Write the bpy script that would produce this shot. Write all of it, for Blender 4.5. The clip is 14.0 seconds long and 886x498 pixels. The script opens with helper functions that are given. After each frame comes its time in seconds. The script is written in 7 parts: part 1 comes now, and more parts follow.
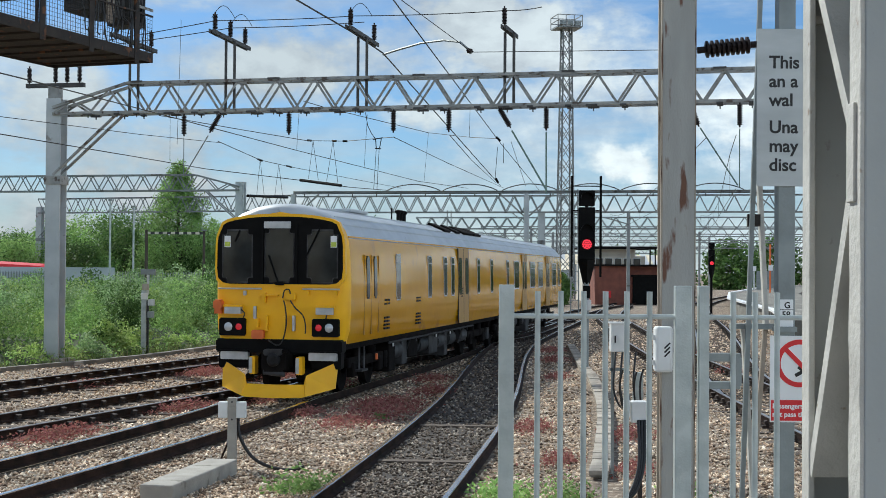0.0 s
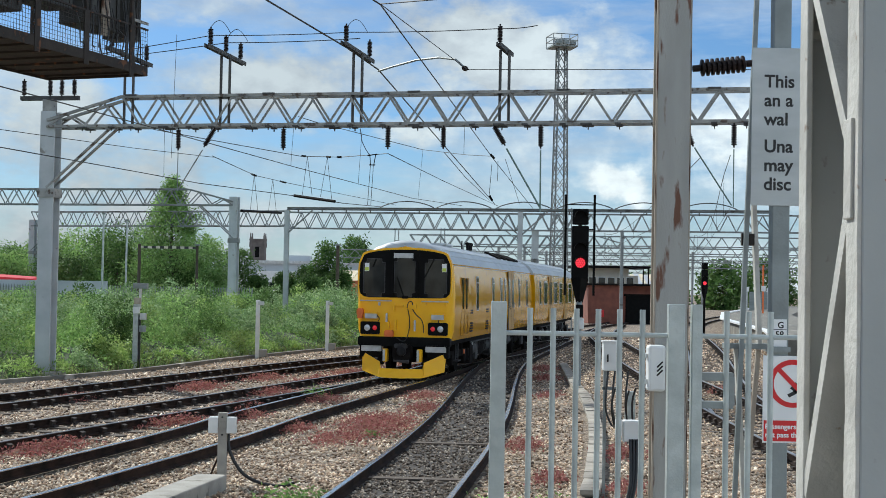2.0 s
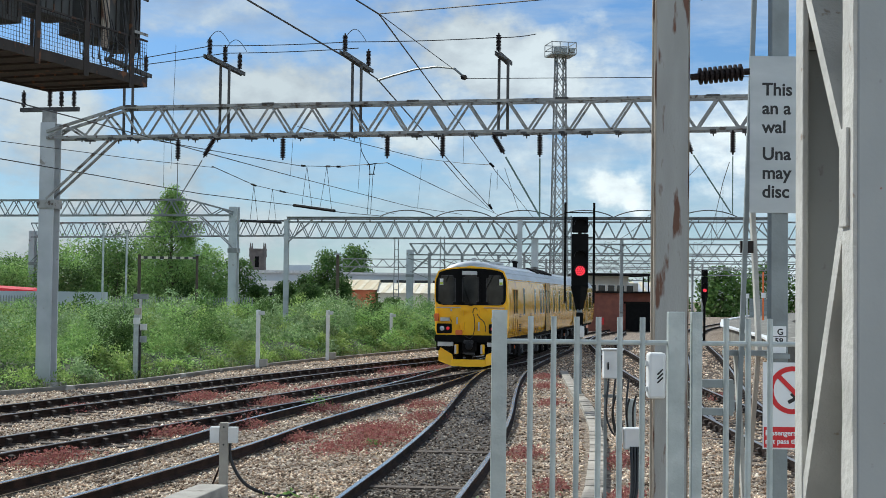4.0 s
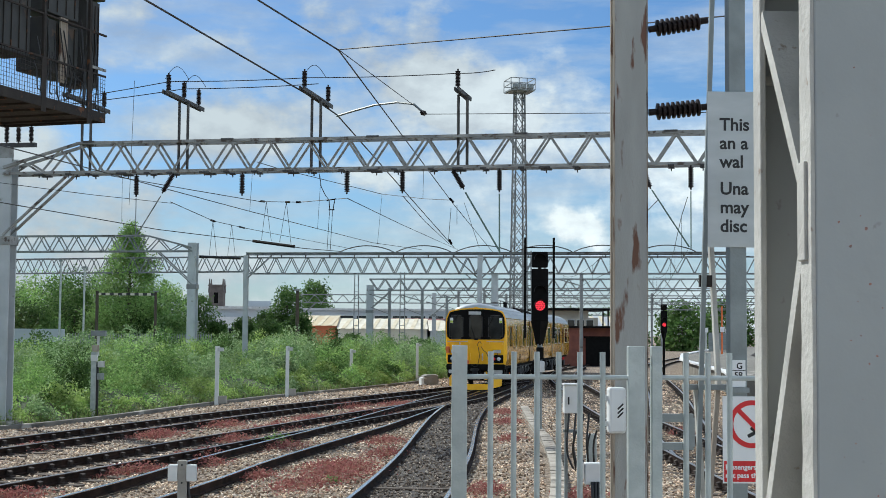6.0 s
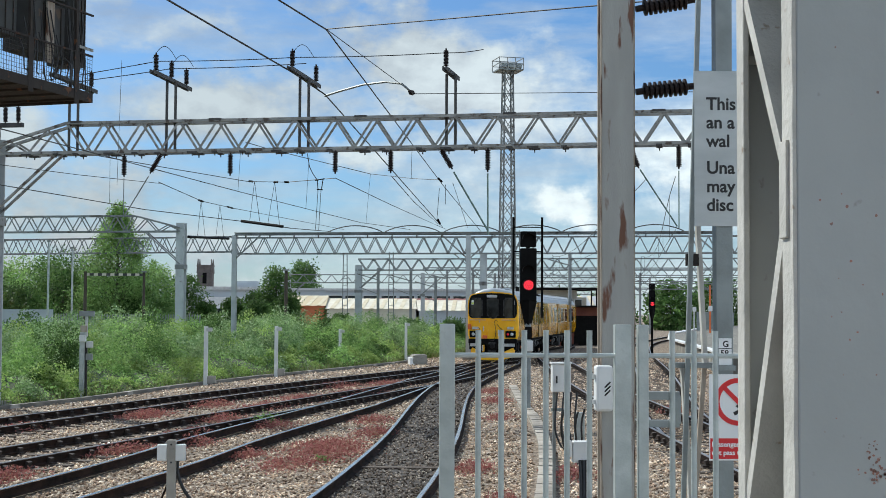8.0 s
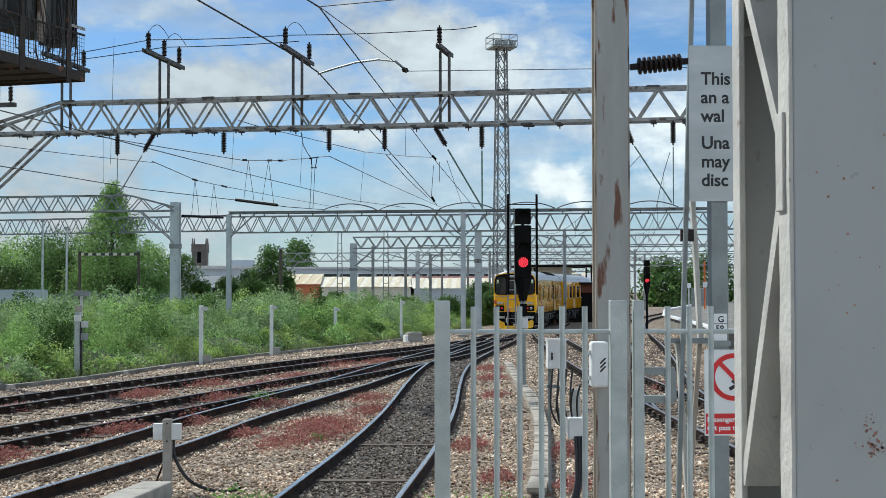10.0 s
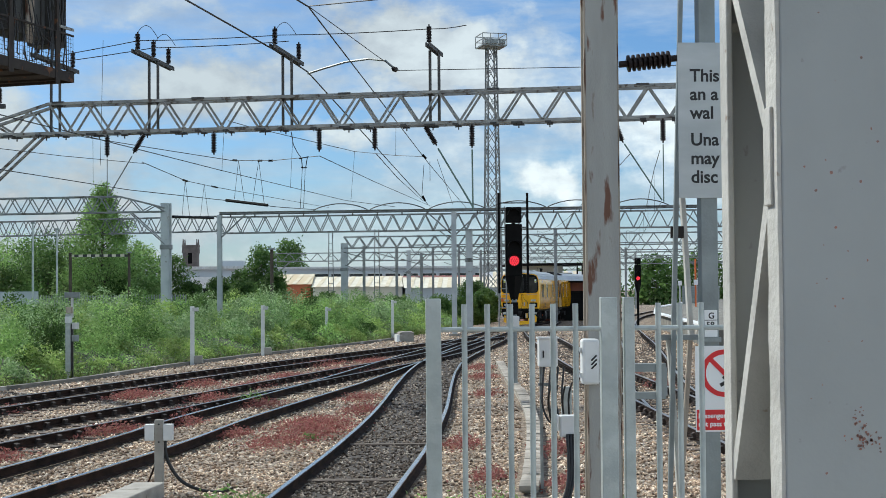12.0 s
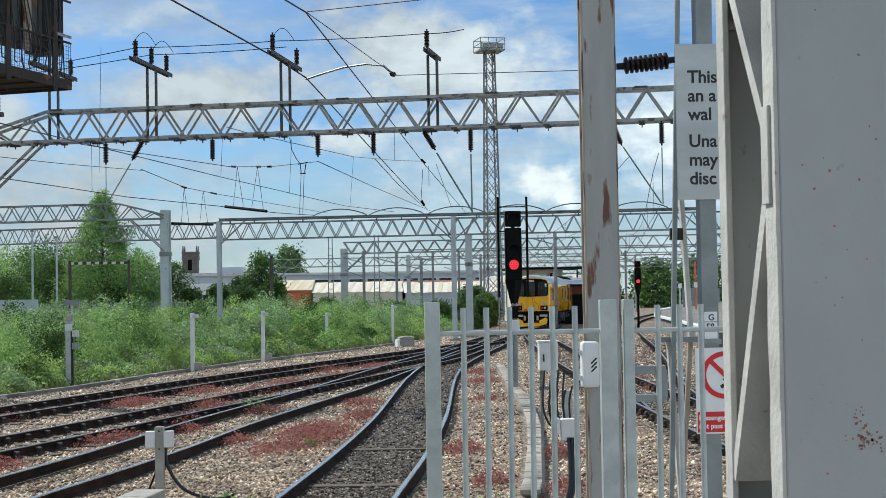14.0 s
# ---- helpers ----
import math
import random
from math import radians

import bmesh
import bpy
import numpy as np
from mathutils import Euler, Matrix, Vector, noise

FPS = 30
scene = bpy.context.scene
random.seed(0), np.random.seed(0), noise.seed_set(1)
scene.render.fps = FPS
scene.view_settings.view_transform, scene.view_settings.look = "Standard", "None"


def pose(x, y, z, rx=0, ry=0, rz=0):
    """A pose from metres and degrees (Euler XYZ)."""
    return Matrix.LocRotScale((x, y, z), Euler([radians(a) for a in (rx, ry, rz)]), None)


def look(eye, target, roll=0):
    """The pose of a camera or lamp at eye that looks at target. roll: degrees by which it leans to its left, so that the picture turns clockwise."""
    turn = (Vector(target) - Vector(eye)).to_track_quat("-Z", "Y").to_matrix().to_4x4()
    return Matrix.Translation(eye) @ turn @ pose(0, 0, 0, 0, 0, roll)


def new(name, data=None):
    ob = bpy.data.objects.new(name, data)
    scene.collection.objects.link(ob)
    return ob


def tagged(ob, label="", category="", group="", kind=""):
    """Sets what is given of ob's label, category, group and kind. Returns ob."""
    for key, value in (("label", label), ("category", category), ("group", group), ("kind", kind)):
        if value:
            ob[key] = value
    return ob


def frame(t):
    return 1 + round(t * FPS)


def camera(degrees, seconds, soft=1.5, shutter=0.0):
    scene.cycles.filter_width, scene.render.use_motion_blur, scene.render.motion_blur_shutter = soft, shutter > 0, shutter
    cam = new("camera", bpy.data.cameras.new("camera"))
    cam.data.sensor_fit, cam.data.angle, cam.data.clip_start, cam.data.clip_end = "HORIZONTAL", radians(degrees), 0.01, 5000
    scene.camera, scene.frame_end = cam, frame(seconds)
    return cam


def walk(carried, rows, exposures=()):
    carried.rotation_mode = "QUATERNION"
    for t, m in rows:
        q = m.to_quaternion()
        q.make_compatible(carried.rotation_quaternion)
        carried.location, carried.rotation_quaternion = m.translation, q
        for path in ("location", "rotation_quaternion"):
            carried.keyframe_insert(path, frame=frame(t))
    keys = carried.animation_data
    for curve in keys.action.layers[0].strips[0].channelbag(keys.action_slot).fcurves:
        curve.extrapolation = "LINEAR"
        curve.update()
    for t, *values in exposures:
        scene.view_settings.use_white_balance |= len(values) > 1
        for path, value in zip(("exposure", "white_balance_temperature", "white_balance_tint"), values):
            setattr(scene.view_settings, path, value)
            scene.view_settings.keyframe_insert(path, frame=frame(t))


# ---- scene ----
cam = camera(35.0, 14.0, 0.7)
PATH = [
    (0.0, pose(-0.0, -0.0, 2.57, 90.903, -0.4, -0.0)),
    (0.5, pose(0.006, 0.02, 2.566, 91.088, -0.727, -0.547)),
    (1.0, pose(0.008, 0.023, 2.563, 91.038, -1.017, -0.896)),
    (1.5, pose(0.009, 0.03, 2.565, 91.259, -0.982, -0.687)),
    (2.0, pose(0.005, 0.043, 2.562, 91.617, -1.008, -0.28)),
    (4.5, pose(0.001, 0.0, 2.564, 92.211, -0.495, -0.44)),
    (5.0, pose(0.002, 0.0, 2.561, 92.752, -0.432, -1.049)),
    (5.5, pose(0.002, 0.015, 2.562, 93.092, -0.453, -1.543)),
    (6.0, pose(0.004, 0.024, 2.564, 93.424, -0.408, -1.896)),
    (6.5, pose(0.001, 0.018, 2.563, 93.346, -0.269, -2.355)),
    (7.0, pose(0.01, 0.026, 2.563, 93.13, -0.346, -2.622)),
    (7.5, pose(0.011, 0.017, 2.561, 92.895, -0.283, -2.483)),
    (8.0, pose(0.008, -0.006, 2.559, 92.605, -0.284, -2.353)),
    (8.5, pose(0.008, 0.009, 2.557, 92.288, -0.364, -2.455)),
    (9.0, pose(0.003, 0.009, 2.558, 91.979, -0.158, -2.384)),
    (11.5, pose(0.021, 0.024, 2.548, 91.616, 0.37, -2.84)),
    (12.0, pose(0.012, 0.009, 2.548, 91.669, 0.448, -2.914)),
    (12.5, pose(0.015, 0.007, 2.549, 91.819, 0.559, -3.078)),
    (13.0, pose(0.014, 0.014, 2.548, 91.653, 0.983, -3.131)),
    (13.5, pose(0.014, 0.011, 2.542, 91.559, 1.051, -2.92)),
    (14.0, pose(0.02, 0.028, 2.543, 91.861, 0.928, -2.907)),
]
walk(cam, PATH, [(0.0, 0.14, 6120, 6), (14.0, 0.14, 6120, 6)])

# ---- light ----
SUN_EL, SUN_AZ = 41.0, 317.0   # azimuth: degrees clockwise from +y
sun_dir = Vector((math.sin(radians(SUN_AZ)) * math.cos(radians(SUN_EL)), math.cos(radians(SUN_AZ)) * math.cos(radians(SUN_EL)), math.sin(radians(SUN_EL))))
sun = new("sun", bpy.data.lights.new("sun", "SUN"))
sun.data.energy, sun.data.angle, sun.data.color = 5.0, radians(0.6), (1.0, 0.95, 0.86)
sun.matrix_world = look((0, 0, 80), Vector((0, 0, 80)) - sun_dir)


def make_world():
    w = bpy.data.worlds.new("sky")
    scene.world = w
    w.use_nodes = True
    n, l = w.node_tree.nodes, w.node_tree.links
    n.clear()
    out, bg = n.new("ShaderNodeOutputWorld"), n.new("ShaderNodeBackground")
    sky = n.new("ShaderNodeTexSky")
    sky.sky_type, sky.sun_disc = "NISHITA", False
    sky.sun_elevation, sky.sun_rotation = radians(SUN_EL), radians(SUN_AZ)
    sky.air_density, sky.dust_density, sky.ozone_density = 1.0, 0.6, 2.0
    tc, sep = n.new("ShaderNodeTexCoord"), n.new("ShaderNodeSeparateXYZ")
    l.new(tc.outputs["Generated"], sep.inputs[0])

    def op(kind, a, b=None):
        m = n.new("ShaderNodeMath")
        m.operation = kind
        for k, v in enumerate((a, b)):
            if v is None:
                continue
            if isinstance(v, (int, float)):
                m.inputs[k].default_value = v
            else:
                l.new(v, m.inputs[k])
        return m.outputs[0]

    az, el = op("ARCTAN2", sep.outputs[0], sep.outputs[1]), op("ARCSINE", sep.outputs[2])

    def field(sx, sz, scale, detail, rough=0.55, dx=0.0, dz=0.0):
        v, t = n.new("ShaderNodeCombineXYZ"), n.new("ShaderNodeTexNoise")
        l.new(op("MULTIPLY", op("ADD", az, dx), sx), v.inputs[0])
        l.new(op("MULTIPLY", op("ADD", el, dz), sz), v.inputs[1])
        t.inputs["Scale"].default_value, t.inputs["Detail"].default_value, t.inputs["Roughness"].default_value = scale, detail, rough
        l.new(v.outputs[0], t.inputs["Vector"])
        return t.outputs[0]

    # heaped clouds: a broken field, with the larger heaps where they stand over the tracks
    heaps = None
    wob_a, wob_e = field(1, 1, 14, 5), field(1, 1, 17, 5, dx=3.0)
    for a, e, wa, we, amp in ((-0.105, 0.146, 0.055, 0.020, 0.20), (0.055, 0.166, 0.070, 0.026, 0.20), (0.126, 0.078, 0.030, 0.014, 0.22), (-0.02, 0.115, 0.07, 0.016, 0.10), (-0.16, 0.20, 0.08, 0.02, 0.10), (0.215, 0.115, 0.05, 0.02, 0.15), (-0.27, 0.13, 0.06, 0.03, 0.14)):
        p = op("DIVIDE", op("ADD", op("SUBTRACT", az, a), op("MULTIPLY", op("SUBTRACT", wob_a, 0.5), 0.10)), wa)
        q = op("DIVIDE", op("ADD", op("SUBTRACT", el, e), op("MULTIPLY", op("SUBTRACT", wob_e, 0.5), 0.07)), we)
        g = op("MULTIPLY", op("EXPONENT", op("MULTIPLY", op("ADD", op("MULTIPLY", p, p), op("MULTIPLY", q, q)), -1.0)), amp)
        heaps = g if heaps is None else op("ADD", heaps, g)

    def density(dx, dz):
        return op("ADD", op("ADD", op("MULTIPLY", field(1, 2.0, 4.2, 9, dx=dx, dz=dz), 0.72), op("MULTIPLY", field(1, 1.5, 24, 7, 0.6, dx, dz), 0.28)), 0.0)

    base = density(0.0, 0.0)
    dens = op("ADD", base, heaps)
    ramp = n.new("ShaderNodeValToRGB")
    ramp.color_ramp.elements[0].position, ramp.color_ramp.elements[1].position = 0.515, 0.615
    l.new(dens, ramp.inputs[0])
    # thin veil drawn out sideways
    veil = op("MULTIPLY", op("MAXIMUM", op("SUBTRACT", field(1, 4.5, 5.5, 8, 0.6, dx=7.0), 0.40), 0.0), 2.6)
    cover = op("ADD", ramp.outputs[0], op("MULTIPLY", op("MINIMUM", veil, 0.62), op("SUBTRACT", 1.0, ramp.outputs[0])))
    # sides turned to the sun are white, the bellies grey
    slope = op("MULTIPLY", op("SUBTRACT", base, density(-0.006, 0.010)), 26.0)
    light = op("MINIMUM", op("MAXIMUM", op("ADD", op("ADD", 8.8, slope), op("MULTIPLY", heaps, 14.0)), 7.6), 11.9)
    tone = n.new("ShaderNodeCombineXYZ")
    l.new(op("MULTIPLY", light, 0.94), tone.inputs[0])
    l.new(light, tone.inputs[1])
    l.new(op("ADD", op("MULTIPLY", light, 0.90), 1.1), tone.inputs[2])
    mix = n.new("ShaderNodeMix")
    mix.data_type = "RGBA"
    haze = op("MAXIMUM", op("SUBTRACT", 0.34, op("MULTIPLY", sep.outputs[2], 3.2)), 0.0)
    l.new(op("MINIMUM", op("ADD", op("MULTIPLY", cover, 0.92), haze), 1.0), mix.inputs[0])
    blue = n.new("ShaderNodeMix")   # deeper blue between the clouds
    blue.data_type, blue.blend_type = "RGBA", "MULTIPLY"
    blue.inputs[0].default_value, blue.inputs[7].default_value = 1.0, (0.66, 0.905, 1.19, 1)
    l.new(sky.outputs[0], blue.inputs[6])
    l.new(blue.outputs[2], mix.inputs[6])
    dot = n.new("ShaderNodeVectorMath")   # clouds away from the sun are lit from the front, those near it from behind
    dot.operation, dot.inputs[1].default_value = "DOT_PRODUCT", tuple(sun_dir)
    l.new(tc.outputs["Generated"], dot.inputs[0])
    lit = n.new("ShaderNodeMix")
    lit.data_type, lit.blend_type = "RGBA", "MULTIPLY"
    lit.inputs[0].default_value = 1.0
    l.new(tone.outputs[0], lit.inputs[6])
    # gain pushed well up away from the sun, added fill for camera-facing sides
    l.new(op("MAXIMUM", op("SUBTRACT", 2.05, op("MULTIPLY", dot.outputs["Value"], 1.95)), 0.7), lit.inputs[7])
    l.new(lit.outputs[2], mix.inputs[7])
    l.new(mix.outputs[2], bg.inputs[0])
    bg.inputs[1].default_value = 0.077
    l.new(bg.outputs[0], out.inputs[0])


make_world()


# ---- materials ----
def mat(name, c1, c2=None, rough=0.6, metal=0.0, scale=3.0, bump=0.0, bscale=40.0, spots=None, spot_at=0.62, spot_scale=2.0, coat=0.0, per=0.0, emit=None, stretch=None, spec=0.5):
    """Noise mixes c1 and c2; spots: a third colour (dirt, rust) in patches; per: brightness change from object to object."""
    m = bpy.data.materials.new(name)
    m.use_nodes = True
    n, l = m.node_tree.nodes, m.node_tree.links
    b = n["Principled BSDF"]
    b.inputs["Roughness"].default_value, b.inputs["Metallic"].default_value = rough, metal
    b.inputs["Coat Weight"].default_value = coat
    b.inputs["Specular IOR Level"].default_value = spec
    tc = n.new("ShaderNodeTexCoord")
    src = tc.outputs["Object"]
    if stretch:
        mp = n.new("ShaderNodeMapping")
        mp.inputs["Scale"].default_value = stretch
        l.new(src, mp.inputs[0])
        src = mp.outputs[0]

    def noise_tex(sc, det=6.0):
        t = n.new("ShaderNodeTexNoise")
        t.inputs["Scale"].default_value, t.inputs["Detail"].default_value = sc, det
        l.new(src, t.inputs["Vector"])
        return t.outputs[0]

    def mixer(fac, a, c):
        x = n.new("ShaderNodeMix")
        x.data_type = "RGBA"
        l.new(fac, x.inputs[0])
        for k, v in ((6, a), (7, c)):
            if isinstance(v, tuple):
                x.inputs[k].default_value = (*v, 1)
            else:
                l.new(v, x.inputs[k])
        return x.outputs[2]

    def ramped(v, lo, hi):
        r = n.new("ShaderNodeMapRange")
        r.inputs[1].default_value, r.inputs[2].default_value = lo, hi
        l.new(v, r.inputs[0])
        return r.outputs[0]

    c2 = c2 or tuple(0.82 * v for v in c1)
    col = mixer(ramped(noise_tex(scale), 0.35, 0.65), c1, c2)
    if spots:
        col = mixer(ramped(noise_tex(spot_scale, 10.0), spot_at, spot_at + 0.06), col, spots)
    if per:
        oi, hs, mr = n.new("ShaderNodeObjectInfo"), n.new("ShaderNodeHueSaturation"), n.new("ShaderNodeMapRange")
        mr.inputs[3].default_value, mr.inputs[4].default_value = 1 - per, 1 + per
        l.new(oi.outputs["Random"], mr.inputs[0])
        l.new(mr.outputs[0], hs.inputs["Value"])
        l.new(col, hs.inputs["Color"])
        col = hs.outputs[0]
    l.new(col, b.inputs["Base Color"])
    if bump:
        bp = n.new("ShaderNodeBump")
        bp.inputs["Strength"].default_value, bp.inputs["Distance"].default_value = min(1.0, bump), 0.02
        l.new(noise_tex(bscale, 4.0), bp.inputs["Height"])
        l.new(bp.outputs[0], b.inputs["Normal"])
    if emit:
        b.inputs["Emission Color"].default_value, b.inputs["Emission Strength"].default_value = (*emit[0], 1), emit[1]
    return m


def island_mat(name, cols, rough=0.7, trans=0.0, spec=0.10, patch=0.0):
    """A colour for each loose piece of a mesh, between the given ones."""
    m = bpy.data.materials.new(name)
    m.use_nodes = True
    n, l = m.node_tree.nodes, m.node_tree.links
    b = n["Principled BSDF"]
    b.inputs["Roughness"].default_value, b.inputs["Specular IOR Level"].default_value = rough, spec
    g, r = n.new("ShaderNodeNewGeometry"), n.new("ShaderNodeValToRGB")
    e = r.color_ramp.elements
    while len(e) < len(cols):
        e.new(0.5)
    for k, c in enumerate(cols):
        e[k].position, e[k].color = k / (len(cols) - 1), (*c, 1)
    l.new(g.outputs["Random Per Island"], r.inputs[0])
    if patch:
        tc, nz, mr, hs = n.new("ShaderNodeTexCoord"), n.new("ShaderNodeTexNoise"), n.new("ShaderNodeMapRange"), n.new("ShaderNodeHueSaturation")
        nz.inputs["Scale"].default_value, nz.inputs["Detail"].default_value = patch, 3.0
        l.new(tc.outputs["Object"], nz.inputs["Vector"])
        l.new(nz.outputs[0], mr.inputs[0])
        mr.inputs[1].default_value, mr.inputs[2].default_value, mr.inputs[3].default_value, mr.inputs[4].default_value = 0.35, 0.65, 0.65, 1.5
        l.new(mr.outputs[0], hs.inputs["Value"])
        l.new(r.outputs[0], hs.inputs["Color"])
        r = hs
    l.new(r.outputs[0], b.inputs["Base Color"])
    if trans:
        t, a = n.new("ShaderNodeBsdfTranslucent"), n.new("ShaderNodeMixShader")
        l.new(r.outputs[0], t.inputs[0])
        a.inputs[0].default_value = trans
        l.new(b.outputs[0], a.inputs[1])
        l.new(t.outputs[0], a.inputs[2])
        l.new(a.outputs[0], n["Material Output"].inputs[0])
    return m


STEEL = mat("painted_steel", (0.34, 0.345, 0.325), (0.20, 0.205, 0.195), 0.55, 0.05, 2.5, 0.15, 60, spots=(0.085, 0.065, 0.05), spot_at=0.57, spot_scale=5.0)
MAST = mat("pale_galvanised_mast", (0.50, 0.53, 0.54), (0.40, 0.43, 0.44), 0.6, 0.0, 1.5, spots=(0.26, 0.25, 0.23), spot_at=0.66, spot_scale=2.5)
STEEL_FAR = mat("weathered_steel", (0.27, 0.285, 0.285), (0.19, 0.20, 0.20), 0.65, 0.05, 0.9, spots=(0.11, 0.10, 0.09), spot_at=0.58, spot_scale=1.6)
COLUMN = mat("grey_paint", (0.36, 0.375, 0.37), (0.30, 0.315, 0.31), 0.5, 0.0, 1.6, 0.12, 14, spots=(0.26, 0.255, 0.245), spot_at=0.68, spot_scale=26)
FLAKED = mat("flaked_primer", (0.36, 0.17, 0.13), (0.16, 0.12, 0.11), 0.8, 0.0, 60)
# worn paint, also set paler than COLUMN to paint lit edges and lacing
COLUMN_EDGE = mat("worn_lit_grey_paint", (0.50, 0.49, 0.45), (0.38, 0.37, 0.34), 0.6, 0.0, 6, 0.25, 50, spots=(0.24, 0.18, 0.13), spot_at=0.67, spot_scale=20)
STANCHION = mat("rusty_grey_paint", (0.36, 0.36, 0.34), (0.31, 0.31, 0.29), 0.55, 0.0, 1.6, 0.15, 30, spots=(0.13, 0.055, 0.03), spot_at=0.585, spot_scale=2.2, stretch=(6, 6, 1.2))
RUSTY_EDGE = mat("rust_streaked_edge", (0.28, 0.22, 0.17), (0.40, 0.36, 0.30), 0.75, 0.0, 2.5, 0.4, 40, spots=(0.10, 0.05, 0.03), spot_at=0.58, spot_scale=3, stretch=(4, 4, 0.6))
GALV = mat("galvanised_steel", (0.45, 0.49, 0.48), (0.34, 0.375, 0.37), 0.42, 0.25, 8, 0.1, 90, spots=(0.40, 0.43, 0.42), spot_at=0.62, spot_scale=14)
ARM_STEEL = mat("dark_weathered_steel", (0.075, 0.075, 0.072), (0.04, 0.04, 0.04), 0.7, 0.0, 4)
GALV_DARK = mat("dull_galvanised_steel", (0.26, 0.29, 0.29), (0.20, 0.22, 0.22), 0.55, 0.3, 6, 0.1, 60)
# one train yellow in two tones: side shade and end brightness are in the colours
YELLOW = mat("shaded_yellow_coachwork", (0.66, 0.325, 0.004), (0.60, 0.28, 0.004), 0.10, 0.0, 0.6, 0.35, 2.6, coat=0.0, spec=0.20, spots=(0.50, 0.235, 0.012), spot_at=0.63, spot_scale=1.1)
YELLOW_END = mat("lit_yellow_end_paint", (0.95, 0.51, 0.006), (0.90, 0.46, 0.006), 0.35, 0.0, 2.0, spec=0.35, spots=(0.52, 0.25, 0.03), spot_at=0.70, spot_scale=3.0)
ROOF = mat("silver_roof", (0.52, 0.55, 0.57), (0.42, 0.45, 0.47), 0.42, 0.25, 1.2, spots=(0.25, 0.26, 0.27), spot_at=0.66, spot_scale=1.3)
BLACK = mat("black_paint", (0.006, 0.006, 0.006), (0.009, 0.009, 0.009), 0.6, 0.0, 4, spec=0.05)
GRIME = mat("oily_underframe", (0.016, 0.014, 0.013), (0.009, 0.008, 0.008), 0.9, 0.0, 3, 0.3, 20, spec=0.04)
UNDER_GREY = mat("grey_underframe_box", (0.060, 0.060, 0.062), (0.022, 0.021, 0.021), 0.65, 0.0, 3, spec=0.2, per=0.5)
CAB_GLASS = mat("cab_windscreen", (0.035, 0.038, 0.037), (0.012, 0.013, 0.013), 0.05, 0.0, 1.6, spec=0.28)
GLASS = mat("dark_glass", (0.010, 0.013, 0.015), (0.016, 0.02, 0.022), 0.06, 0.0, 2, spec=0.45)
WHITE = mat("white_paint", (0.72, 0.73, 0.72), (0.62, 0.63, 0.62), 0.5, 0.0, 3, spots=(0.40, 0.37, 0.32), spot_at=0.70, spot_scale=5)
PALE_METAL = mat("pale_metal", (0.55, 0.56, 0.56), (0.42, 0.43, 0.43), 0.4, 0.3, 5)
ORANGE = mat("orange_paint", (0.75, 0.16, 0.03), None, 0.5)
RAIL = mat("rusty_rail", (0.040, 0.023, 0.017), (0.014, 0.010, 0.008), 0.85, 0.0, 3, 0.2, 40, spec=0.12)
RAIL_TOP = mat("worn_rail_head", (0.30, 0.29, 0.28), (0.22, 0.20, 0.19), 0.32, 0.85, 1.5)
RAIL_SHINY = mat("polished_rail_head", (0.62, 0.62, 0.62), (0.52, 0.51, 0.50), 0.22, 0.95, 1.0)
SLEEPER = mat("weathered_sleeper", (0.11, 0.085, 0.065), (0.055, 0.043, 0.034), 0.9, 0.0, 4, 0.4, 30, per=0.25, stretch=(0.6, 4, 4))
CHAIR = mat("cast_iron_chair", (0.045, 0.03, 0.023), (0.02, 0.015, 0.012), 0.85, 0.0, 8)
BALLAST = mat("ballast_bed", (0.23, 0.175, 0.125), (0.085, 0.063, 0.047), 0.95, 0.0, 5, 1.0, 22, spots=(0.40, 0.34, 0.265), spot_at=0.55, spot_scale=11)
STONE = island_mat("ballast_stone", [(0.065, 0.046, 0.034), (0.27, 0.185, 0.125), (0.44, 0.325, 0.23), (0.58, 0.46, 0.335), (0.82, 0.72, 0.59)], 0.9, patch=0.9)
STONE_DARK = island_mat("oily_stone", [(0.025, 0.019, 0.015), (0.07, 0.055, 0.043), (0.14, 0.11, 0.087), (0.25, 0.205, 0.165), (0.48, 0.42, 0.35)], 0.9)
SOOT = mat("oily_ballast", (0.050, 0.041, 0.034), (0.024, 0.020, 0.017), 0.95, 0.0, 6, 1.0, 22, spots=(0.13, 0.11, 0.09), spot_at=0.58, spot_scale=16)
CONCRETE = mat("concrete", (0.36, 0.34, 0.30), (0.27, 0.255, 0.225), 0.9, 0.0, 3, 0.4, 30, spots=(0.17, 0.155, 0.13), spot_at=0.62, spot_scale=4, per=0.15)
PAVING = mat("pale_platform_paving", (0.44, 0.42, 0.385), (0.36, 0.345, 0.315), 0.9, 0.0, 2, 0.3, 30, spots=(0.28, 0.265, 0.24), spot_at=0.64, spot_scale=3)
TROUGH = mat("dirty_concrete_lid", (0.36, 0.325, 0.275), (0.27, 0.245, 0.205), 0.95, 0.0, 3, 0.4, 30, spots=(0.16, 0.105, 0.085), spot_at=0.6, spot_scale=5, per=0.2)
EDGE_STONE = mat("dirty_edging", (0.20, 0.19, 0.165), (0.12, 0.115, 0.10), 0.95, 0, 1.2, 0.4, 20, spots=(0.38, 0.36, 0.32), spot_at=0.60, spot_scale=1.1)
LEAF = island_mat("scrub_leaf", [(0.115, 0.21, 0.062), (0.19, 0.32, 0.092), (0.25, 0.39, 0.12), (0.33, 0.46, 0.17)], 0.6, 0.34, patch=0.45)
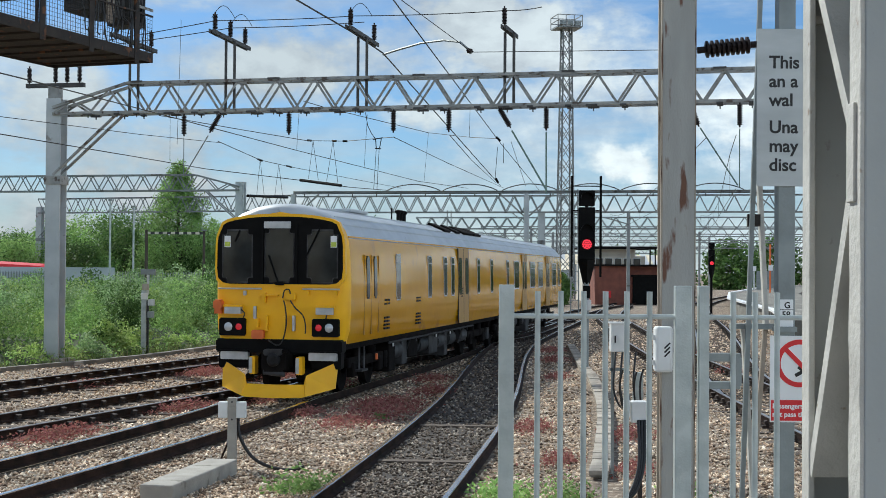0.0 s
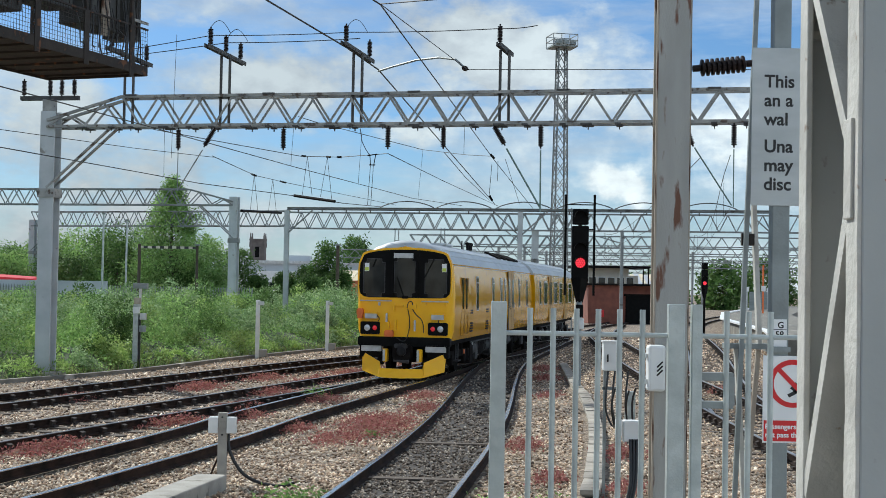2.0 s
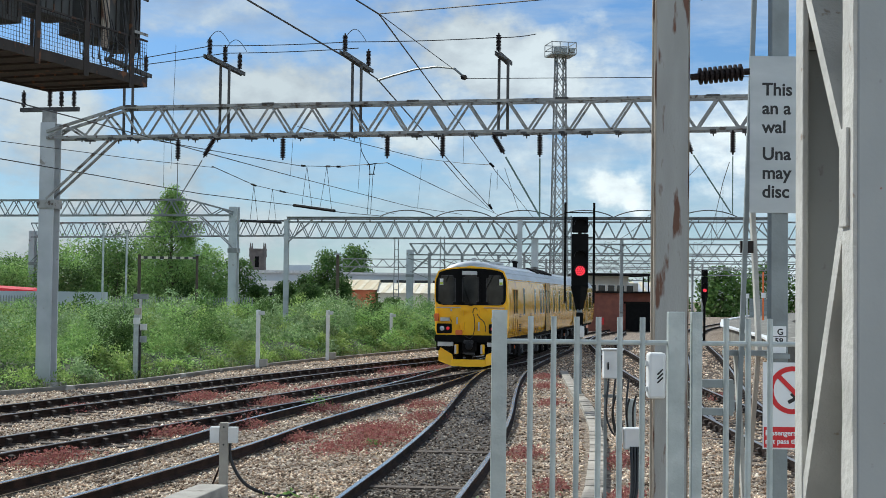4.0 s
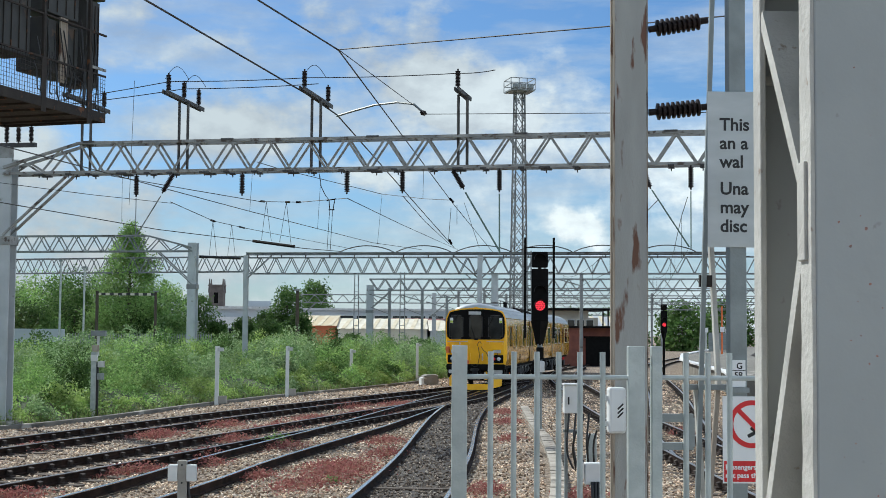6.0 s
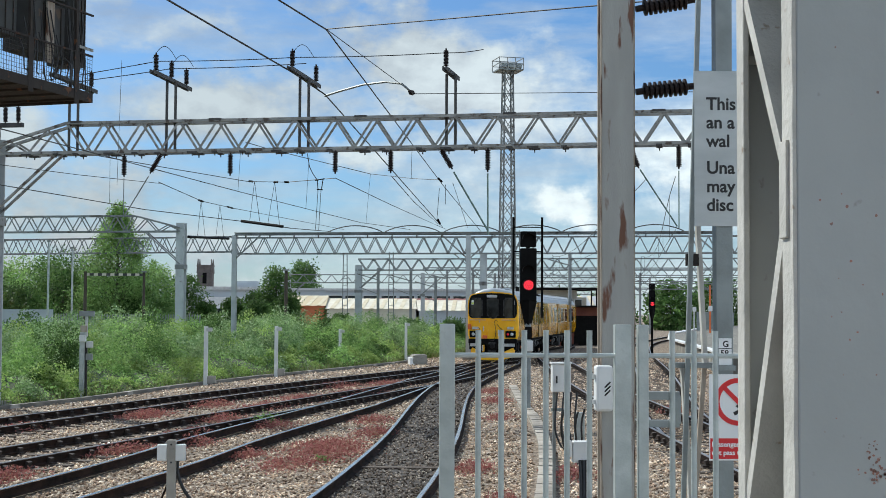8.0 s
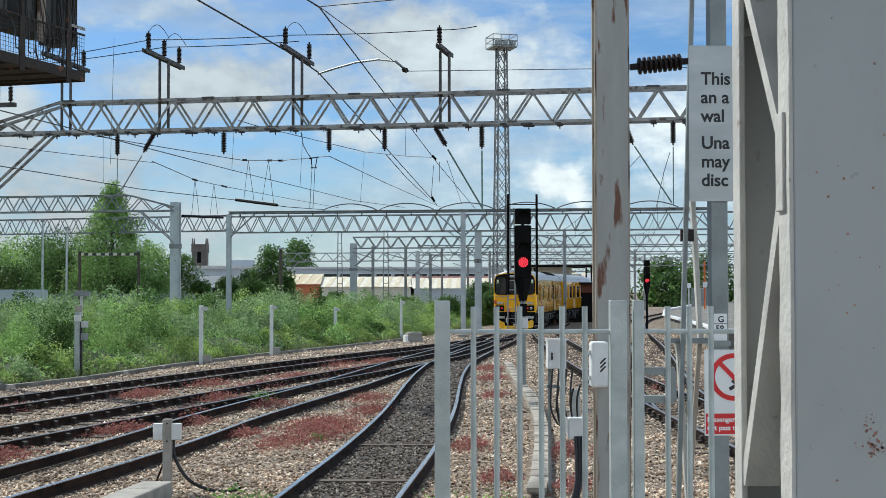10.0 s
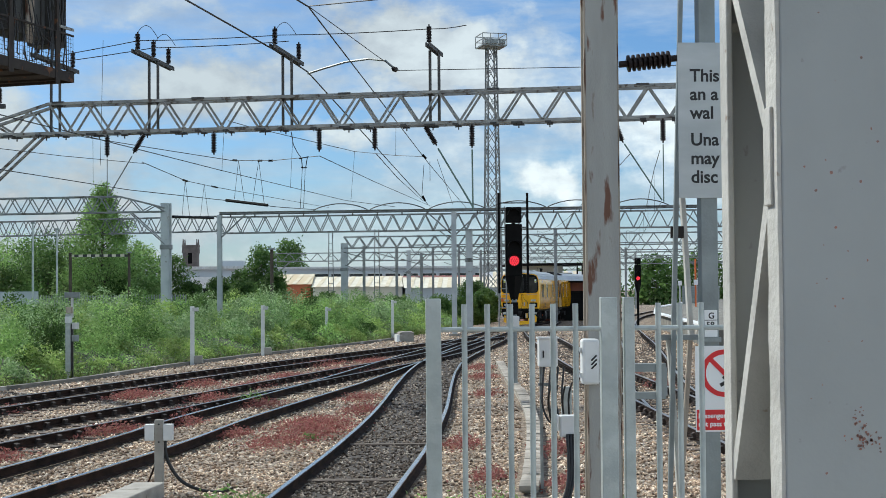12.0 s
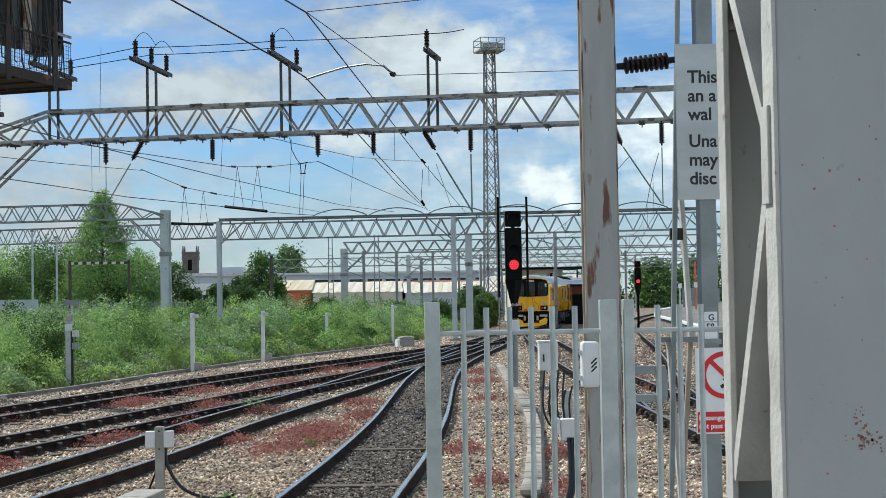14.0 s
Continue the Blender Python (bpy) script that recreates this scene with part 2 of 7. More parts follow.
LEAF_GREY = island_mat("grey_green_leaf", [(0.14, 0.23, 0.095), (0.21, 0.325, 0.135), (0.29, 0.40, 0.185), (0.40, 0.50, 0.28)], 0.6, 0.32, patch=0.5)
LEAF_YELLOW = island_mat("yellow_green_leaf", [(0.17, 0.265, 0.065), (0.25, 0.37, 0.095), (0.32, 0.44, 0.13), (0.41, 0.50, 0.19)], 0.65, 0.32, patch=0.5)
LEAF_DARK = island_mat("tree_leaf", [(0.045, 0.092, 0.026), (0.074, 0.142, 0.038), (0.108, 0.19, 0.052), (0.15, 0.245, 0.072)], 0.6, 0.28, patch=0.35)
GRASS = island_mat("grass_blade", [(0.08, 0.13, 0.03), (0.14, 0.20, 0.05), (0.22, 0.25, 0.10), (0.30, 0.29, 0.15)], 0.7, 0.3)
SCRUB_SOIL = mat("mossy_soil", (0.055, 0.085, 0.028), (0.032, 0.045, 0.018), 0.95, 0.0, 2.5, 0.8, 8, spots=(0.09, 0.12, 0.045), spot_at=0.55, spot_scale=7)
RED_WEED = island_mat("red_weed", [(0.20, 0.075, 0.06), (0.31, 0.11, 0.10), (0.42, 0.18, 0.165), (0.34, 0.22, 0.15)], 0.8, 0.3)
BARK = mat("bark", (0.10, 0.08, 0.06), (0.06, 0.05, 0.04), 0.95, 0.0, 6, 0.6, 14)
BRICK = mat("red_brick", (0.24, 0.085, 0.055), (0.17, 0.06, 0.045), 0.9, 0.0, 2, 0.2, 30, per=0.1)
SIGN = mat("brushed_sign_sheet", (0.46, 0.48, 0.48), (0.38, 0.40, 0.40), 0.45, 0.35, 2.5, stretch=(1, 1, 3))
INK = mat("black_lettering", (0.015, 0.015, 0.015), None, 0.6)
RED = mat("red_sign_paint", (0.62, 0.012, 0.016), (0.56, 0.012, 0.016), 0.45)
SIGN_WHITE = mat("white_sign_face", (0.78, 0.79, 0.79), (0.72, 0.73, 0.73), 0.4)
PORCELAIN = mat("brown_porcelain", (0.022, 0.013, 0.012), (0.012, 0.008, 0.008), 0.45, 0.0, 5, spec=0.25)
WIRE = mat("overhead_wire", (0.035, 0.035, 0.035), (0.05, 0.045, 0.04), 0.6, 0.3, 3)
COPPER_GREEN = mat("verdigris", (0.16, 0.24, 0.21), (0.12, 0.18, 0.16), 0.6, 0.2, 3)
CABLE = mat("black_cable", (0.014, 0.014, 0.015), None, 0.5)
LAMP_RED = mat("lit_red_lens", (0.5, 0.01, 0.01), None, 0.3, emit=((1.0, 0.03, 0.06), 2.2))
LENS_RED = mat("dim_red_lens", (0.10, 0.004, 0.006), None, 0.3, emit=((1.0, 0.006, 0.02), 0.16))
TAIL_RED = mat("tail_lamp_lens", (0.5, 0.02, 0.02), None, 0.25, emit=((1.0, 0.03, 0.06), 0.2))
LENS = mat("lamp_lens", (0.6, 0.62, 0.64), None, 0.15, 0.3, 4)
CAGE = mat("dark_rusty_cage", (0.035, 0.027, 0.022), (0.018, 0.015, 0.013), 0.85, 0.0, 3, 0.2, 30, spots=(0.12, 0.05, 0.022), spot_at=0.60, spot_scale=3)
CLADDING = mat("grey_cladding", (0.46, 0.50, 0.53), (0.40, 0.44, 0.47), 0.6, 0.0, 0.2)
PALE_ROOF = mat("pale_sheet_roof", (0.66, 0.63, 0.52), (0.56, 0.52, 0.42), 0.7, 0.0, 0.5)
OLD_STONE = mat("dark_church_stone", (0.17, 0.15, 0.14), (0.12, 0.105, 0.10), 0.95, 0.0, 0.7)


# ---- mesh helpers ----
def mesh_obj(name, bm, material, parent=None, label=""):
    me = bpy.data.meshes.new(name)
    bm.to_mesh(me)
    bm.free()
    return link(name, me, material, parent, label)


def link(name, me, material, parent=None, label=""):
    if material and not me.materials:
        me.materials.append(material)
    ob = new(name, me)
    if parent:
        ob.parent = parent
    if label:
        ob["label"] = label
    return ob


part = mesh_obj


def thing(name, m, label, category, group="", kind=""):
    ob = new(name)
    ob.matrix_basis = m
    return tagged(ob, label, category, group, kind)


def box(bm, x, y, z, sx, sy, sz, rot=None, bevel=0.0):
    """A box by its centre and size."""
    t = Matrix.Translation((x, y, z))
    if rot:
        t = t @ rot
    r = bmesh.ops.create_cube(bm, size=1, matrix=t @ Matrix.Diagonal((sx, sy, sz, 1)))
    if bevel:
        es = {e for v in r["verts"] for e in v.link_edges}
        bmesh.ops.bevel(bm, geom=list(es), offset=bevel, segments=2, affect="EDGES", profile=0.5)
    return bm


def bar(bm, a, b, w, h=None, up=(0, 0, 1)):
    """A flat or square bar from a to b."""
    a, b = Vector(a), Vector(b)
    d = b - a
    z = d.normalized()
    x = Vector(up).cross(z)
    if x.length < 1e-4:
        x = Vector((1, 0, 0)).cross(z)
    x.normalize()
    y = z.cross(x)
    m = Matrix((x, y, z)).transposed().to_4x4()
    m.translation = (a + b) / 2
    bmesh.ops.create_cube(bm, size=1, matrix=m @ Matrix.Diagonal((w, h or w, d.length, 1)))
    return bm


def rod(bm, a, b, r, seg=8, r2=None):
    a, b = Vector(a), Vector(b)
    d = b - a
    m = Matrix.Translation((a + b) / 2) @ d.to_track_quat("Z", "Y").to_matrix().to_4x4()
    bmesh.ops.create_cone(bm, cap_ends=True, segments=seg, radius1=r, radius2=r if r2 is None else r2, depth=d.length, matrix=m)
    return bm


def lathe(bm, prof, seg=14, m=Matrix()):
    """Turn (radius, height) pairs about z."""
    rings = []
    for r, z in prof:
        rings.append([bm.verts.new(m @ Vector((r * math.cos(k * math.tau / seg), r * math.sin(k * math.tau / seg), z))) for k in range(seg)])
    for p, q in zip(rings, rings[1:]):
        for k in range(seg):
            bm.faces.new((p[k], p[(k + 1) % seg], q[(k + 1) % seg], q[k]))
    bm.faces.new(rings[0][::-1])
    bm.faces.new(rings[-1])
    return bm


def sweep(bm, prof, pts, closed=True):
    """Carry a profile of (sideways, up) pairs along points."""
    rings = []
    pts = [Vector(p) for p in pts]
    for k, p in enumerate(pts):
        d = (pts[min(k + 1, len(pts) - 1)] - pts[max(k - 1, 0)]).normalized()
        side = d.cross(Vector((0, 0, 1))).normalized()
        up = side.cross(d)
        rings.append([bm.verts.new(p + side * a + up * b) for a, b in prof])
    n = len(prof)
    for p, q in zip(rings, rings[1:]):
        for k in range(n):
            bm.faces.new((p[k], p[(k + 1) % n], q[(k + 1) % n], q[k]))
    bm.faces.new(rings[0][::-1])
    bm.faces.new(rings[-1])
    bmesh.ops.recalc_face_normals(bm, faces=bm.faces)
    return bm


def tube(name, pts, r, material, parent=None, label="", seg=6):
    prof = [(r * math.cos(k * math.tau / seg), r * math.sin(k * math.tau / seg)) for k in range(seg)]
    return part(name, sweep(bmesh.new(), prof, pts), material, parent, label)


def bent(pts, r, seg=7):
    """A round hose or cable through points that lie about in one upright plane."""
    bm = bmesh.new()
    rings = []
    for k, p in enumerate(pts):
        d = (Vector(pts[min(k + 1, len(pts) - 1)]) - Vector(pts[max(k - 1, 0)])).normalized()
        side = Vector((0, 1, 0))
        up = d.cross(side)
        rings.append([bm.verts.new(Vector(p) + side * r * math.cos(a * math.tau / seg) + up * r * math.sin(a * math.tau / seg)) for a in range(seg)])
    for p, q in zip(rings, rings[1:]):
        for k in range(seg):
            bm.faces.new((p[k], p[(k + 1) % seg], q[(k + 1) % seg], q[k]))
    return bm


def smooth(ob, angle=40):
    for p in ob.data.polygons:
        p.use_smooth = True
    ob.data.set_sharp_from_angle(angle=radians(angle))
    return ob


def soup(name, verts, faces, material, parent=None, label=""):
    me = bpy.data.meshes.new(name)
    me.from_pydata([], [], []) if len(verts) == 0 else None
    me.vertices.add(len(verts))
    me.vertices.foreach_set("co", np.asarray(verts, dtype=np.float32).ravel())
    k = faces.shape[1]
    me.loops.add(faces.size)
    me.loops.foreach_set("vertex_index", faces.astype(np.int32).ravel())
    me.polygons.add(len(faces))
    me.polygons.foreach_set("loop_start", np.arange(0, faces.size, k, dtype=np.int32))
    me.update(calc_edges=True)
    return link(name, me, material, parent, label)


def along(pts, step):
    """Evenly spaced points on a smooth curve through plan points (x, y)."""
    p = np.array(pts, float)
    s = np.r_[0, np.cumsum(np.hypot(*np.diff(p, axis=0).T))]
    fine = []
    for k in range(len(p) - 1):
        a, b, c, d = p[max(k - 1, 0)], p[k], p[k + 1], p[min(k + 2, len(p) - 1)]
        for u in np.linspace(0, 1, 24, endpoint=False):
            fine.append(0.5 * ((2 * b) + (c - a) * u + (2 * a - 5 * b + 4 * c - d) * u * u + (3 * b - a - 3 * c + d) * u ** 3))
    fine.append(p[-1])
    fine = np.array(fine)
    s = np.r_[0, np.cumsum(np.hypot(*np.diff(fine, axis=0).T))]
    q = np.arange(0, s[-1], step)
    return np.stack([np.interp(q, s, fine[:, 0]), np.interp(q, s, fine[:, 1])], 1), q


# ---- ground and tracks ----
TRACK_A = [(-3.6, -12.0), (-1.93, 6.1), (-0.46, 18.07), (0.18, 23.39), (0.83, 30.07), (1.48, 39.06), (1.98, 45.16), (2.74, 51.95), (4.27, 61.39), (5.72, 69.69), (7.27, 78.82)]
TRACK_B = [(-12.5, -16.0), (-8.79, 3.07), (-4.49, 21.69), (-3.15, 29.2), (-1.42, 37.4), (-0.85, 40.2), (1.87, 55.2), (4.09, 66.4), (6.62, 80.2), (10.39, 98.6), (12.18, 106.7), (18.18, 128.7), (28.18, 156.7)]
TRACK_C = [(-20.6, -16.0), (-12.35, 8.1), (-6.07, 27.77), (-4.45, 33.07), (-3.3, 36.84), (-1.13, 43.95), (1.02, 50.69), (3.11, 58.15), (4.89, 67.5)]
TRACK_D = [(-26.0, -16.0), (-16.7, 8.1), (-8.47, 33.97), (-5.57, 43.34), (-4.41, 46.87), (-0.92, 56.35), (2.35, 64.98), (6.6, 76.72)]
TRACK_E = [(5.3, -16.0), (6.21, 5.09), (6.61, 25.17), (6.75, 30.62), (7.18, 43.0), (7.83, 55.28), (9.6, 80.31), (11.04, 92.57), (14.57, 113.29)]
TRACK_F = [(6.74, 30.07), (7.52, 36.39), (8.6, 43.0), (12.14, 63.39), (17.44, 96.05), (23.56, 125.66), (34.17, 163.73)]


ground = mesh_obj("ground", box(bmesh.new(), 0, 0, -0.69, 5200, 5200, 1.0), BALLAST)
tagged(ground, "pale brown stone ballast spread between the railway tracks", "ground", kind="structure")


def rail_profile(o, w=0.035):
    return [(o - 0.07, -0.155), (o + 0.07, -0.155), (o + 0.07, -0.14), (o + 0.012, -0.12), (o + 0.012, -0.045), (o + w, -0.035), (o + w, -0.012), (o - w, -0.012), (o - w, -0.035), (o - 0.012, -0.045), (o - 0.012, -0.12), (o - 0.07, -0.14)]


def head_profile(o, w=0.035):
    return [(o - w, -0.012), (o + w, -0.012), (o + w, -0.004), (o + w - 0.008, 0.0), (o - w + 0.008, 0.0), (o - w, -0.004)]


def sleeper_mesh():
    bm = bmesh.new()
    box(bm, 0, 0, -0.215, 2.55, 0.25, 0.11, bevel=0.012)
    return bm


def chair_mesh(side):
    bm = bmesh.new()
    for s in (-1, 1):
        box(bm, s * 0.755, 0, -0.15, 0.34, 0.17, 0.035)
        for q in (-1, 1):
            box(bm, s * 0.755 + q * 0.085, 0, -0.095, 0.06, 0.13, 0.10, rot=Euler((0, q * 0.35, 0)).to_matrix().to_4x4())
    return bm


SLEEPER_ME = bpy.data.meshes.new("sleeper")
_b = sleeper_mesh()
_b.to_mesh(SLEEPER_ME)
_b.free()
SLEEPER_ME.materials.append(SLEEPER)
CHAIR_ME = bpy.data.meshes.new("chair")
_b = chair_mesh(1)
_b.to_mesh(CHAIR_ME)
_b.free()
CHAIR_ME.materials.append(CHAIR)


def track(line, label, heads, sink, y0, y1, chairs):
    th = thing("railway_track", Matrix(), label, "track", "station throat tracks", "structure")
    pts, _ = along(line, 1.0)
    for side in (-1, 1):
        p3 = [(x, y, 0) for x, y in pts]
        part("rail", sweep(bmesh.new(), rail_profile(side * 0.7525), p3), RAIL, th)
        part("rail_head", sweep(bmesh.new(), head_profile(side * 0.7525), p3), heads, th, "worn bright running surface")
    pts, _ = along(line, 0.72)
    for k in range(len(pts) - 1):
        if not y0 < pts[k][1] < y1:
            continue
        d = pts[k + 1] - pts[k]
        for nm, me in (("sleeper", SLEEPER_ME), ("rail_chair", CHAIR_ME)):
            if nm == "rail_chair" and not chairs:
                continue
            ob = link(nm, me, None, th)
            ob.matrix_basis = pose(pts[k][0], pts[k][1], sink if nm == "sleeper" else 0, 0, 0, math.degrees(math.atan2(d[1], d[0])) - 90)
    return th


track(TRACK_A, "curving track with bright rails on dark oily ballast", RAIL_SHINY, -0.06, 8, 70, False)
track(TRACK_B, "running track with bright rails on brown ballast", RAIL_SHINY, -0.06, 8, 70, False)
track(TRACK_C, "rusty siding track on chaired wooden sleepers", RAIL_TOP, 0.0, 12, 60, True)
track(TRACK_D, "rusty outer track beside the overgrown bank", RAIL_TOP, 0.0, 18, 66, True)
track(TRACK_E, "track running past the signal post", RAIL_TOP, -0.01, 15, 80, True)
track(TRACK_F, "track running towards the distant platform", RAIL_TOP, -0.01, 15, 80, True)

for yy in (20.0, 24.6):
    xx = float(np.interp(yy, [q[1] for q in TRACK_A], [q[0] for q in TRACK_A]))
    tagged(part("timber", box(bmesh.new(), xx, yy, -0.15, 1.36, 0.22, 0.06, rot=pose(0, 0, 0, 0, 0, -4), bevel=0.01), SLEEPER), "weathered grey timber lying between the rails", "timber", "timbers")

# dark oily bed of the curving track
_p, _ = along(TRACK_A, 1.5)
bed = part("track_bed", sweep(bmesh.new(), [(-0.70, -0.19), (0.70, -0.19), (0.70, -0.150), (-0.70, -0.150)], [(x, y, 0) for x, y in _p]), SOOT)
tagged(bed, "dark oil-stained ballast between the rails", "track bed", kind="structure")


# ---- train ----
L_CAR, HW = 19.9, 1.41


def body_section(hw=HW):
    """The side and roof outline of a carriage, from the lower edge round to the other side (x, z)."""
    right = [(hw - 0.10, 1.02), (hw - 0.02, 1.30), (hw, 1.75), (hw, 2.3), (hw - 0.03, 2.75), (hw - 0.07, 3.05)]
    roof = [(hw - 0.13, 3.20), (hw - 0.28, 3.38), (hw - 0.52, 3.54), (hw - 0.85, 3.66), (hw - 1.2, 3.72)]
    return right, roof


def railcar(cab):
    """A carriage whose cab end looks to -y; y runs from 0 at the end to L_CAR."""
    th = thing("railcar", Matrix(), "yellow two-car track inspection train carriage with silver roof" if not cab else "yellow track inspection railcar with black windscreen panel and yellow snowplough", "train", "inspection train")
    right, roof = body_section()
    side = right
    y0 = 0.34 if cab else 0.16
    y1 = L_CAR - 0.16
    # body shell
    bm = bmesh.new()
    ring = right + [(-x, z) for x, z in right[::-1]]
    ys = [y0, y1]
    rings = [[bm.verts.new((x, y, z)) for x, z in ring] for y in ys]
    for k in range(len(ring)):
        j = (k + 1) % len(ring)
        bm.faces.new((rings[0][k], rings[0][j], rings[1][j], rings[1][k]))
    bm.faces.new(rings[0])
    bm.faces.new(rings[1])
    bmesh.ops.recalc_face_normals(bm, faces=bm.faces)
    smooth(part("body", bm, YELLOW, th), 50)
    # roof shell
    bm = bmesh.new()
    rr = [right[-1]] + roof
    ring = rr + [(-x, z) for x, z in rr[::-1]]
    rings = [[bm.verts.new((x, y, z)) for x, z in ring] for y in (y0, y1)]
    for k in range(len(ring)):
        j = (k + 1) % len(ring)
        bm.faces.new((rings[0][k], rings[0][j], rings[1][j], rings[1][k]))
    bm.faces.new(rings[0])
    bm.faces.new(rings[1])
    bmesh.ops.recalc_face_normals(bm, faces=bm.faces)
    roof_ob = smooth(part("roof", bm, ROOF, th, "silver painted roof"), 50)
    for s in (-1, 1):
        for x, z in ((1.18, 3.31), (0.98, 3.475), (0.62, 3.64)):
            part("roof_rib", box(bmesh.new(), s * x, (y0 + y1) / 2, z, 0.035, y1 - y0 - 0.4, 0.035), ROOF, roof_ob)
        part("gutter", box(bmesh.new(), s * (HW - 0.085), (y0 + y1) / 2, 3.085, 0.05, y1 - y0, 0.03), YELLOW, th)
    return th


def windows_and_doors(th, cab):
    def plate(name, y, z, w, h, material, s, out=0.006, label="", parent=th, bev=0.05):
        bm = bmesh.new()
        box(bm, 0, 0, 0, 0.03, w, h)
        if bev:
            es = [e for e in bm.edges if abs(e.verts[0].co.x - e.verts[1].co.x) > 0.02]
            bmesh.ops.bevel(bm, geom=es, offset=min(bev, w * 0.3), segments=3, affect="EDGES")
        ob = part(name, bm, material, parent, label)
        lean = -1.0 if z > 2.0 else 0
        ob.matrix_basis = pose(s * (HW - 0.012 + out), y, z, 0, lean * s, 0)
        return ob

    for s in (-1, 1):
        if cab:
            for y in (1.72, 2.36):   # cab door windows
                plate("cab_door_window", y, 2.30, 0.24, 0.86, GLASS, s)
            for y in (1.42, 2.02, 2.66):
                plate("door_edge", y, 1.95, 0.014, 1.60, mat_shaded_door, s, 0.0, bev=0)
            for y in (4.55, 8.1, 10.15, 11.2, 15.4, 17.9):
                w = plate("window", y, 2.30, 0.40, 0.96, GLASS, s)
                plate("window_rim", y, 2.30, 0.46, 1.02, PALE_METAL, s, 0.003)
                plate("vent_bar", y, 2.62, 0.40, 0.03, PALE_METAL, s, 0.012, bev=0)
            for y in (12.35, 13.35):
                plate("door_window", y, 2.30, 0.44, 1.0, GLASS, s)
            # flat plate; the darker yellow paints the shade of the set-back doors
            plate("door_recess", 12.85, 2.05, 1.62, 2.02, mat_shaded_door, s, 0.002, bev=0.04)
            for y in (12.05, 12.85, 13.65):
                plate("door_edge", y, 2.05, 0.03, 2.0, UNDER_GREY, s, 0.005, bev=0)
            for y0 in (3.3, 6.6):
                for r in range(6):
                    for c in range(2):
                        plate("louvre", y0 + c * 0.28, 1.22 + r * 0.075 + (0.22 if r > 3 else 0), 0.22, 0.04, BLACK, s, 0.004, bev=0)
            for r in range(12):
                plate("step_louvre", 12.6, 1.2 + r * 0.07, 0.3, 0.03, BLACK, s, 0.008, bev=0)
        else:
            for y in (2.2, 9.0, 11.6, 16.6, 18.6):
                plate("window", y, 2.32, 0.44 if y in (2.2, 18.6) else 1.4, 0.9, GLASS, s)
                plate("window_rim", y, 2.32, 0.54 if y in (2.2, 18.6) else 1.5, 1.0, PALE_METAL, s, 0.003)
                plate("vent_bar", y, 2.55, 0.44 if y in (2.2, 18.6) else 1.4, 0.03, PALE_METAL, s, 0.012, bev=0)
            plate("window", 4.4, 2.32, 1.2, 0.9, GLASS, s)
            plate("window_rim", 4.4, 2.32, 1.3, 1.0, PALE_METAL, s, 0.003)
            for y in (6.6, 14.2):
                plate("door_recess", y, 2.05, 1.3, 2.02, mat_shaded_door, s, 0.002, bev=0.04)
                for q in (-0.33, 0.33):
                    plate("door_window", y + q, 2.30, 0.4, 1.0, GLASS, s)
                plate("door_edge", y, 2.05, 0.03, 2.0, UNDER_GREY, s, 0.005, bev=0)


# body yellow darkened to paint the shade in door recesses and edges
mat_shaded_door = mat("shaded_yellow_door", (0.42, 0.22, 0.02), (0.36, 0.18, 0.02), 0.4)


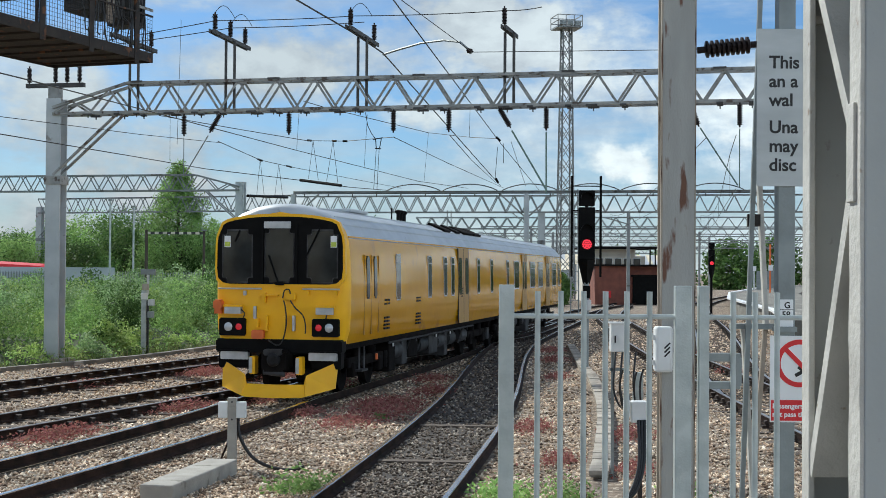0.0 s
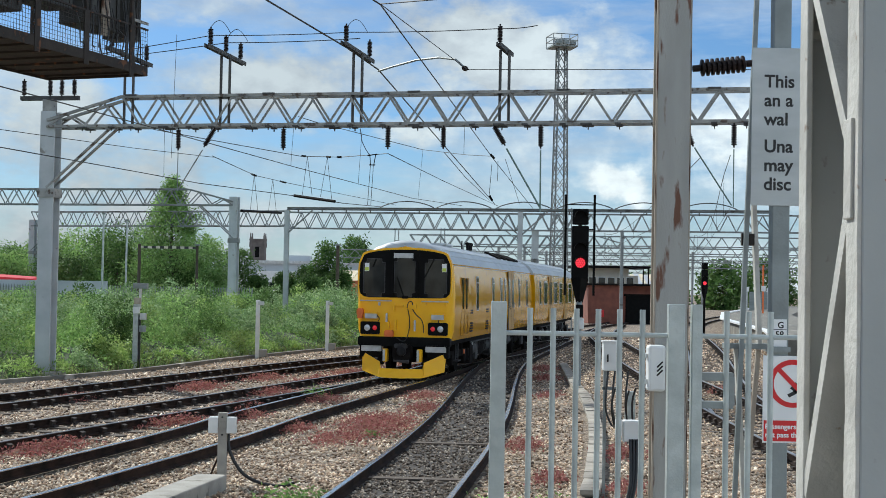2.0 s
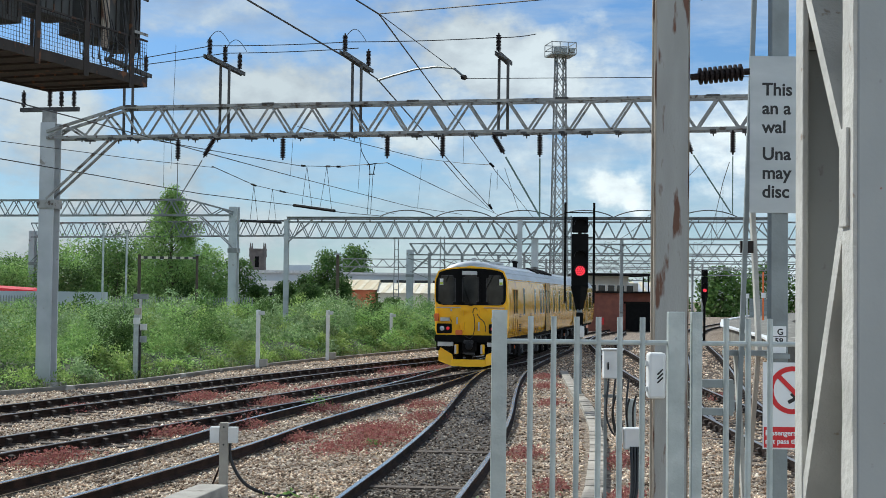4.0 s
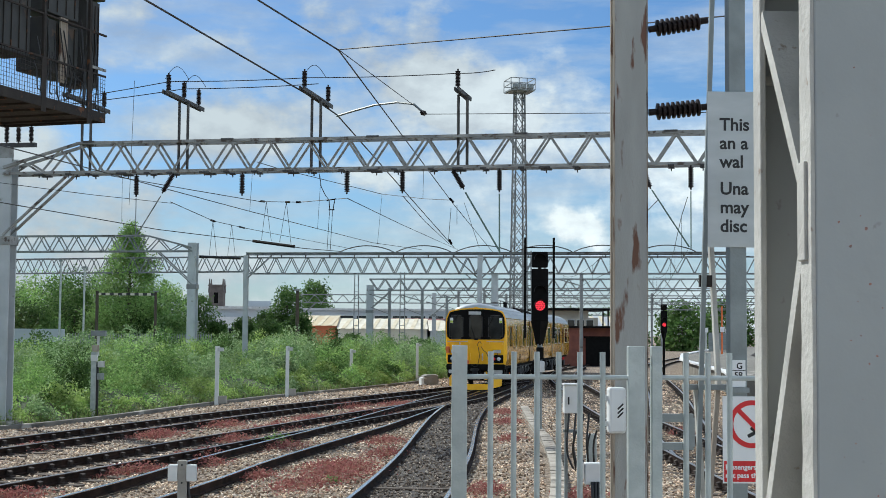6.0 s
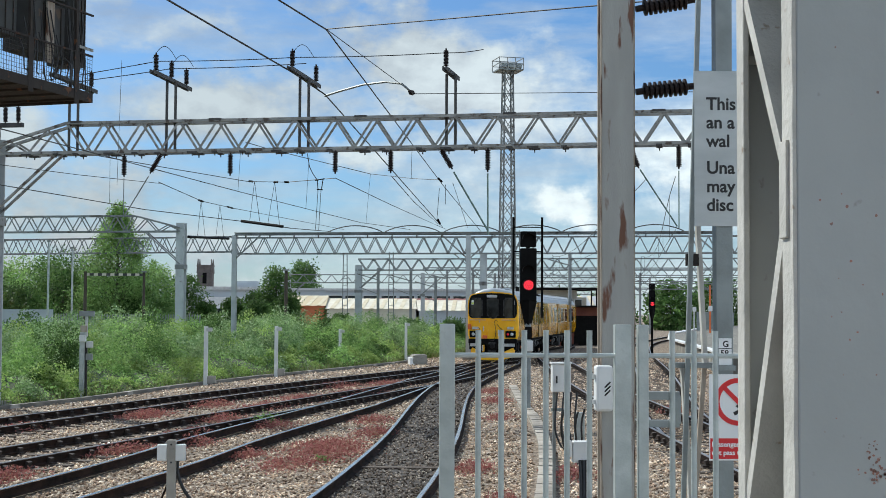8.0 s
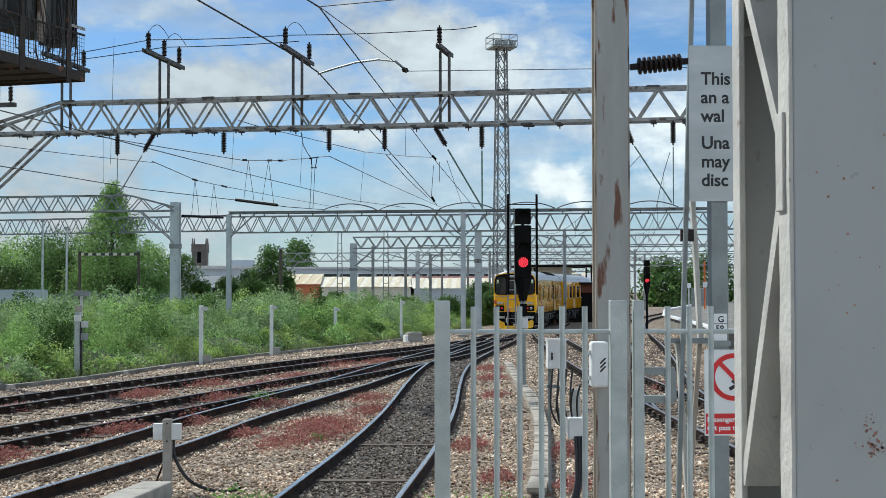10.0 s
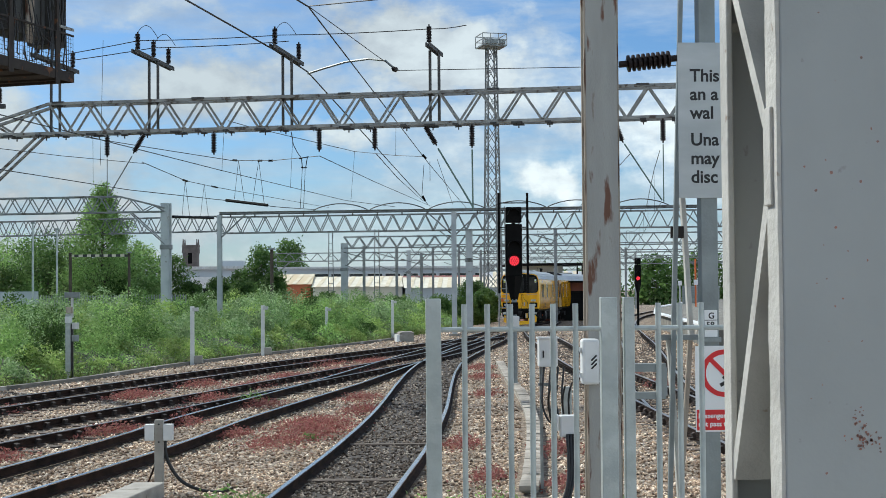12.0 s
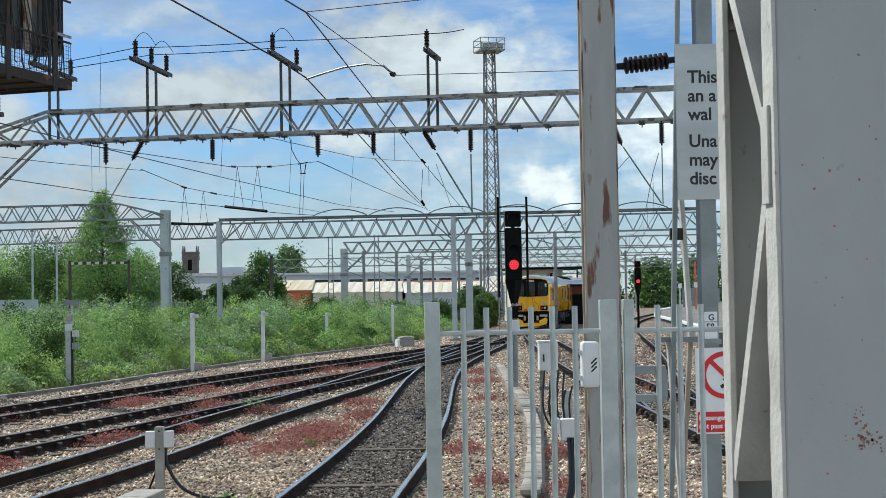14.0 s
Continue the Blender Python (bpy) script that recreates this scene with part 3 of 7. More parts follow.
def underframe(th, cab):
    part("solebar", box(bmesh.new(), 0, L_CAR / 2, 0.98, 2.5, L_CAR - 0.8, 0.16), GRIME, th)
    part("underframe_core", box(bmesh.new(), 0, L_CAR / 2, 0.62, 1.3, L_CAR - 8.6, 0.62), GRIME, th)
    rnd = random.Random(4 if cab else 5)
    y = 4.6
    while y < L_CAR - 5.0:
        w = rnd.uniform(0.5, 1.3)
        for s in (-1, 1):
            deep = rnd.uniform(0.34, 0.72)
            unit = part("equipment_box", box(bmesh.new(), s * rnd.uniform(0.70, 0.86), y + w / 2, 0.90 - deep / 2, 0.7, w - 0.10, deep, bevel=0.03), UNDER_GREY if rnd.random() < 0.6 else GRIME, th)
            if rnd.random() < 0.45:
                part("box_label", box(bmesh.new(), s * 1.215, y + w * 0.4, 0.80, 0.02, 0.10, 0.08), PALE_METAL, unit)
            part("pipe_drop", rod(bmesh.new(), (s * 1.16, y + w, 0.88), (s * 1.05, y + w - 0.1, rnd.uniform(0.35, 0.6)), 0.03, 8), UNDER_GREY, th)
        if rnd.random() < 0.6:
            smooth(part("air_tank", rod(bmesh.new(), (0.95, y + w, 0.62), (0.95, y + w + 0.9, 0.62), 0.2, 14), UNDER_GREY, th))
            w += 0.9
        y += w + 0.15
    for s in (-1, 1):
        part("brake_pipe", rod(bmesh.new(), (s * 1.22, 4.4, 0.86), (s * 1.22, L_CAR - 4.4, 0.86), 0.025, 8), UNDER_GREY, th)
        for k in range(5):
            part("hanger", box(bmesh.new(), s * 1.2, 5.0 + k * 2.4, 0.86, 0.04, 0.06, 0.2), UNDER_GREY, th)
        part("footstep", box(bmesh.new(), s * 1.2, 2.0, 0.42, 0.16, 0.5, 0.04), UNDER_GREY, th)
        part("step_stay", box(bmesh.new(), s * 1.2, 1.8, 0.66, 0.03, 0.04, 0.5), UNDER_GREY, th)
        part("step_stay", box(bmesh.new(), s * 1.2, 2.2, 0.66, 0.03, 0.04, 0.5), UNDER_GREY, th)
        part("marker_plate", box(bmesh.new(), s * 1.2, 3.35, 0.62, 0.03, 0.10, 0.12), ORANGE, th)
    for yb in (2.95, L_CAR - 2.95):
        bog = part("bogie", box(bmesh.new(), 0, yb, 0.55, 1.9, 1.2, 0.26, bevel=0.03), GRIME, th)
        for s in (-1, 1):
            bm = box(bmesh.new(), s * 1.02, yb, 0.58, 0.12, 3.1, 0.2, bevel=0.03)
            part("bogie_frame", bm, GRIME, bog)
            for q in (-1.15, 1.15):
                part("axlebox", box(bmesh.new(), s * 1.05, yb + q, 0.44, 0.16, 0.34, 0.3, bevel=0.04), GRIME, bog)
                smooth(part("spring", rod(bmesh.new(), (s * 1.0, yb + q * 0.55, 0.5), (s * 1.0, yb + q * 0.55, 0.85), 0.11, 12), GRIME, bog))
            part("step_bracket", box(bmesh.new(), s * 1.1, yb + 1.9, 0.5, 0.06, 0.5, 0.35), UNDER_GREY, bog)
        for q in (-1.15, 1.15):
            axle = part("axle", rod(bmesh.new(), (-0.9, yb + q, 0.42), (0.9, yb + q, 0.42), 0.07, 10), GRIME, bog)
            for s in (-1, 1):
                bm = bmesh.new()
                rod(bm, (s * 0.69, yb + q, 0.42), (s * 0.82, yb + q, 0.42), 0.42, 28)
                rod(bm, (s * 0.66, yb + q, 0.42), (s * 0.69, yb + q, 0.42), 0.445, 28)
                smooth(part("wheel", bm, GRIME, bog))


def cab_front(th):
    """The cab end: a slightly bowed yellow end with a black glazed upper panel."""
    def front_ring(inset, y, z0=1.02, z1=3.62):
        pts = []
        right, roof = body_section(HW - inset)
        prof = [(x, z - inset * 0.75 if z > 3.3 else z) for x, z in right + roof if z >= z0]
        return [(x, y, z) for x, z in prof] + [(-x, y, z) for x, z in prof[::-1]]

    bm = bmesh.new()
    rings = [[bm.verts.new(p) for p in front_ring(i, y)] for i, y in ((0.0, 0.345), (0.015, 0.22), (0.05, 0.12), (0.12, 0.055), (0.22, 0.02))]
    for p, q in zip(rings, rings[1:]):
        for k in range(len(p)):
            j = (k + 1) % len(p)
            bm.faces.new((p[k], p[j], q[j], q[k]))
    bm.faces.new(rings[-1])
    bmesh.ops.recalc_face_normals(bm, faces=bm.faces)
    for f in bm.faces:
        c = f.calc_center_median()
        if c.z > 3.36 and c.y > 0.03:
            f.material_index = 1
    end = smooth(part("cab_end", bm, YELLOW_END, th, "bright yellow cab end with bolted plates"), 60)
    end.data.materials.append(ROOF)

    def slab(name, x, z, w, h, y, d, material, parent=th, r=0.0, label=""):
        bm = bmesh.new()
        box(bm, 0, 0, 0, w, d, h)
        if r:
            es = [e for e in bm.edges if abs(e.verts[0].co.y - e.verts[1].co.y) > d * 0.5]
            bmesh.ops.bevel(bm, geom=es, offset=r, segments=5, affect="EDGES")
        ob = part(name, bm, material, parent, label)
        ob.location = (x, y, z)
        return ob

    # black windscreen surround, arched along its top
    bm = bmesh.new()
    out = []
    for k in range(25):
        a = k / 24
        x = -1.30 + 2.60 * a
        out.append((x, 3.46 - 0.16 * (abs(x) / 1.30) ** 2.6 - (0.22 * max(0, (abs(x) - 1.14) / 0.16) ** 2)))
    low = [(1.32, 2.9), (1.325, 2.45), (1.30, 2.28), (1.20, 2.19), (1.05, 2.165), (-1.05, 2.165), (-1.20, 2.19), (-1.30, 2.28), (-1.325, 2.45), (-1.32, 2.9)]
    for off, keep in ((0.0, []),):
        ring = out + low
        f = [bm.verts.new((x, -0.012, z)) for x, z in ring]
        g = [bm.verts.new((x, 0.10, z)) for x, z in ring]
        bm.faces.new(f)
        for k in range(len(ring)):
            j = (k + 1) % len(ring)
            bm.faces.new((f[k], f[j], g[j], g[k]))
    bmesh.ops.recalc_face_normals(bm, faces=bm.faces)
    panel = part("windscreen_panel", bm, BLACK, th, "black windscreen surround")
    bm = bmesh.new()   # yellow rim that frames the panel
    f = [bm.verts.new((x * 1.035, -0.002, 2.8 + (z - 2.8) * 1.085)) for x, z in out + low]
    g = [bm.verts.new((x * 1.035, 0.16, 2.8 + (z - 2.8) * 1.085)) for x, z in out + low]
    bm.faces.new(f)
    for k in range(len(f)):
        j = (k + 1) % len(f)
        bm.faces.new((f[k], f[j], g[j], g[k]))
    bmesh.ops.recalc_face_normals(bm, faces=bm.faces)
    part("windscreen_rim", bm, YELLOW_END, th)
    for x, w, h, z in ((-0.89, 0.60, 0.98, 2.70), (0.0, 0.58, 1.0, 2.72), (0.90, 0.60, 0.98, 2.70)):
        fr = slab("windscreen", x, z, w, h, -0.017, 0.02, CAB_GLASS, panel, 0.09, "dark windscreen")
        slab("windscreen_rubber", x, z, w + 0.05, h + 0.05, -0.010, 0.02, UNDER_GREY, fr, 0.10).location = (0, 0.006, 0)
    slab("gangway_post", -0.36, 2.75, 0.06, 1.12, -0.03, 0.04, BLACK, panel)
    slab("gangway_post", 0.36, 2.75, 0.06, 1.12, -0.03, 0.04, BLACK, panel)
    slab("destination_panel", -0.04, 3.30, 0.56, 0.13, -0.035, 0.03, PALE_METAL, panel, 0.0, "pale blank destination panel")
    for x in (-1.1, 1.14):
        st = slab("warning_label", x, 2.98, 0.13, 0.22, -0.032, 0.006, SIGN_WHITE, panel)
        slab("warning_stripe", 0, -0.05, 0.11, 0.09, -0.005, 0.004, mat_lime, st)
    for a, b in (((0.55, -0.06, 2.66), (0.86, -0.06, 3.24)), ((-0.93, -0.06, 2.98), (-0.83, -0.06, 3.2)), ((-0.02, -0.06, 2.2), (-0.22, -0.06, 2.72))):
        part("wiper", bar(bmesh.new(), a, b, 0.025, 0.02), BLACK, panel)
    part("wiper_motor", box(bmesh.new(), 0.02, -0.05, 2.18, 0.18, 0.08, 0.07, bevel=0.02), BLACK, panel)
    # lower half
    for x0, x1 in ((-1.28, -0.36), (0.5, 1.28)):
        part("hand_rail", rod(bmesh.new(), (x0, -0.05, 2.075), (x1, -0.05, 2.075), 0.016, 8), PALE_METAL, th)
    for s in (-1, 1):
        lamp = slab("headlamp_panel", s * 0.98, 1.34, 0.56, 0.34, 0.0, 0.09, BLACK, th, 0.02)
        for dx, m, nm in ((0.08, LENS, "headlamp"), (-0.14, TAIL_RED, "tail_lamp")):
            bm = bmesh.new()
            lathe(bm, [(0.085, 0), (0.085, 0.02), (0.06, 0.035), (0.0005, 0.045)], 18, Matrix.Rotation(radians(90), 4, "X"))
            o = smooth(part(nm, bm, m, lamp, "lit red lens" if m is TAIL_RED else ""))
            o.location = (s * dx, -0.044, 0)
            o.scale = (0.75,) * 3 if m is TAIL_RED else (1, 1, 1)
        slab("marker_light", s * 0.96 + 0.02, 1.66, 0.34, 0.13, -0.09, 0.13, PALE_METAL, th)
        slab("marker_hood", s * 0.96 + 0.02, 1.745, 0.38, 0.035, -0.10, 0.17, YELLOW_END, th)
    slab("corner_cabinet", -1.27, 1.76, 0.18, 0.2, -0.05, 0.16, ORANGE, th, 0.03)
    slab("corner_cabinet_base", -1.27, 1.63, 0.15, 0.08, -0.04, 0.12, ORANGE, th)
    slab("orange_plate", -0.42, 1.20, 0.25, 0.17, -0.06, 0.12, ORANGE, th, 0.02)
    for x, z, w, h in ((0.25, 1.93, 0.2, 0.13), (-0.30, 1.9, 0.06, 0.2), (-0.5, 1.62, 0.05, 0.24), (-0.45, 1.42, 0.07, 0.16), (-0.25, 1.42, 0.06, 0.3), (0.12, 1.42, 0.06, 0.26), (0.32, 1.42, 0.05, 0.3), (0.60, 2.0, 0.07, 0.07), (-0.72, 1.99, 0.05, 0.09), (1.2, 2.0, 0.06, 0.08), (-0.22, 1.95, 0.42, 0.03)):
        slab("socket_bracket", x, z, w, h, -0.03, 0.08, YELLOW_END if w != 0.05 else PALE_METAL, th, 0.008)
    def hose(pts):
        p, _ = along([(a, c) for a, c in pts], 0.05)
        smooth(part("hose", bent([(u, -0.09, v) for u, v in p], 0.014), CABLE, th), 80)

    hose([(0.12, 1.86), (0.16, 1.7), (0.18, 1.4), (0.1, 1.08), (-0.02, 1.0), (-0.2, 1.1)])
    hose([(0.26, 1.86), (0.36, 1.72), (0.52, 1.58), (0.58, 1.4), (0.58, 1.2)])
    hose([(0.1, 1.9), (0.14, 2.05), (0.24, 2.06), (0.26, 1.95)])
    hose([(0.95, 1.68), (1.02, 1.6), (1.0, 1.5)])
    hose([(-0.78, 1.68), (-0.7, 1.6), (-0.74, 1.5)])
    # buffer beam, coupler and black skirt
    slab("buffer_beam", 0, 0.98, 2.66, 0.26, 0.12, 0.3, BLACK, th, 0.03)
    slab("skirt", -0.98, 0.72, 0.62, 0.34, 0.16, 0.22, BLACK, th, 0.02)
    slab("skirt", 0.98, 0.72, 0.62, 0.34, 0.16, 0.22, BLACK, th, 0.02)
    for s in (-1, 1):
        slab("foot_step", s * 0.93, 0.79, 0.58, 0.15, 0.0, 0.12, PALE_METAL, th, 0.01)
        slab("step_slot", s * 0.93, 0.885, 0.62, 0.03, -0.02, 0.16, BLACK, th)
        slab("buffer_guard", s * 0.49, 0.62, 0.13, 0.34, -0.12, 0.2, YELLOW_END, th, 0.015)
        slab("guard_face", s * 0.49 - 0.03, 0.62, 0.07, 0.3, -0.225, 0.02, PALE_METAL, th)
    coup = slab("coupler", 0, 0.72, 0.5, 0.42, -0.10, 0.5, GRIME, th, 0.05)
    bm = bmesh.new()
    lathe(bm, [(0.13, 0), (0.13, 0.1), (0.09, 0.14), (0.0005, 0.14)], 16, Matrix.Rotation(radians(90), 4, "X"))
    smooth(part("coupler_face", bm, UNDER_GREY, coup)).location = (0.02, -0.25, 0.02)
    slab("coupler_box", 0, 0.88, 0.36, 0.12, -0.36, 0.16, UNDER_GREY, th, 0.02)
    part("air_pipe", rod(bmesh.new(), (-0.22, -0.30, 0.5), (0.22, -0.30, 0.46), 0.05, 10), UNDER_GREY, th)
    # snowplough: two raked wings meeting at a low middle
    for s in (-1, 1):
        bm = bmesh.new()
        top = ((0, -0.36, 0.27), (s * 0.6, -0.24, 0.27), (s * 0.64, -0.22, 0.44), (s * 1.22, 0.10, 0.70))
        low = ((0, -0.44, 0.02), (s * 0.58, -0.40, 0.035), (s * 0.66, -0.37, 0.05), (s * 1.19, -0.02, 0.19))
        tv, lv = [bm.verts.new(p) for p in top], [bm.verts.new(p) for p in low]
        for k in range(3):
            bm.faces.new((tv[k], tv[k + 1], lv[k + 1], lv[k]))
        r = bmesh.ops.extrude_face_region(bm, geom=list(bm.faces))
        bmesh.ops.translate(bm, verts=[q for q in r["geom"] if isinstance(q, bmesh.types.BMVert)], vec=(0, 0.03, 0.0))
        bmesh.ops.recalc_face_normals(bm, faces=bm.faces)
        part("snowplough_wing", bm, YELLOW_END, th, "yellow raked snowplough wing")
        part("plough_bracket", bar(bmesh.new(), (s * 0.6, -0.1, 0.4), (s * 0.6, 0.9, 0.8), 0.1, 0.08), GRIME, th)


mat_lime = mat("lime_label", (0.55, 0.66, 0.08), None, 0.5)


def roof_gear(th, rear):
    for y in (9.0, 9.35, 9.7):
        lathe_bm = lathe(bmesh.new(), [(0.05, 0), (0.05, 0.16), (0.09, 0.2), (0.09, 0.24), (0.03, 0.27)], 10)
        part("roof_pod", lathe_bm, BLACK, th).location = (0.35, y, 3.70)
    part("antenna", rod(bmesh.new(), (0.1, 9.3, 3.7), (0.1, 9.3, 4.02), 0.02, 8), BLACK, th)
    for y, w in ((12.6, 0.9), (14.2, 0.6), (16.0, 1.6), (17.6, 1.2)):
        part("roof_unit", box(bmesh.new(), 0.72, y, 3.60, 0.55, w, 0.13, rot=Euler((0, radians(22), 0)).to_matrix().to_4x4(), bevel=0.03), GRIME, th)
    part("roof_vent", box(bmesh.new(), 0, 4.6, 3.74, 0.9, 1.6, 0.07, bevel=0.02), ROOF, th)


lead = railcar(True)
windows_and_doors(lead, True)
underframe(lead, True)
cab_front(lead)
roof_gear(lead, False)
trail = railcar(False)
windows_and_doors(trail, False)
underframe(trail, False)
part("gangway", box(bmesh.new(), 0, -0.1, 2.15, 1.2, 0.7, 2.2, bevel=0.04), BLACK, trail)
part("end_coupler", box(bmesh.new(), 0, -0.2, 0.8, 0.3, 1.0, 0.3), GRIME, trail)

lead.scale = trail.scale = (1.0, 1.0, 1.055)


def motions():
    """The train draws away along its track, and slows to a crawl."""
    seen = [(0, 28.4), (0.5, 31.2), (1.0, 34.0), (1.5, 36.9), (2.0, 40.0), (2.75, 44.6), (3.6, 49.8), (4.5, 55.2), (5, 58.2), (5.5, 61.0), (6, 63.7), (6.5, 66.5), (7, 69.5), (7.5, 72.8), (8, 76.4), (8.5, 80.1), (9, 83.8), (9.6, 88.0), (10.3, 92.5), (11, 96.3), (11.5, 98.6), (12, 100.7), (12.5, 102.6), (13, 104.2), (13.5, 105.6), (14, 106.7)]
    pts, s = along(TRACK_B, 0.5)
    for car, back in ((lead, 0.0), (trail, L_CAR)):
        rows = []
        for t, y in seen:
            s0 = float(np.interp(y, pts[:, 1], s)) + back
            a, b = ([float(np.interp(s0 + d, s, pts[:, k])) for k in (0, 1)] for d in (2.95, L_CAR - 2.95))
            yaw = math.atan2(b[1] - a[1], b[0] - a[0])
            e = (a[0] - 2.95 * math.cos(yaw), a[1] - 2.95 * math.sin(yaw))
            rows.append((t, pose(e[0], e[1], 0.0, 0, 0, math.degrees(yaw) - 90)))
        walk(car, rows)


# ---- overhead line portals ----
def lacing_mesh(dz, dx, w):
    bm = bmesh.new()
    bar(bm, (0, 0, 0), (dx, 0, dz), w, w * 0.35, up=(0, 1, 0))
    me = bpy.data.meshes.new("lacing_bar")
    bm.to_mesh(me)
    bm.free()
    return me


def portal(a, b, z0, z1, label, material=STEEL, mast_w=0.45, bay=0.62, depth=0.5, end_a=True, end_b=True, masts=(True, True), taper=2.2, mid_masts=(), sides=2, group="portals", bw=0.06):
    """A lattice portal from plan point a to b; its beam lies between heights z0 and z1. The portal's own x runs from a to b."""
    a, b = Vector((*a, 0)), Vector((*b, 0))
    span = (b - a).length
    th = thing("overhead_line_portal", Matrix.Translation(a) @ Matrix.Rotation(math.atan2(b.y - a.y, b.x - a.x), 4, "Z"), label, "gantry", group)
    x0, x1 = (taper if end_a else 0.0), span - (taper if end_b else 0.0)
    h = z1 - z0
    for s in ((-1, 1) if sides == 2 else (0,)):
        y = s * depth / 2
        part("lower_chord", box(bmesh.new(), span / 2, y, z0, span, bw * 1.4, bw * 1.4), material, th)
        bm = bmesh.new()
        if end_a:
            bar(bm, (0, y, z0 + 0.18), (x0, y, z1), bw * 1.3)
        bar(bm, (x0, y, z1), (x1, y, z1), bw * 1.3)
        if end_b:
            bar(bm, (x1, y, z1), (span, y, z0 + 0.18), bw * 1.3)
        part("upper_chord", bm, material, th)
        n = max(4, int((x1 - x0) / bay))
        n += n % 2
        st = (x1 - x0) / n
        up, dn = lacing_mesh(h, st, bw), lacing_mesh(-h, st, bw)
        up.materials.append(material), dn.materials.append(material)
        for k in range(n):
            o = link("lacing_bar", up if k % 2 else dn, None, th)
            o.location = (x0 + k * st, y, z0 if k % 2 else z1)
        for end, sx in ((end_a, 1), (end_b, -1)):
            if end:
                q = 0 if sx > 0 else span
                for k in range(4):
                    u, v = k / 4 * taper, (k + 1) / 4 * taper
                    zt = lambda d: z0 + 0.18 + (h - 0.18) * d / taper
                    p1, p2 = ((u, z0), (v, zt(v))) if k % 2 == 0 else ((u, zt(u)), (v, z0))
                    part("end_lacing", bar(bmesh.new(), (q + sx * p1[0], y, p1[1]), (q + sx * p2[0], y, p2[1]), bw, bw * 0.4, up=(0, 1, 0)), material, th)
    if sides == 2:
        for zz in (z0, z1):
            n = max(3, int((x1 - x0) / (bay * 2)))
            for k in range(n + 1):
                x = x0 + (x1 - x0) * k / n
                part("cross_tie", bar(bmesh.new(), (x, -depth / 2, zz), (x, depth / 2, zz), bw * 0.8), material, th)
    for x, want, sx in [(0, masts[0], 1), (span, masts[1], -1)] + [(m, True, 0) for m in mid_masts]:
        if not want:
            continue
        top = z0 + 0.45 if sx else z0
        w = mast_w             # an H-section mast
        paint = MAST
        for q in (-1, 1):
            part("mast_flange", box(bmesh.new(), x, q * w * 0.42, (top - 0.3) / 2, w, 0.035, top + 0.3), paint, th)
        part("mast_web", box(bmesh.new(), x, 0, (top - 0.3) / 2, 0.03, w * 0.84 - 0.035, top + 0.3), paint, th)
        part("mast_collar", box(bmesh.new(), x, 0, z0 - 1.9, w * 1.15, w * 1.1, 0.25), material, th)
        part("mast_foot", box(bmesh.new(), x, 0, -0.17, w * 2.0, w * 2.0, 0.35, bevel=0.02), CONCRETE, th)
        if sx:
            for q in (-1, 1):
                part("knee_brace", bar(bmesh.new(), (x, q * depth * 0.4, z0 - 1.75), (x + sx * 2.0, q * depth * 0.4, z0), bw * 1.3, bw), material, th)
        else:
            for q in (-1, 1):
                part("knee_brace", bar(bmesh.new(), (x, 0, z0 - 1.6), (x + q * 1.9, 0, z0), bw * 1.3, bw), material, th)
    return th


P1A, P1B = (-11.15, 40.4), (10.6, 35.6)
near_portal = portal(P1A, P1B, 7.00, 7.83, "grey lattice steel portal carrying overhead wires across the tracks", taper=2.3, bay=0.56)
for k in range(26):
    x = 1.1 + k * 0.80 + 0.12 * math.sin(k * 2.3)
    for y in (-0.25, 0.25):
        part("chord_clamp", box(bmesh.new(), x, y, 6.955, 0.16 if k % 3 else 0.30, 0.11, 0.05), ARM_STEEL, near_portal)
        part("chord_bolt", rod(bmesh.new(), (x, y, 6.95), (x, y, 6.86), 0.018, 6), ARM_STEEL, near_portal)
    if k % 5 == 2:
        part("chord_fitting", box(bmesh.new(), x, -0.26, 7.86, 0.34, 0.10, 0.05), ARM_STEEL, near_portal)
portal((-34, 80.6), (-10.9, 75.5), 6.84, 7.69, "lattice steel portal standing over the scrub", STEEL_FAR, 0.46, 0.5, bw=0.058, taper=2.6)
portal((-29, 101), (-9.9, 93.6), 6.54, 7.54, "lattice steel portal behind the trees", STEEL_FAR, 0.45, 0.55, bw=0.06, end_a=False, end_b=False, masts=(True, False))
portal((-9.9, 91.6), (25, 84.6), 6.32, 7.36, "long lattice steel portal with masts between the tracks", STEEL_FAR, 0.40, 0.52, bw=0.06, end_a=False, end_b=False, masts=(False, True), mid_masts=(16.4,))
portal((-2.4, 127), (34, 119), 6.38, 7.38, "distant lattice steel portal", STEEL_FAR, 0.56, 0.7, bw=0.075, end_a=False, end_b=False)
portal((-12, 176), (50, 166), 6.24, 7.24, "distant lattice steel portal", STEEL_FAR, 0.4, 0.9, bw=0.09, end_a=False, end_b=False, sides=1)
portal((4, 150), (46, 143), 6.36, 7.36, "distant lattice steel portal", STEEL_FAR, 0.4, 0.8, bw=0.085, end_a=False, end_b=False, sides=1)
portal((16, 205), (66, 194), 6.11, 7.21, "distant lattice steel portal", STEEL_FAR, 0.42, 1.0, bw=0.1, end_a=False, end_b=False, sides=1)
portal((20, 250), (84, 236), 5.90, 7.10, "distant lattice steel portal", STEEL_FAR, 0.45, 1.2, bw=0.11, end_a=False, end_b=False, sides=1)


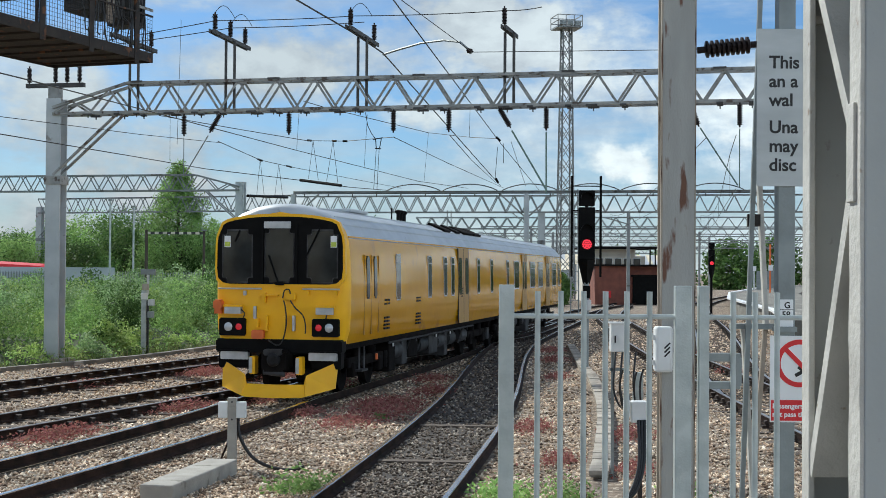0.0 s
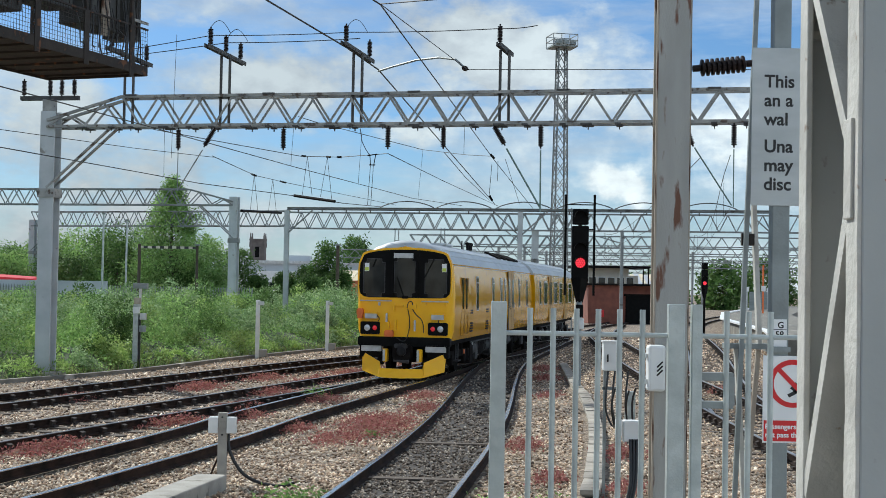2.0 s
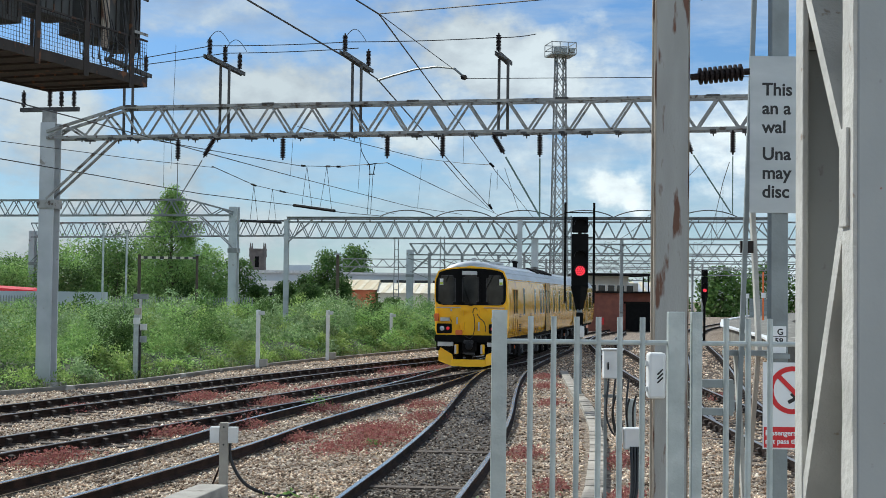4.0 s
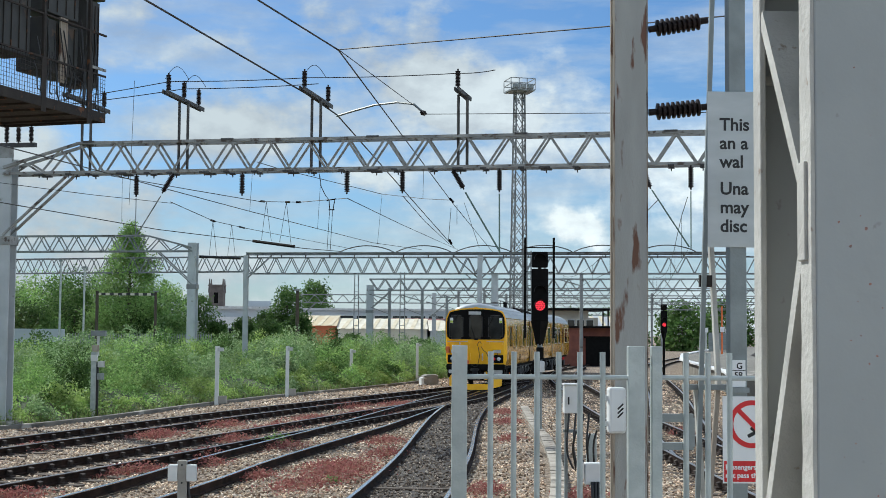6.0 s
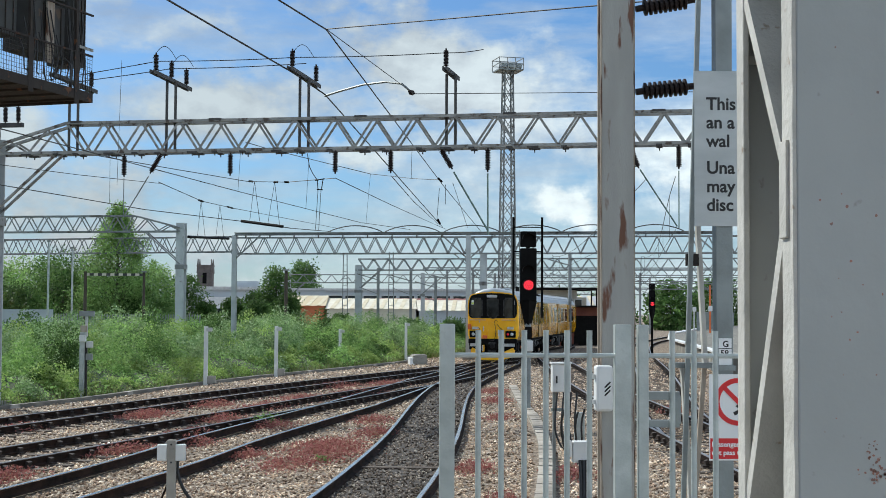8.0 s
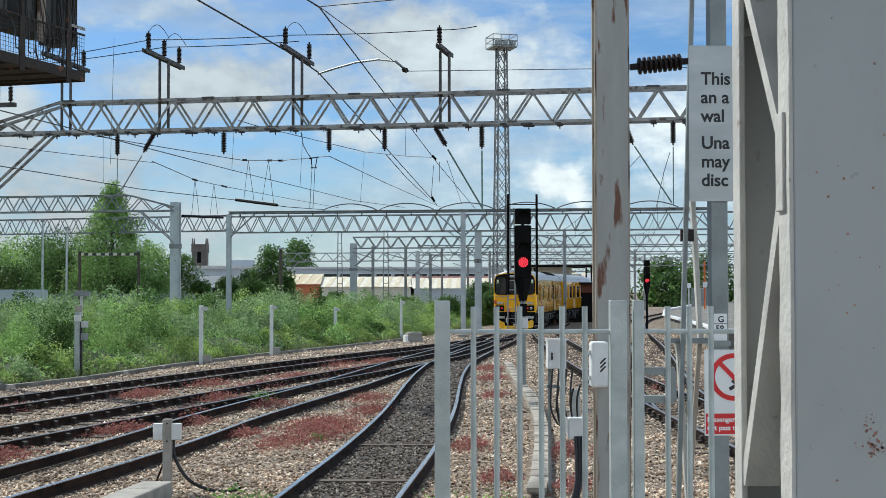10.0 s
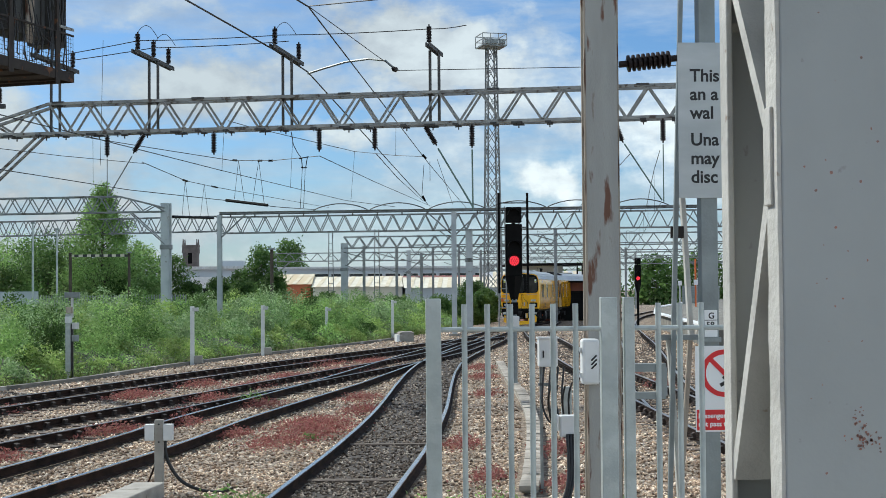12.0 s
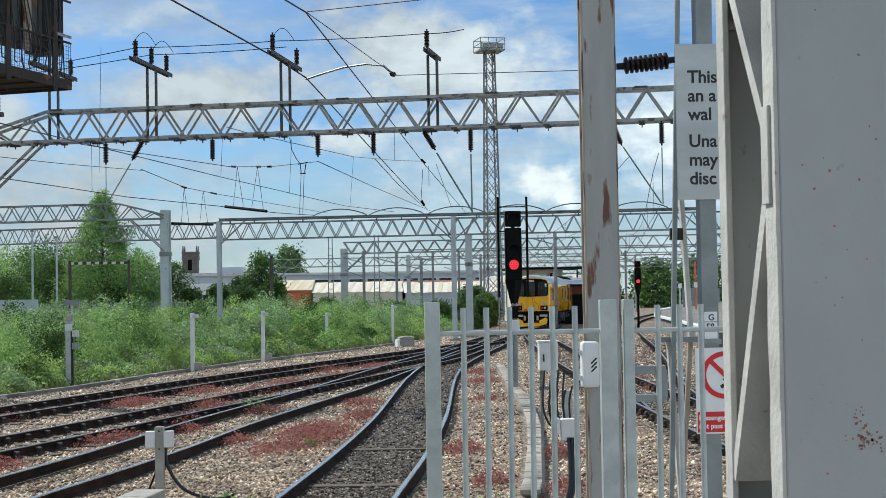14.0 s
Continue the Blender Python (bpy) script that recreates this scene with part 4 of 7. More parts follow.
def beam_portal(a, b, mids, z, label):
    """A plain steel beam carried on slim masts with knee braces."""
    a, b = Vector((*a, 0)), Vector((*b, 0))
    span = (b - a).length
    th = thing("overhead_line_portal", Matrix.Translation(a) @ Matrix.Rotation(math.atan2(b.y - a.y, b.x - a.x), 4, "Z"), label, "gantry", "portals")
    # lower flange gets the dark steel, painting the beam's shaded underside
    for q in (-1, 1):
        part("beam_flange", box(bmesh.new(), span / 2, 0, z + q * 0.075, span, 0.22, 0.03), ARM_STEEL if q < 0 else STEEL_FAR, th)
    part("beam_web", box(bmesh.new(), span / 2, 0, z, span, 0.02, 0.12), STEEL_FAR, th)
    for x in (0.0, *mids, span):
        for q in (-1, 1):
            part("mast_flange", box(bmesh.new(), x, q * 0.12, z / 2 - 0.24, 0.27, 0.03, z + 0.30), MAST, th)
        part("mast_web", box(bmesh.new(), x, 0, z / 2 - 0.24, 0.03, 0.21, z + 0.30), MAST, th)
        part("mast_foot", box(bmesh.new(), x, 0, -0.2, 0.6, 0.6, 0.3), CONCRETE, th)
        for q in (-1, 1):
            if 0 <= x + q * 1.6 <= span:
                part("knee_brace", bar(bmesh.new(), (x, 0, z - 1.55), (x + q * 1.6, 0, z - 0.1), 0.09, 0.08), STEEL_FAR, th)
    for k in range(int(span / 1.5)):
        part("hanger_plate", box(bmesh.new(), 0.7 + k * 1.5, 0, z - 0.17, 0.06, 0.10, 0.16), ARM_STEEL, th)
    # slack feeder looping along the top of the beam
    x = 5.8
    while x + 3.4 < span:
        loop = [(x + 3.3 * k / 12, 0.0, z + 0.10 + 0.38 * math.sin(math.pi * k / 12) ** 0.8) for k in range(13)]
        part("feeder_loop", sweep(bmesh.new(), [(0.03, 0), (0, 0.03), (-0.03, 0), (0, -0.03)], loop), ARM_STEEL, th)
        x += 3.55 + 0.2 * math.sin(x)
    return th


beam_portal((-9.15, 85.6), (19.5, 80.3), (14.3,), 7.28, "plain steel beam portal with slim pale masts and feeder loops")


# ---- foreground: column, stanchion, sign post, fence ----
def lattice_column():
    th = thing("lattice_column", pose(0.830, 2.79, 0.955), "grey painted riveted lattice steel column with diagonal lacing", "column")
    H = 5.2
    part("front_channel", box(bmesh.new(), 0.305, 0.0, H / 2, 0.60, 0.016, H, bevel=0.004), COLUMN, th)
    bm = box(bmesh.new(), 0.004, 0.034, H / 2, 0.014, 0.076, H)
    bmesh.ops.subdivide_edges(bm, edges=[e for e in bm.edges if abs(e.verts[0].co.z - e.verts[1].co.z) > 1], cuts=90)
    for v in bm.verts:     # hammered and flaking arris
        v.co.x += 0.0022 * noise.noise(Vector((v.co.y * 30, 2.0, v.co.z * 9)))
    part("front_flange", bm, COLUMN_EDGE, th)
    part("rear_channel", box(bmesh.new(), 0.30, 0.414, H / 2, 0.60, 0.016, H), COLUMN, th)
    # unseen plate added on the far side to keep light out of the inside
    part("side_web", box(bmesh.new(), 0.595, 0.205, H / 2, 0.016, 0.39, H), COLUMN, th)
    part("rear_flange", box(bmesh.new(), -0.006, 0.376, H / 2, 0.014, 0.062, H, bevel=0.003), COLUMN_EDGE, th)
    zj = 1.83      # joints on the near flange; wide bars rise and fall from them in turn
    for k in range(-2, 4):
        z = zj + k * 1.235
        for near, far in ((z - 0.02, z - 0.66), (z + 0.07, z + 0.50)):
            if -0.1 < min(near, far) and max(near, far) < H:
                part("lacing_bar", bar(bmesh.new(), (0.115, 0.070, near), (0.105, 0.352, far), 0.23, 0.032, up=(0, 0, 1)), COLUMN_EDGE, th)
        if 0 < z < H - 0.3:
            part("gusset_plate", box(bmesh.new(), -0.006, 0.046, z + 0.03, 0.008, 0.05, 0.20, bevel=0.002), COLUMN_EDGE, th)
        for q in (0.36, 0.43):
            part("batten", box(bmesh.new(), 0.16, 0.395, z + q, 0.30, 0.016, 0.018), COLUMN_EDGE, th)
    rnd = random.Random(12)      # paint flaked off in patches
    for cx, cz, rx, rz, count in ((0.165, 1.285, 0.030, 0.028, 46), (0.150, 1.335, 0.012, 0.02, 10), (0.175, 1.02, 0.03, 0.03, 18), (0.14, 1.86, 0.10, 0.30, 14), (0.10, 1.5, 0.07, 0.4, 12)):
        bm = bmesh.new()
        for k in range(count):
            x, z, r = rnd.gauss(cx, rx * 0.6), rnd.gauss(cz, rz * 0.6), rnd.uniform(0.0012, 0.0042)
            pts = [bm.verts.new((x + r * rnd.uniform(0.5, 1.2) * math.cos(a), -0.0095, z + r * rnd.uniform(0.5, 1.2) * math.sin(a))) for a in (0, 1.05, 2.1, 3.14, 4.2, 5.25)]
            bm.faces.new(pts)
        flakes = part("flaked_paint", bm, FLAKED, th, "patch of flaked paint over red primer")
        flakes["kind"] = "stuff"
    return th


lattice_column()


def stanchion():
    th = thing("steel_stanchion", pose(1.50, 9.0, -0.2), "grey painted steel H-section stanchion streaked with rust", "column")
    H = 9.0
    part("front_flange", box(bmesh.new(), 0, 0, H / 2, 0.215, 0.02, H, bevel=0.004), STANCHION, th)
    part("rust_edge", box(bmesh.new(), -0.104, -0.008, H / 2, 0.012, 0.016, H), RUSTY_EDGE, th)
    part("web", box(bmesh.new(), 0, 0.12, H / 2, 0.014, 0.22, H), STANCHION, th)
    part("rust_streak", box(bmesh.new(), 0.055, -0.0105, 0.62, 0.055, 0.003, 0.95, bevel=0.001), RUSTY_EDGE, th)
    part("rear_flange", box(bmesh.new(), 0.035, 0.24, H / 2, 0.25, 0.02, H, bevel=0.004), RUSTY_EDGE, th)
    part("base_plate", box(bmesh.new(), 0.0, 0.12, 0.03, 0.5, 0.5, 0.06), RUSTY_EDGE, th)


stanchion()


def text_plate(name, text, size, x, z, parent, material, y=-0.004):
    cu = bpy.data.curves.new(name, "FONT")
    cu.body, cu.size, cu.extrude, cu.offset = text, size, 0.0008, size * 0.022
    tmp = new(name, cu)
    dg = bpy.context.evaluated_depsgraph_get()
    me = bpy.data.meshes.new_from_object(tmp.evaluated_get(dg))
    bpy.data.objects.remove(tmp)
    me.materials.clear()
    o = link(name, me, material, parent)
    o.matrix_basis = pose(x, y, z, 90, 0, 0)
    return o


def sign_post():
    Y = 8.6
    th = thing("sign_post", pose(2.09, Y, -0.17), "grey steel post carrying passenger warning signs", "sign post")
    part("post", box(bmesh.new(), 0, 0, 3.6, 0.105, 0.105, 7.2, bevel=0.006), GALV_DARK, th)
    s1 = part("notice_board", box(bmesh.new(), 0, 0, 0, 0.46, 0.006, 0.96, bevel=0.002), SIGN, th, "grey metal notice with black lettering")
    s1.location = (0.042, -0.062, 3.75)
    for k, (w, z) in enumerate((("This", 0.24), ("an a", 0.125), ("wal", 0.01), ("Una", -0.155), ("may", -0.27), ("disc", -0.385))):
        text_plate("lettering", w, 0.108, -0.155, z, s1, INK)
    s2 = part("warning_sign", box(bmesh.new(), 0, 0, 0, 0.36, 0.004, 0.525, bevel=0.0015), SIGN_WHITE, th, "white and red no-entry sign for passengers")
    s2.location = (0.078, -0.06, 2.10)
    bm = bmesh.new()
    lathe(bm, [(0.115, 0), (0.145, 0), (0.145, 0.002), (0.115, 0.002)], 40, Matrix.Rotation(radians(90), 4, "X"))
    bm.faces.ensure_lookup_table()
    for f in [f for f in bm.faces if len(f.verts) > 4]:
        bm.faces.remove(f)
    part("red_ring", bm, RED, s2).location = (-0.0, -0.003, 0.095)
    part("red_bar", bar(bmesh.new(), (-0.09, -0.0045, 0.185), (0.09, -0.0045, 0.005), 0.028, 0.002, up=(0, 1, 0)), RED, s2)
    figure = bmesh.new()
    box(figure, 0.02, -0.0035, 0.07, 0.05, 0.001, 0.05, rot=Euler((0, 0.7, 0)).to_matrix().to_4x4())
    box(figure, -0.0, -0.0035, 0.035, 0.06, 0.001, 0.022, rot=Euler((0, -0.5, 0)).to_matrix().to_4x4())
    part("black_mark", figure, INK, s2)
    rp = part("red_panel", box(bmesh.new(), 0, -0.003, -0.19, 0.345, 0.002, 0.125), RED, s2)
    for w, z in (("Passengers must", -0.178), ("not pass this point", -0.228)):
        text_plate("lettering", w, 0.043, -0.165, z, s2, SIGN_WHITE, -0.005)
    s3 = part("number_plate", box(bmesh.new(), 0.0, -0.058, 2.50, 0.080, 0.004, 0.165), SIGN_WHITE, th)
    for w, x, z in (("G", -0.016, 2.530), ("58", -0.030, 2.474)):
        text_plate("lettering", w, 0.052, x, z, s3, INK, -0.0605)
    for z in (2.520, 2.463):
        part("dividing_line", box(bmesh.new(), 0, -0.0605, z, 0.08, 0.002, 0.004), INK, s3)
    part("lower_clamp", box(bmesh.new(), 0, -0.01, 2.40, 0.12, 0.13, 0.03), GALV_DARK, th)


sign_post()


def fence():
    Y = 7.0
    th = thing("railing_fence", pose(0, Y, 0.95), "galvanised tubular steel platform-end railing with gate", "fence")
    top = 1.535
    for x, w in ((0.318, 0.075), (1.195, 0.082), (1.297, 0.052)):
        part("fence_post", box(bmesh.new(), x, 0, top / 2 + 0.01, w, 0.06, top + 0.02, bevel=0.004), GALV, th)
    for k, x in enumerate((0.473, 0.588, 0.703, 0.811, 0.917, 1.03, 1.447, 1.556, 1.665)):
        smooth(part("fence_bar", rod(bmesh.new(), (x, 0, 0.02), (x, 0, top - 0.01), 0.0145, 10), GALV, th))
    for x0, x1 in ((0.355, 1.155), (1.32, 1.95)):
        for z in (1.40, 0.18):
            part("fence_rail", rod(bmesh.new(), (x0, 0.0, z), (x1, 0.0, z), 0.0125, 8), GALV, th)
    br = part("gate_latch", box(bmesh.new(), 1.40, 0.03, 1.20, 0.17, 0.05, 0.04), GALV_DARK, th)
    part("latch_plate", box(bmesh.new(), 1.40, 0.03, 1.06, 0.17, 0.05, 0.035), GALV_DARK, br)
    part("latch_box", box(bmesh.new(), 1.47, 0.03, 1.13, 0.04, 0.06, 0.14), GALV_DARK, br)


fence()
platform = mesh_obj("platform", box(bmesh.new(), 3.0, 1.0, 0.36, 5.5, 13.2, 1.10), PAVING)
tagged(platform, "grey concrete platform end", "platform", kind="structure")

# ---- signals ----
def signal(x, y, z_lamp, scale, label, rods):
    th = thing("railway_signal", pose(x, y, -0.19), label, "signal", "colour light signals")
    z = z_lamp + 0.19
    part("signal_post", rod(bmesh.new(), (0, 0, 0), (0, 0, z - 0.5 * scale), 0.075, 12), BLACK if not rods else GALV_DARK, th)
    bm = bmesh.new()
    box(bm, 0, 0, z + 0.31 * scale, 0.48 * scale, 0.20, 1.54 * scale, bevel=0.03)
    part("signal_head", bm, BLACK, th, "black signal head with a lit red lamp")
    part("upper_head", box(bmesh.new(), 0, 0, z + 1.345 * scale, 0.46 * scale, 0.20, 0.46 * scale, bevel=0.03), BLACK, th)
    part("head_bracket", box(bmesh.new(), 0, 0.06, z + 1.1 * scale, 0.10, 0.05, 0.10), BLACK, th)
    bm = bmesh.new()
    rod(bm, (0, 0, z - 0.45 * scale), (0, 0, z - 1.15 * scale), 0.26 * scale, 4, 0.10 * scale)
    part("signal_neck", bm, BLACK, th)
    bm = bmesh.new()
    lathe(bm, [(0.150 * scale, 0), (0.148 * scale, 0.02), (0.0005, 0.022)], 24, Matrix.Rotation(radians(90), 4, "X"))
    lens = smooth(part("red_lens", bm, LENS_RED, th, "lit red signal lamp"))
    lens.location = (0, -0.11, z)
    for ring, count in ((0.0, 1), (0.062, 6), (0.118, 12)):     # the lamp is a cluster of small lights
        for k in range(count):
            a = k * math.tau / count
            bm = bmesh.new()
            bmesh.ops.create_icosphere(bm, subdivisions=1, radius=0.021 * scale)
            part("light_cell", bm, LAMP_RED, lens).location = (ring * scale * math.cos(a), -0.02, ring * scale * math.sin(a))
    for k in range(3):
        bm = bmesh.new()
        shell = []
        for r in (0.19 * scale, 0.178 * scale):
            for y in (-0.26, -0.10):
                shell.append([bm.verts.new((r * math.cos(math.pi * q / 9), y, r * math.sin(math.pi * q / 9))) for q in range(10)])
        for i, j in ((0, 1), (1, 3), (3, 2), (2, 0)):
            for q in range(9):
                bm.faces.new((shell[i][q], shell[i][q + 1], shell[j][q + 1], shell[j][q]))
        bmesh.ops.recalc_face_normals(bm, faces=bm.faces)
        part("lamp_hood", bm, BLACK, th).location = (0, 0, z + (k * 0.40 if k < 2 else 1.34) * scale)
    if rods:
        for s in (-1, 1):
            part("guard_upright", bar(bmesh.new(), (s * 0.40, 0.12, z - 0.9), (s * 0.40, 0.12, z + 1.9), 0.06, 0.06), BLACK, th)
        for q in (1.62, 0.94):
            part("guard_rail", bar(bmesh.new(), (-0.40, 0.12, z + q), (0.40, 0.12, z + q), 0.03), BLACK, th)
        part("identity_plate", box(bmesh.new(), 0.0, -0.10, z - 1.32, 0.2, 0.02, 0.34), BLACK, th)
        part("phone_box", box(bmesh.new(), 0.0, -0.12, z - 1.68, 0.24, 0.16, 0.3, bevel=0.02), WHITE, th)
    return th


signal(3.97, 38.9, 3.34, 0.95, "black colour-light signal showing red on a steel post", True)
signal(17.0, 89.0, 3.19, 0.82, "distant black colour-light signal showing red", False)


# ---- light tower ----
def light_tower():
    th = thing("lighting_tower", pose(12.6, 145, -0.83, 0, 0, 12), "tall lattice steel floodlight tower with caged platform", "tower")
    H = 28.6
    w = lambda z: 0.80 - 0.36 * z / H
    for sx in (-1, 1):
        for sy in (-1, 1):
            part("tower_leg", bar(bmesh.new(), (sx * w(0), sy * w(0), 0), (sx * w(H), sy * w(H), H), 0.13), STEEL_FAR, th)
    n = 17
    for k in range(n):
        z0, z1 = H * k / n, H * (k + 1) / n
        for f in range(4):
            r = Matrix.Rotation(f * math.pi / 2, 3, "Z")
            a, b = (-w(z0), -w(z0), z0), (w(z1), -w(z1), z1)
            c, d = (w(z0), -w(z0), z0), (-w(z1), -w(z1), z1)
            part("tower_brace", bar(bmesh.new(), r @ Vector(a), r @ Vector(b), 0.07), STEEL_FAR, th)
            part("tower_brace", bar(bmesh.new(), r @ Vector(c), r @ Vector(d), 0.07), STEEL_FAR, th)
    part("platform_deck", box(bmesh.new(), 0, 0, H, 2.6, 2.6, 0.15), GALV_DARK, th)
    for z in (0.6, 1.2):
        for s in (-1, 1):
            part("platform_rail", bar(bmesh.new(), (-1.3, s * 1.3, H + z), (1.3, s * 1.3, H + z), 0.07), STEEL_FAR, th)
            part("platform_rail", bar(bmesh.new(), (s * 1.3, -1.3, H + z), (s * 1.3, 1.3, H + z), 0.07), STEEL_FAR, th)
    for x in (-1.3, -0.43, 0.43, 1.3):
        for s in (-1, 1):
            part("platform_post", bar(bmesh.new(), (x, s * 1.3, H), (x, s * 1.3, H + 1.2), 0.07), STEEL_FAR, th)
    for x in (-0.8, 0.0, 0.8):
        part("floodlight", box(bmesh.new(), x, -1.35, H + 0.35, 0.6, 0.35, 0.5, bevel=0.05), GALV_DARK, th)


light_tower()


# ---- insulators, wires and fittings of the near portal ----
def insulator_mesh(n, r, length):
    prof = [(0.022, 0), (0.022, 0.05)]
    st = (length - 0.1) / n
    for k in range(n):
        z = 0.05 + k * st
        prof += [(r * 0.6, z), (r, z + st * 0.2), (r, z + st * 0.6), (r * 0.6, z + st * 0.75)]
    prof += [(0.022, length - 0.05), (0.022, length)]
    me = bpy.data.meshes.new("insulator")
    bm = lathe(bmesh.new(), prof, 12)
    bm.to_mesh(me)
    bm.free()
    me.materials.append(PORCELAIN)
    return me


INS_UP, INS_DOWN, INS_BIG = insulator_mesh(11, 0.070, 0.52), insulator_mesh(12, 0.074, 0.64), insulator_mesh(9, 0.056, 0.40)


def insulator(a, b, me, length, label="dark brown ribbed porcelain insulator on the portal", group="line insulators"):
    o = new("insulator", me)
    tagged(o, label, "insulator", group)
    d = Vector(b) - Vector(a)
    o.matrix_basis = Matrix.Translation(a) @ d.to_track_quat("Z", "Y").to_matrix().to_4x4()
    return o


def crossarm(px, py, n):
    """A short arm along the line of the track on two tubes that rise from the portal, with upright insulators on it."""
    th = thing("insulator_crossarm", pose(px, py, 6.98), "steel crossarm on twin tubes above the portal", "crossarm", "portal crossarms")
    for x in (-0.12, 0.12):
        part("arm_tube", rod(bmesh.new(), (x, 0, 0), (x, 0, 2.0), 0.04, 8), ARM_STEEL, th)
    ends = ((-0.33, -1.3), (0.33, 1.3)) if n > 1 else ((-0.20, -0.6), (0.20, 0.6))
    for q in (-0.05, 0.05):
        part("arm", bar(bmesh.new(), (ends[0][0] + q, ends[0][1], 2.06), (ends[1][0] + q, ends[1][1], 1.98), 0.035, 0.11), ARM_STEEL, th)
    for x in (-0.12, 0.12):
        part("tube_clamp", box(bmesh.new(), x, 0, 0.85, 0.13, 0.30, 0.07), ARM_STEEL, th)
    for k in range(n):
        u = 0.1 + 0.8 * k / max(1, n - 1)
        x, y = (ends[0][j] + (ends[1][j] - ends[0][j]) * u for j in (0, 1))
        w = th.matrix_basis @ Vector((x, y, 2.10 - 0.06 * u))
        insulator(w, w + Vector((0, 0, 1)), INS_UP, 0.48)
    return th


crossarm(-6.0, 39.27, 3)
crossarm(-2.25, 38.44, 2)
crossarm(1.74, 37.55, 1)
crossarm(-8.83, 39.9, 2)
arm0 = thing("insulator_crossarm", pose(-11.2, 40.4, 7.78, 0, 0, -12), "steel crossarm on the portal mast head", "crossarm", "portal crossarms")
part("arm", box(bmesh.new(), 0, 0, 0.06, 1.8, 0.14, 0.12), ARM_STEEL, arm0)
part("arm_foot", box(bmesh.new(), 0, 0, -0.18, 0.3, 0.3, 0.4), STEEL, arm0)
for x in (-0.82, 0.0, 0.36, 0.75):
    w = arm0.matrix_basis @ Vector((x, 0, 0.11))
    insulator(w, w + Vector((0, 0, 1)), INS_UP, 0.48)
for a, b in (((-7.33, 39.56, 6.96), (-7.33, 39.56, 6.28)), ((-6.26, 39.32, 6.96), (-6.6, 39.4, 6.38)), ((-1.38, 38.24, 6.97), (-1.38, 38.24, 6.29)), ((0.13, 37.91, 6.97), (0.13, 37.91, 6.29)), ((1.47, 37.62, 6.97), (1.8, 37.54, 6.39)), ((2.72, 37.34, 6.97), (2.72, 37.34, 6.29)), ((7.64, 36.25, 6.98), (7.64, 36.25, 6.30)), ((6.4, 36.5, 6.97), (6.62, 36.47, 6.39)), ((-4.3, 38.9, 6.96), (-4.3, 38.9, 6.73))):
    insulator(a, b, INS_DOWN, 0.62, "dark ribbed insulator hanging under the portal")


def wire(pts, r=0.011, material=WIRE, name="overhead_wire", label="thin dark overhead line wire between the portals", sag=0.0):
    p = [Vector(q) for q in pts]
    full = []
    for a, b in zip(p, p[1:]):
        n = 8 if sag else 1
        for k in range(n):
            u = k / n
            q = a.lerp(b, u)
            q.z -= sag * 4 * u * (1 - u)
            full.append(q)
    full.append(p[-1])
    if abs((full[-1] - full[0]).normalized().z) > 0.98:
        return tagged(part(name, rod(bmesh.new(), full[0], full[-1], r, 6), material), label, "wire", "overhead wires")
    return tagged(tube(name, full, r, material), label, "wire", "overhead wires")


wire([(-6.3, 20, 8.82), (-2.52, 38, 9.04), (-1.78, 40.6, 8.87), (3.62, 89, 7.99)], 0.021)
wire([(-4.6, 16, 8.19), (-1.21, 28, 8.22), (2.52, 62, 8.22), (6.06, 89, 7.74)], 0.016)
wire([(-1.21, 28, 8.23), (1.05, 26, 8.04), (5.4, 22, 7.66)], 0.012)
wire([(-1.21, 28, 8.23), (0.73, 37.8, 8.49)], 0.009)
wire([(0.73, 37.8, 8.48), (10.4, 35.5, 8.30)], 0.010)
wire([(-11.2, 40.4, 8.92), (-6.42, 39.36, 9.56), (-2.47, 38.48, 9.56), (1.59, 37.59, 9.57), (2.6, 37.4, 9.64)], 0.012, sag=0.03)
wire([(-10.5, 40.2, 8.88), (-5.98, 39.2, 9.33), (-2.2, 38.4, 9.38)], 0.012, sag=0.03)
wire([(-7.41, 39.4, 9.58), (-7.49, 39.4, 6.08)], 0.006)
wire([(-9.04, 25.00, 5.14), (-8.96, 30.00, 5.35), (-8.67, 40.00, 5.75), (-7.23, 42.50, 5.62), (-4.35, 43.60, 5.35), (-2.88, 43.00, 5.12), (-1.94, 50.00, 5.43)], 0.012)
wire([(-10.86, 30.00, 5.97), (-10.16, 34.00, 6.17), (-8.69, 40.00, 6.41), (-7.19, 45.00, 6.64)], 0.009)
wire([(-8.34, 23.00, 6.02), (-8.39, 28.00, 6.35), (-8.13, 39.50, 6.97), (-5.76, 55.00, 7.26), (-1.39, 78.00, 7.55), (1.46, 84.00, 7.54)], 0.014)
wire([(-8.09, 39.80, 6.93), (-6.03, 41.00, 6.68), (-4.21, 43.00, 6.54), (-2.93, 42.00, 6.44), (-1.39, 38.20, 6.21)], 0.011)
wire([(-6.34, 39.40, 6.17), (-6.26, 48.00, 6.32), (-6.12, 56.00, 6.69), (-4.70, 70.00, 7.17), (-2.48, 84.00, 7.51)], 0.011)
wire([(-1.37, 38.20, 6.21), (0.17, 55.00, 6.80), (3.54, 82.00, 7.44)], 0.011)
wire([(0.16, 37.90, 6.24), (0.98, 50.00, 6.54), (3.06, 82.00, 7.75)], 0.012)
wire([(-3.95, 39.30, 7.31), (-3.41, 39.50, 7.17), (-0.53, 48.00, 7.30), (0.82, 42.00, 6.58), (1.48, 37.50, 6.12)], 0.01)
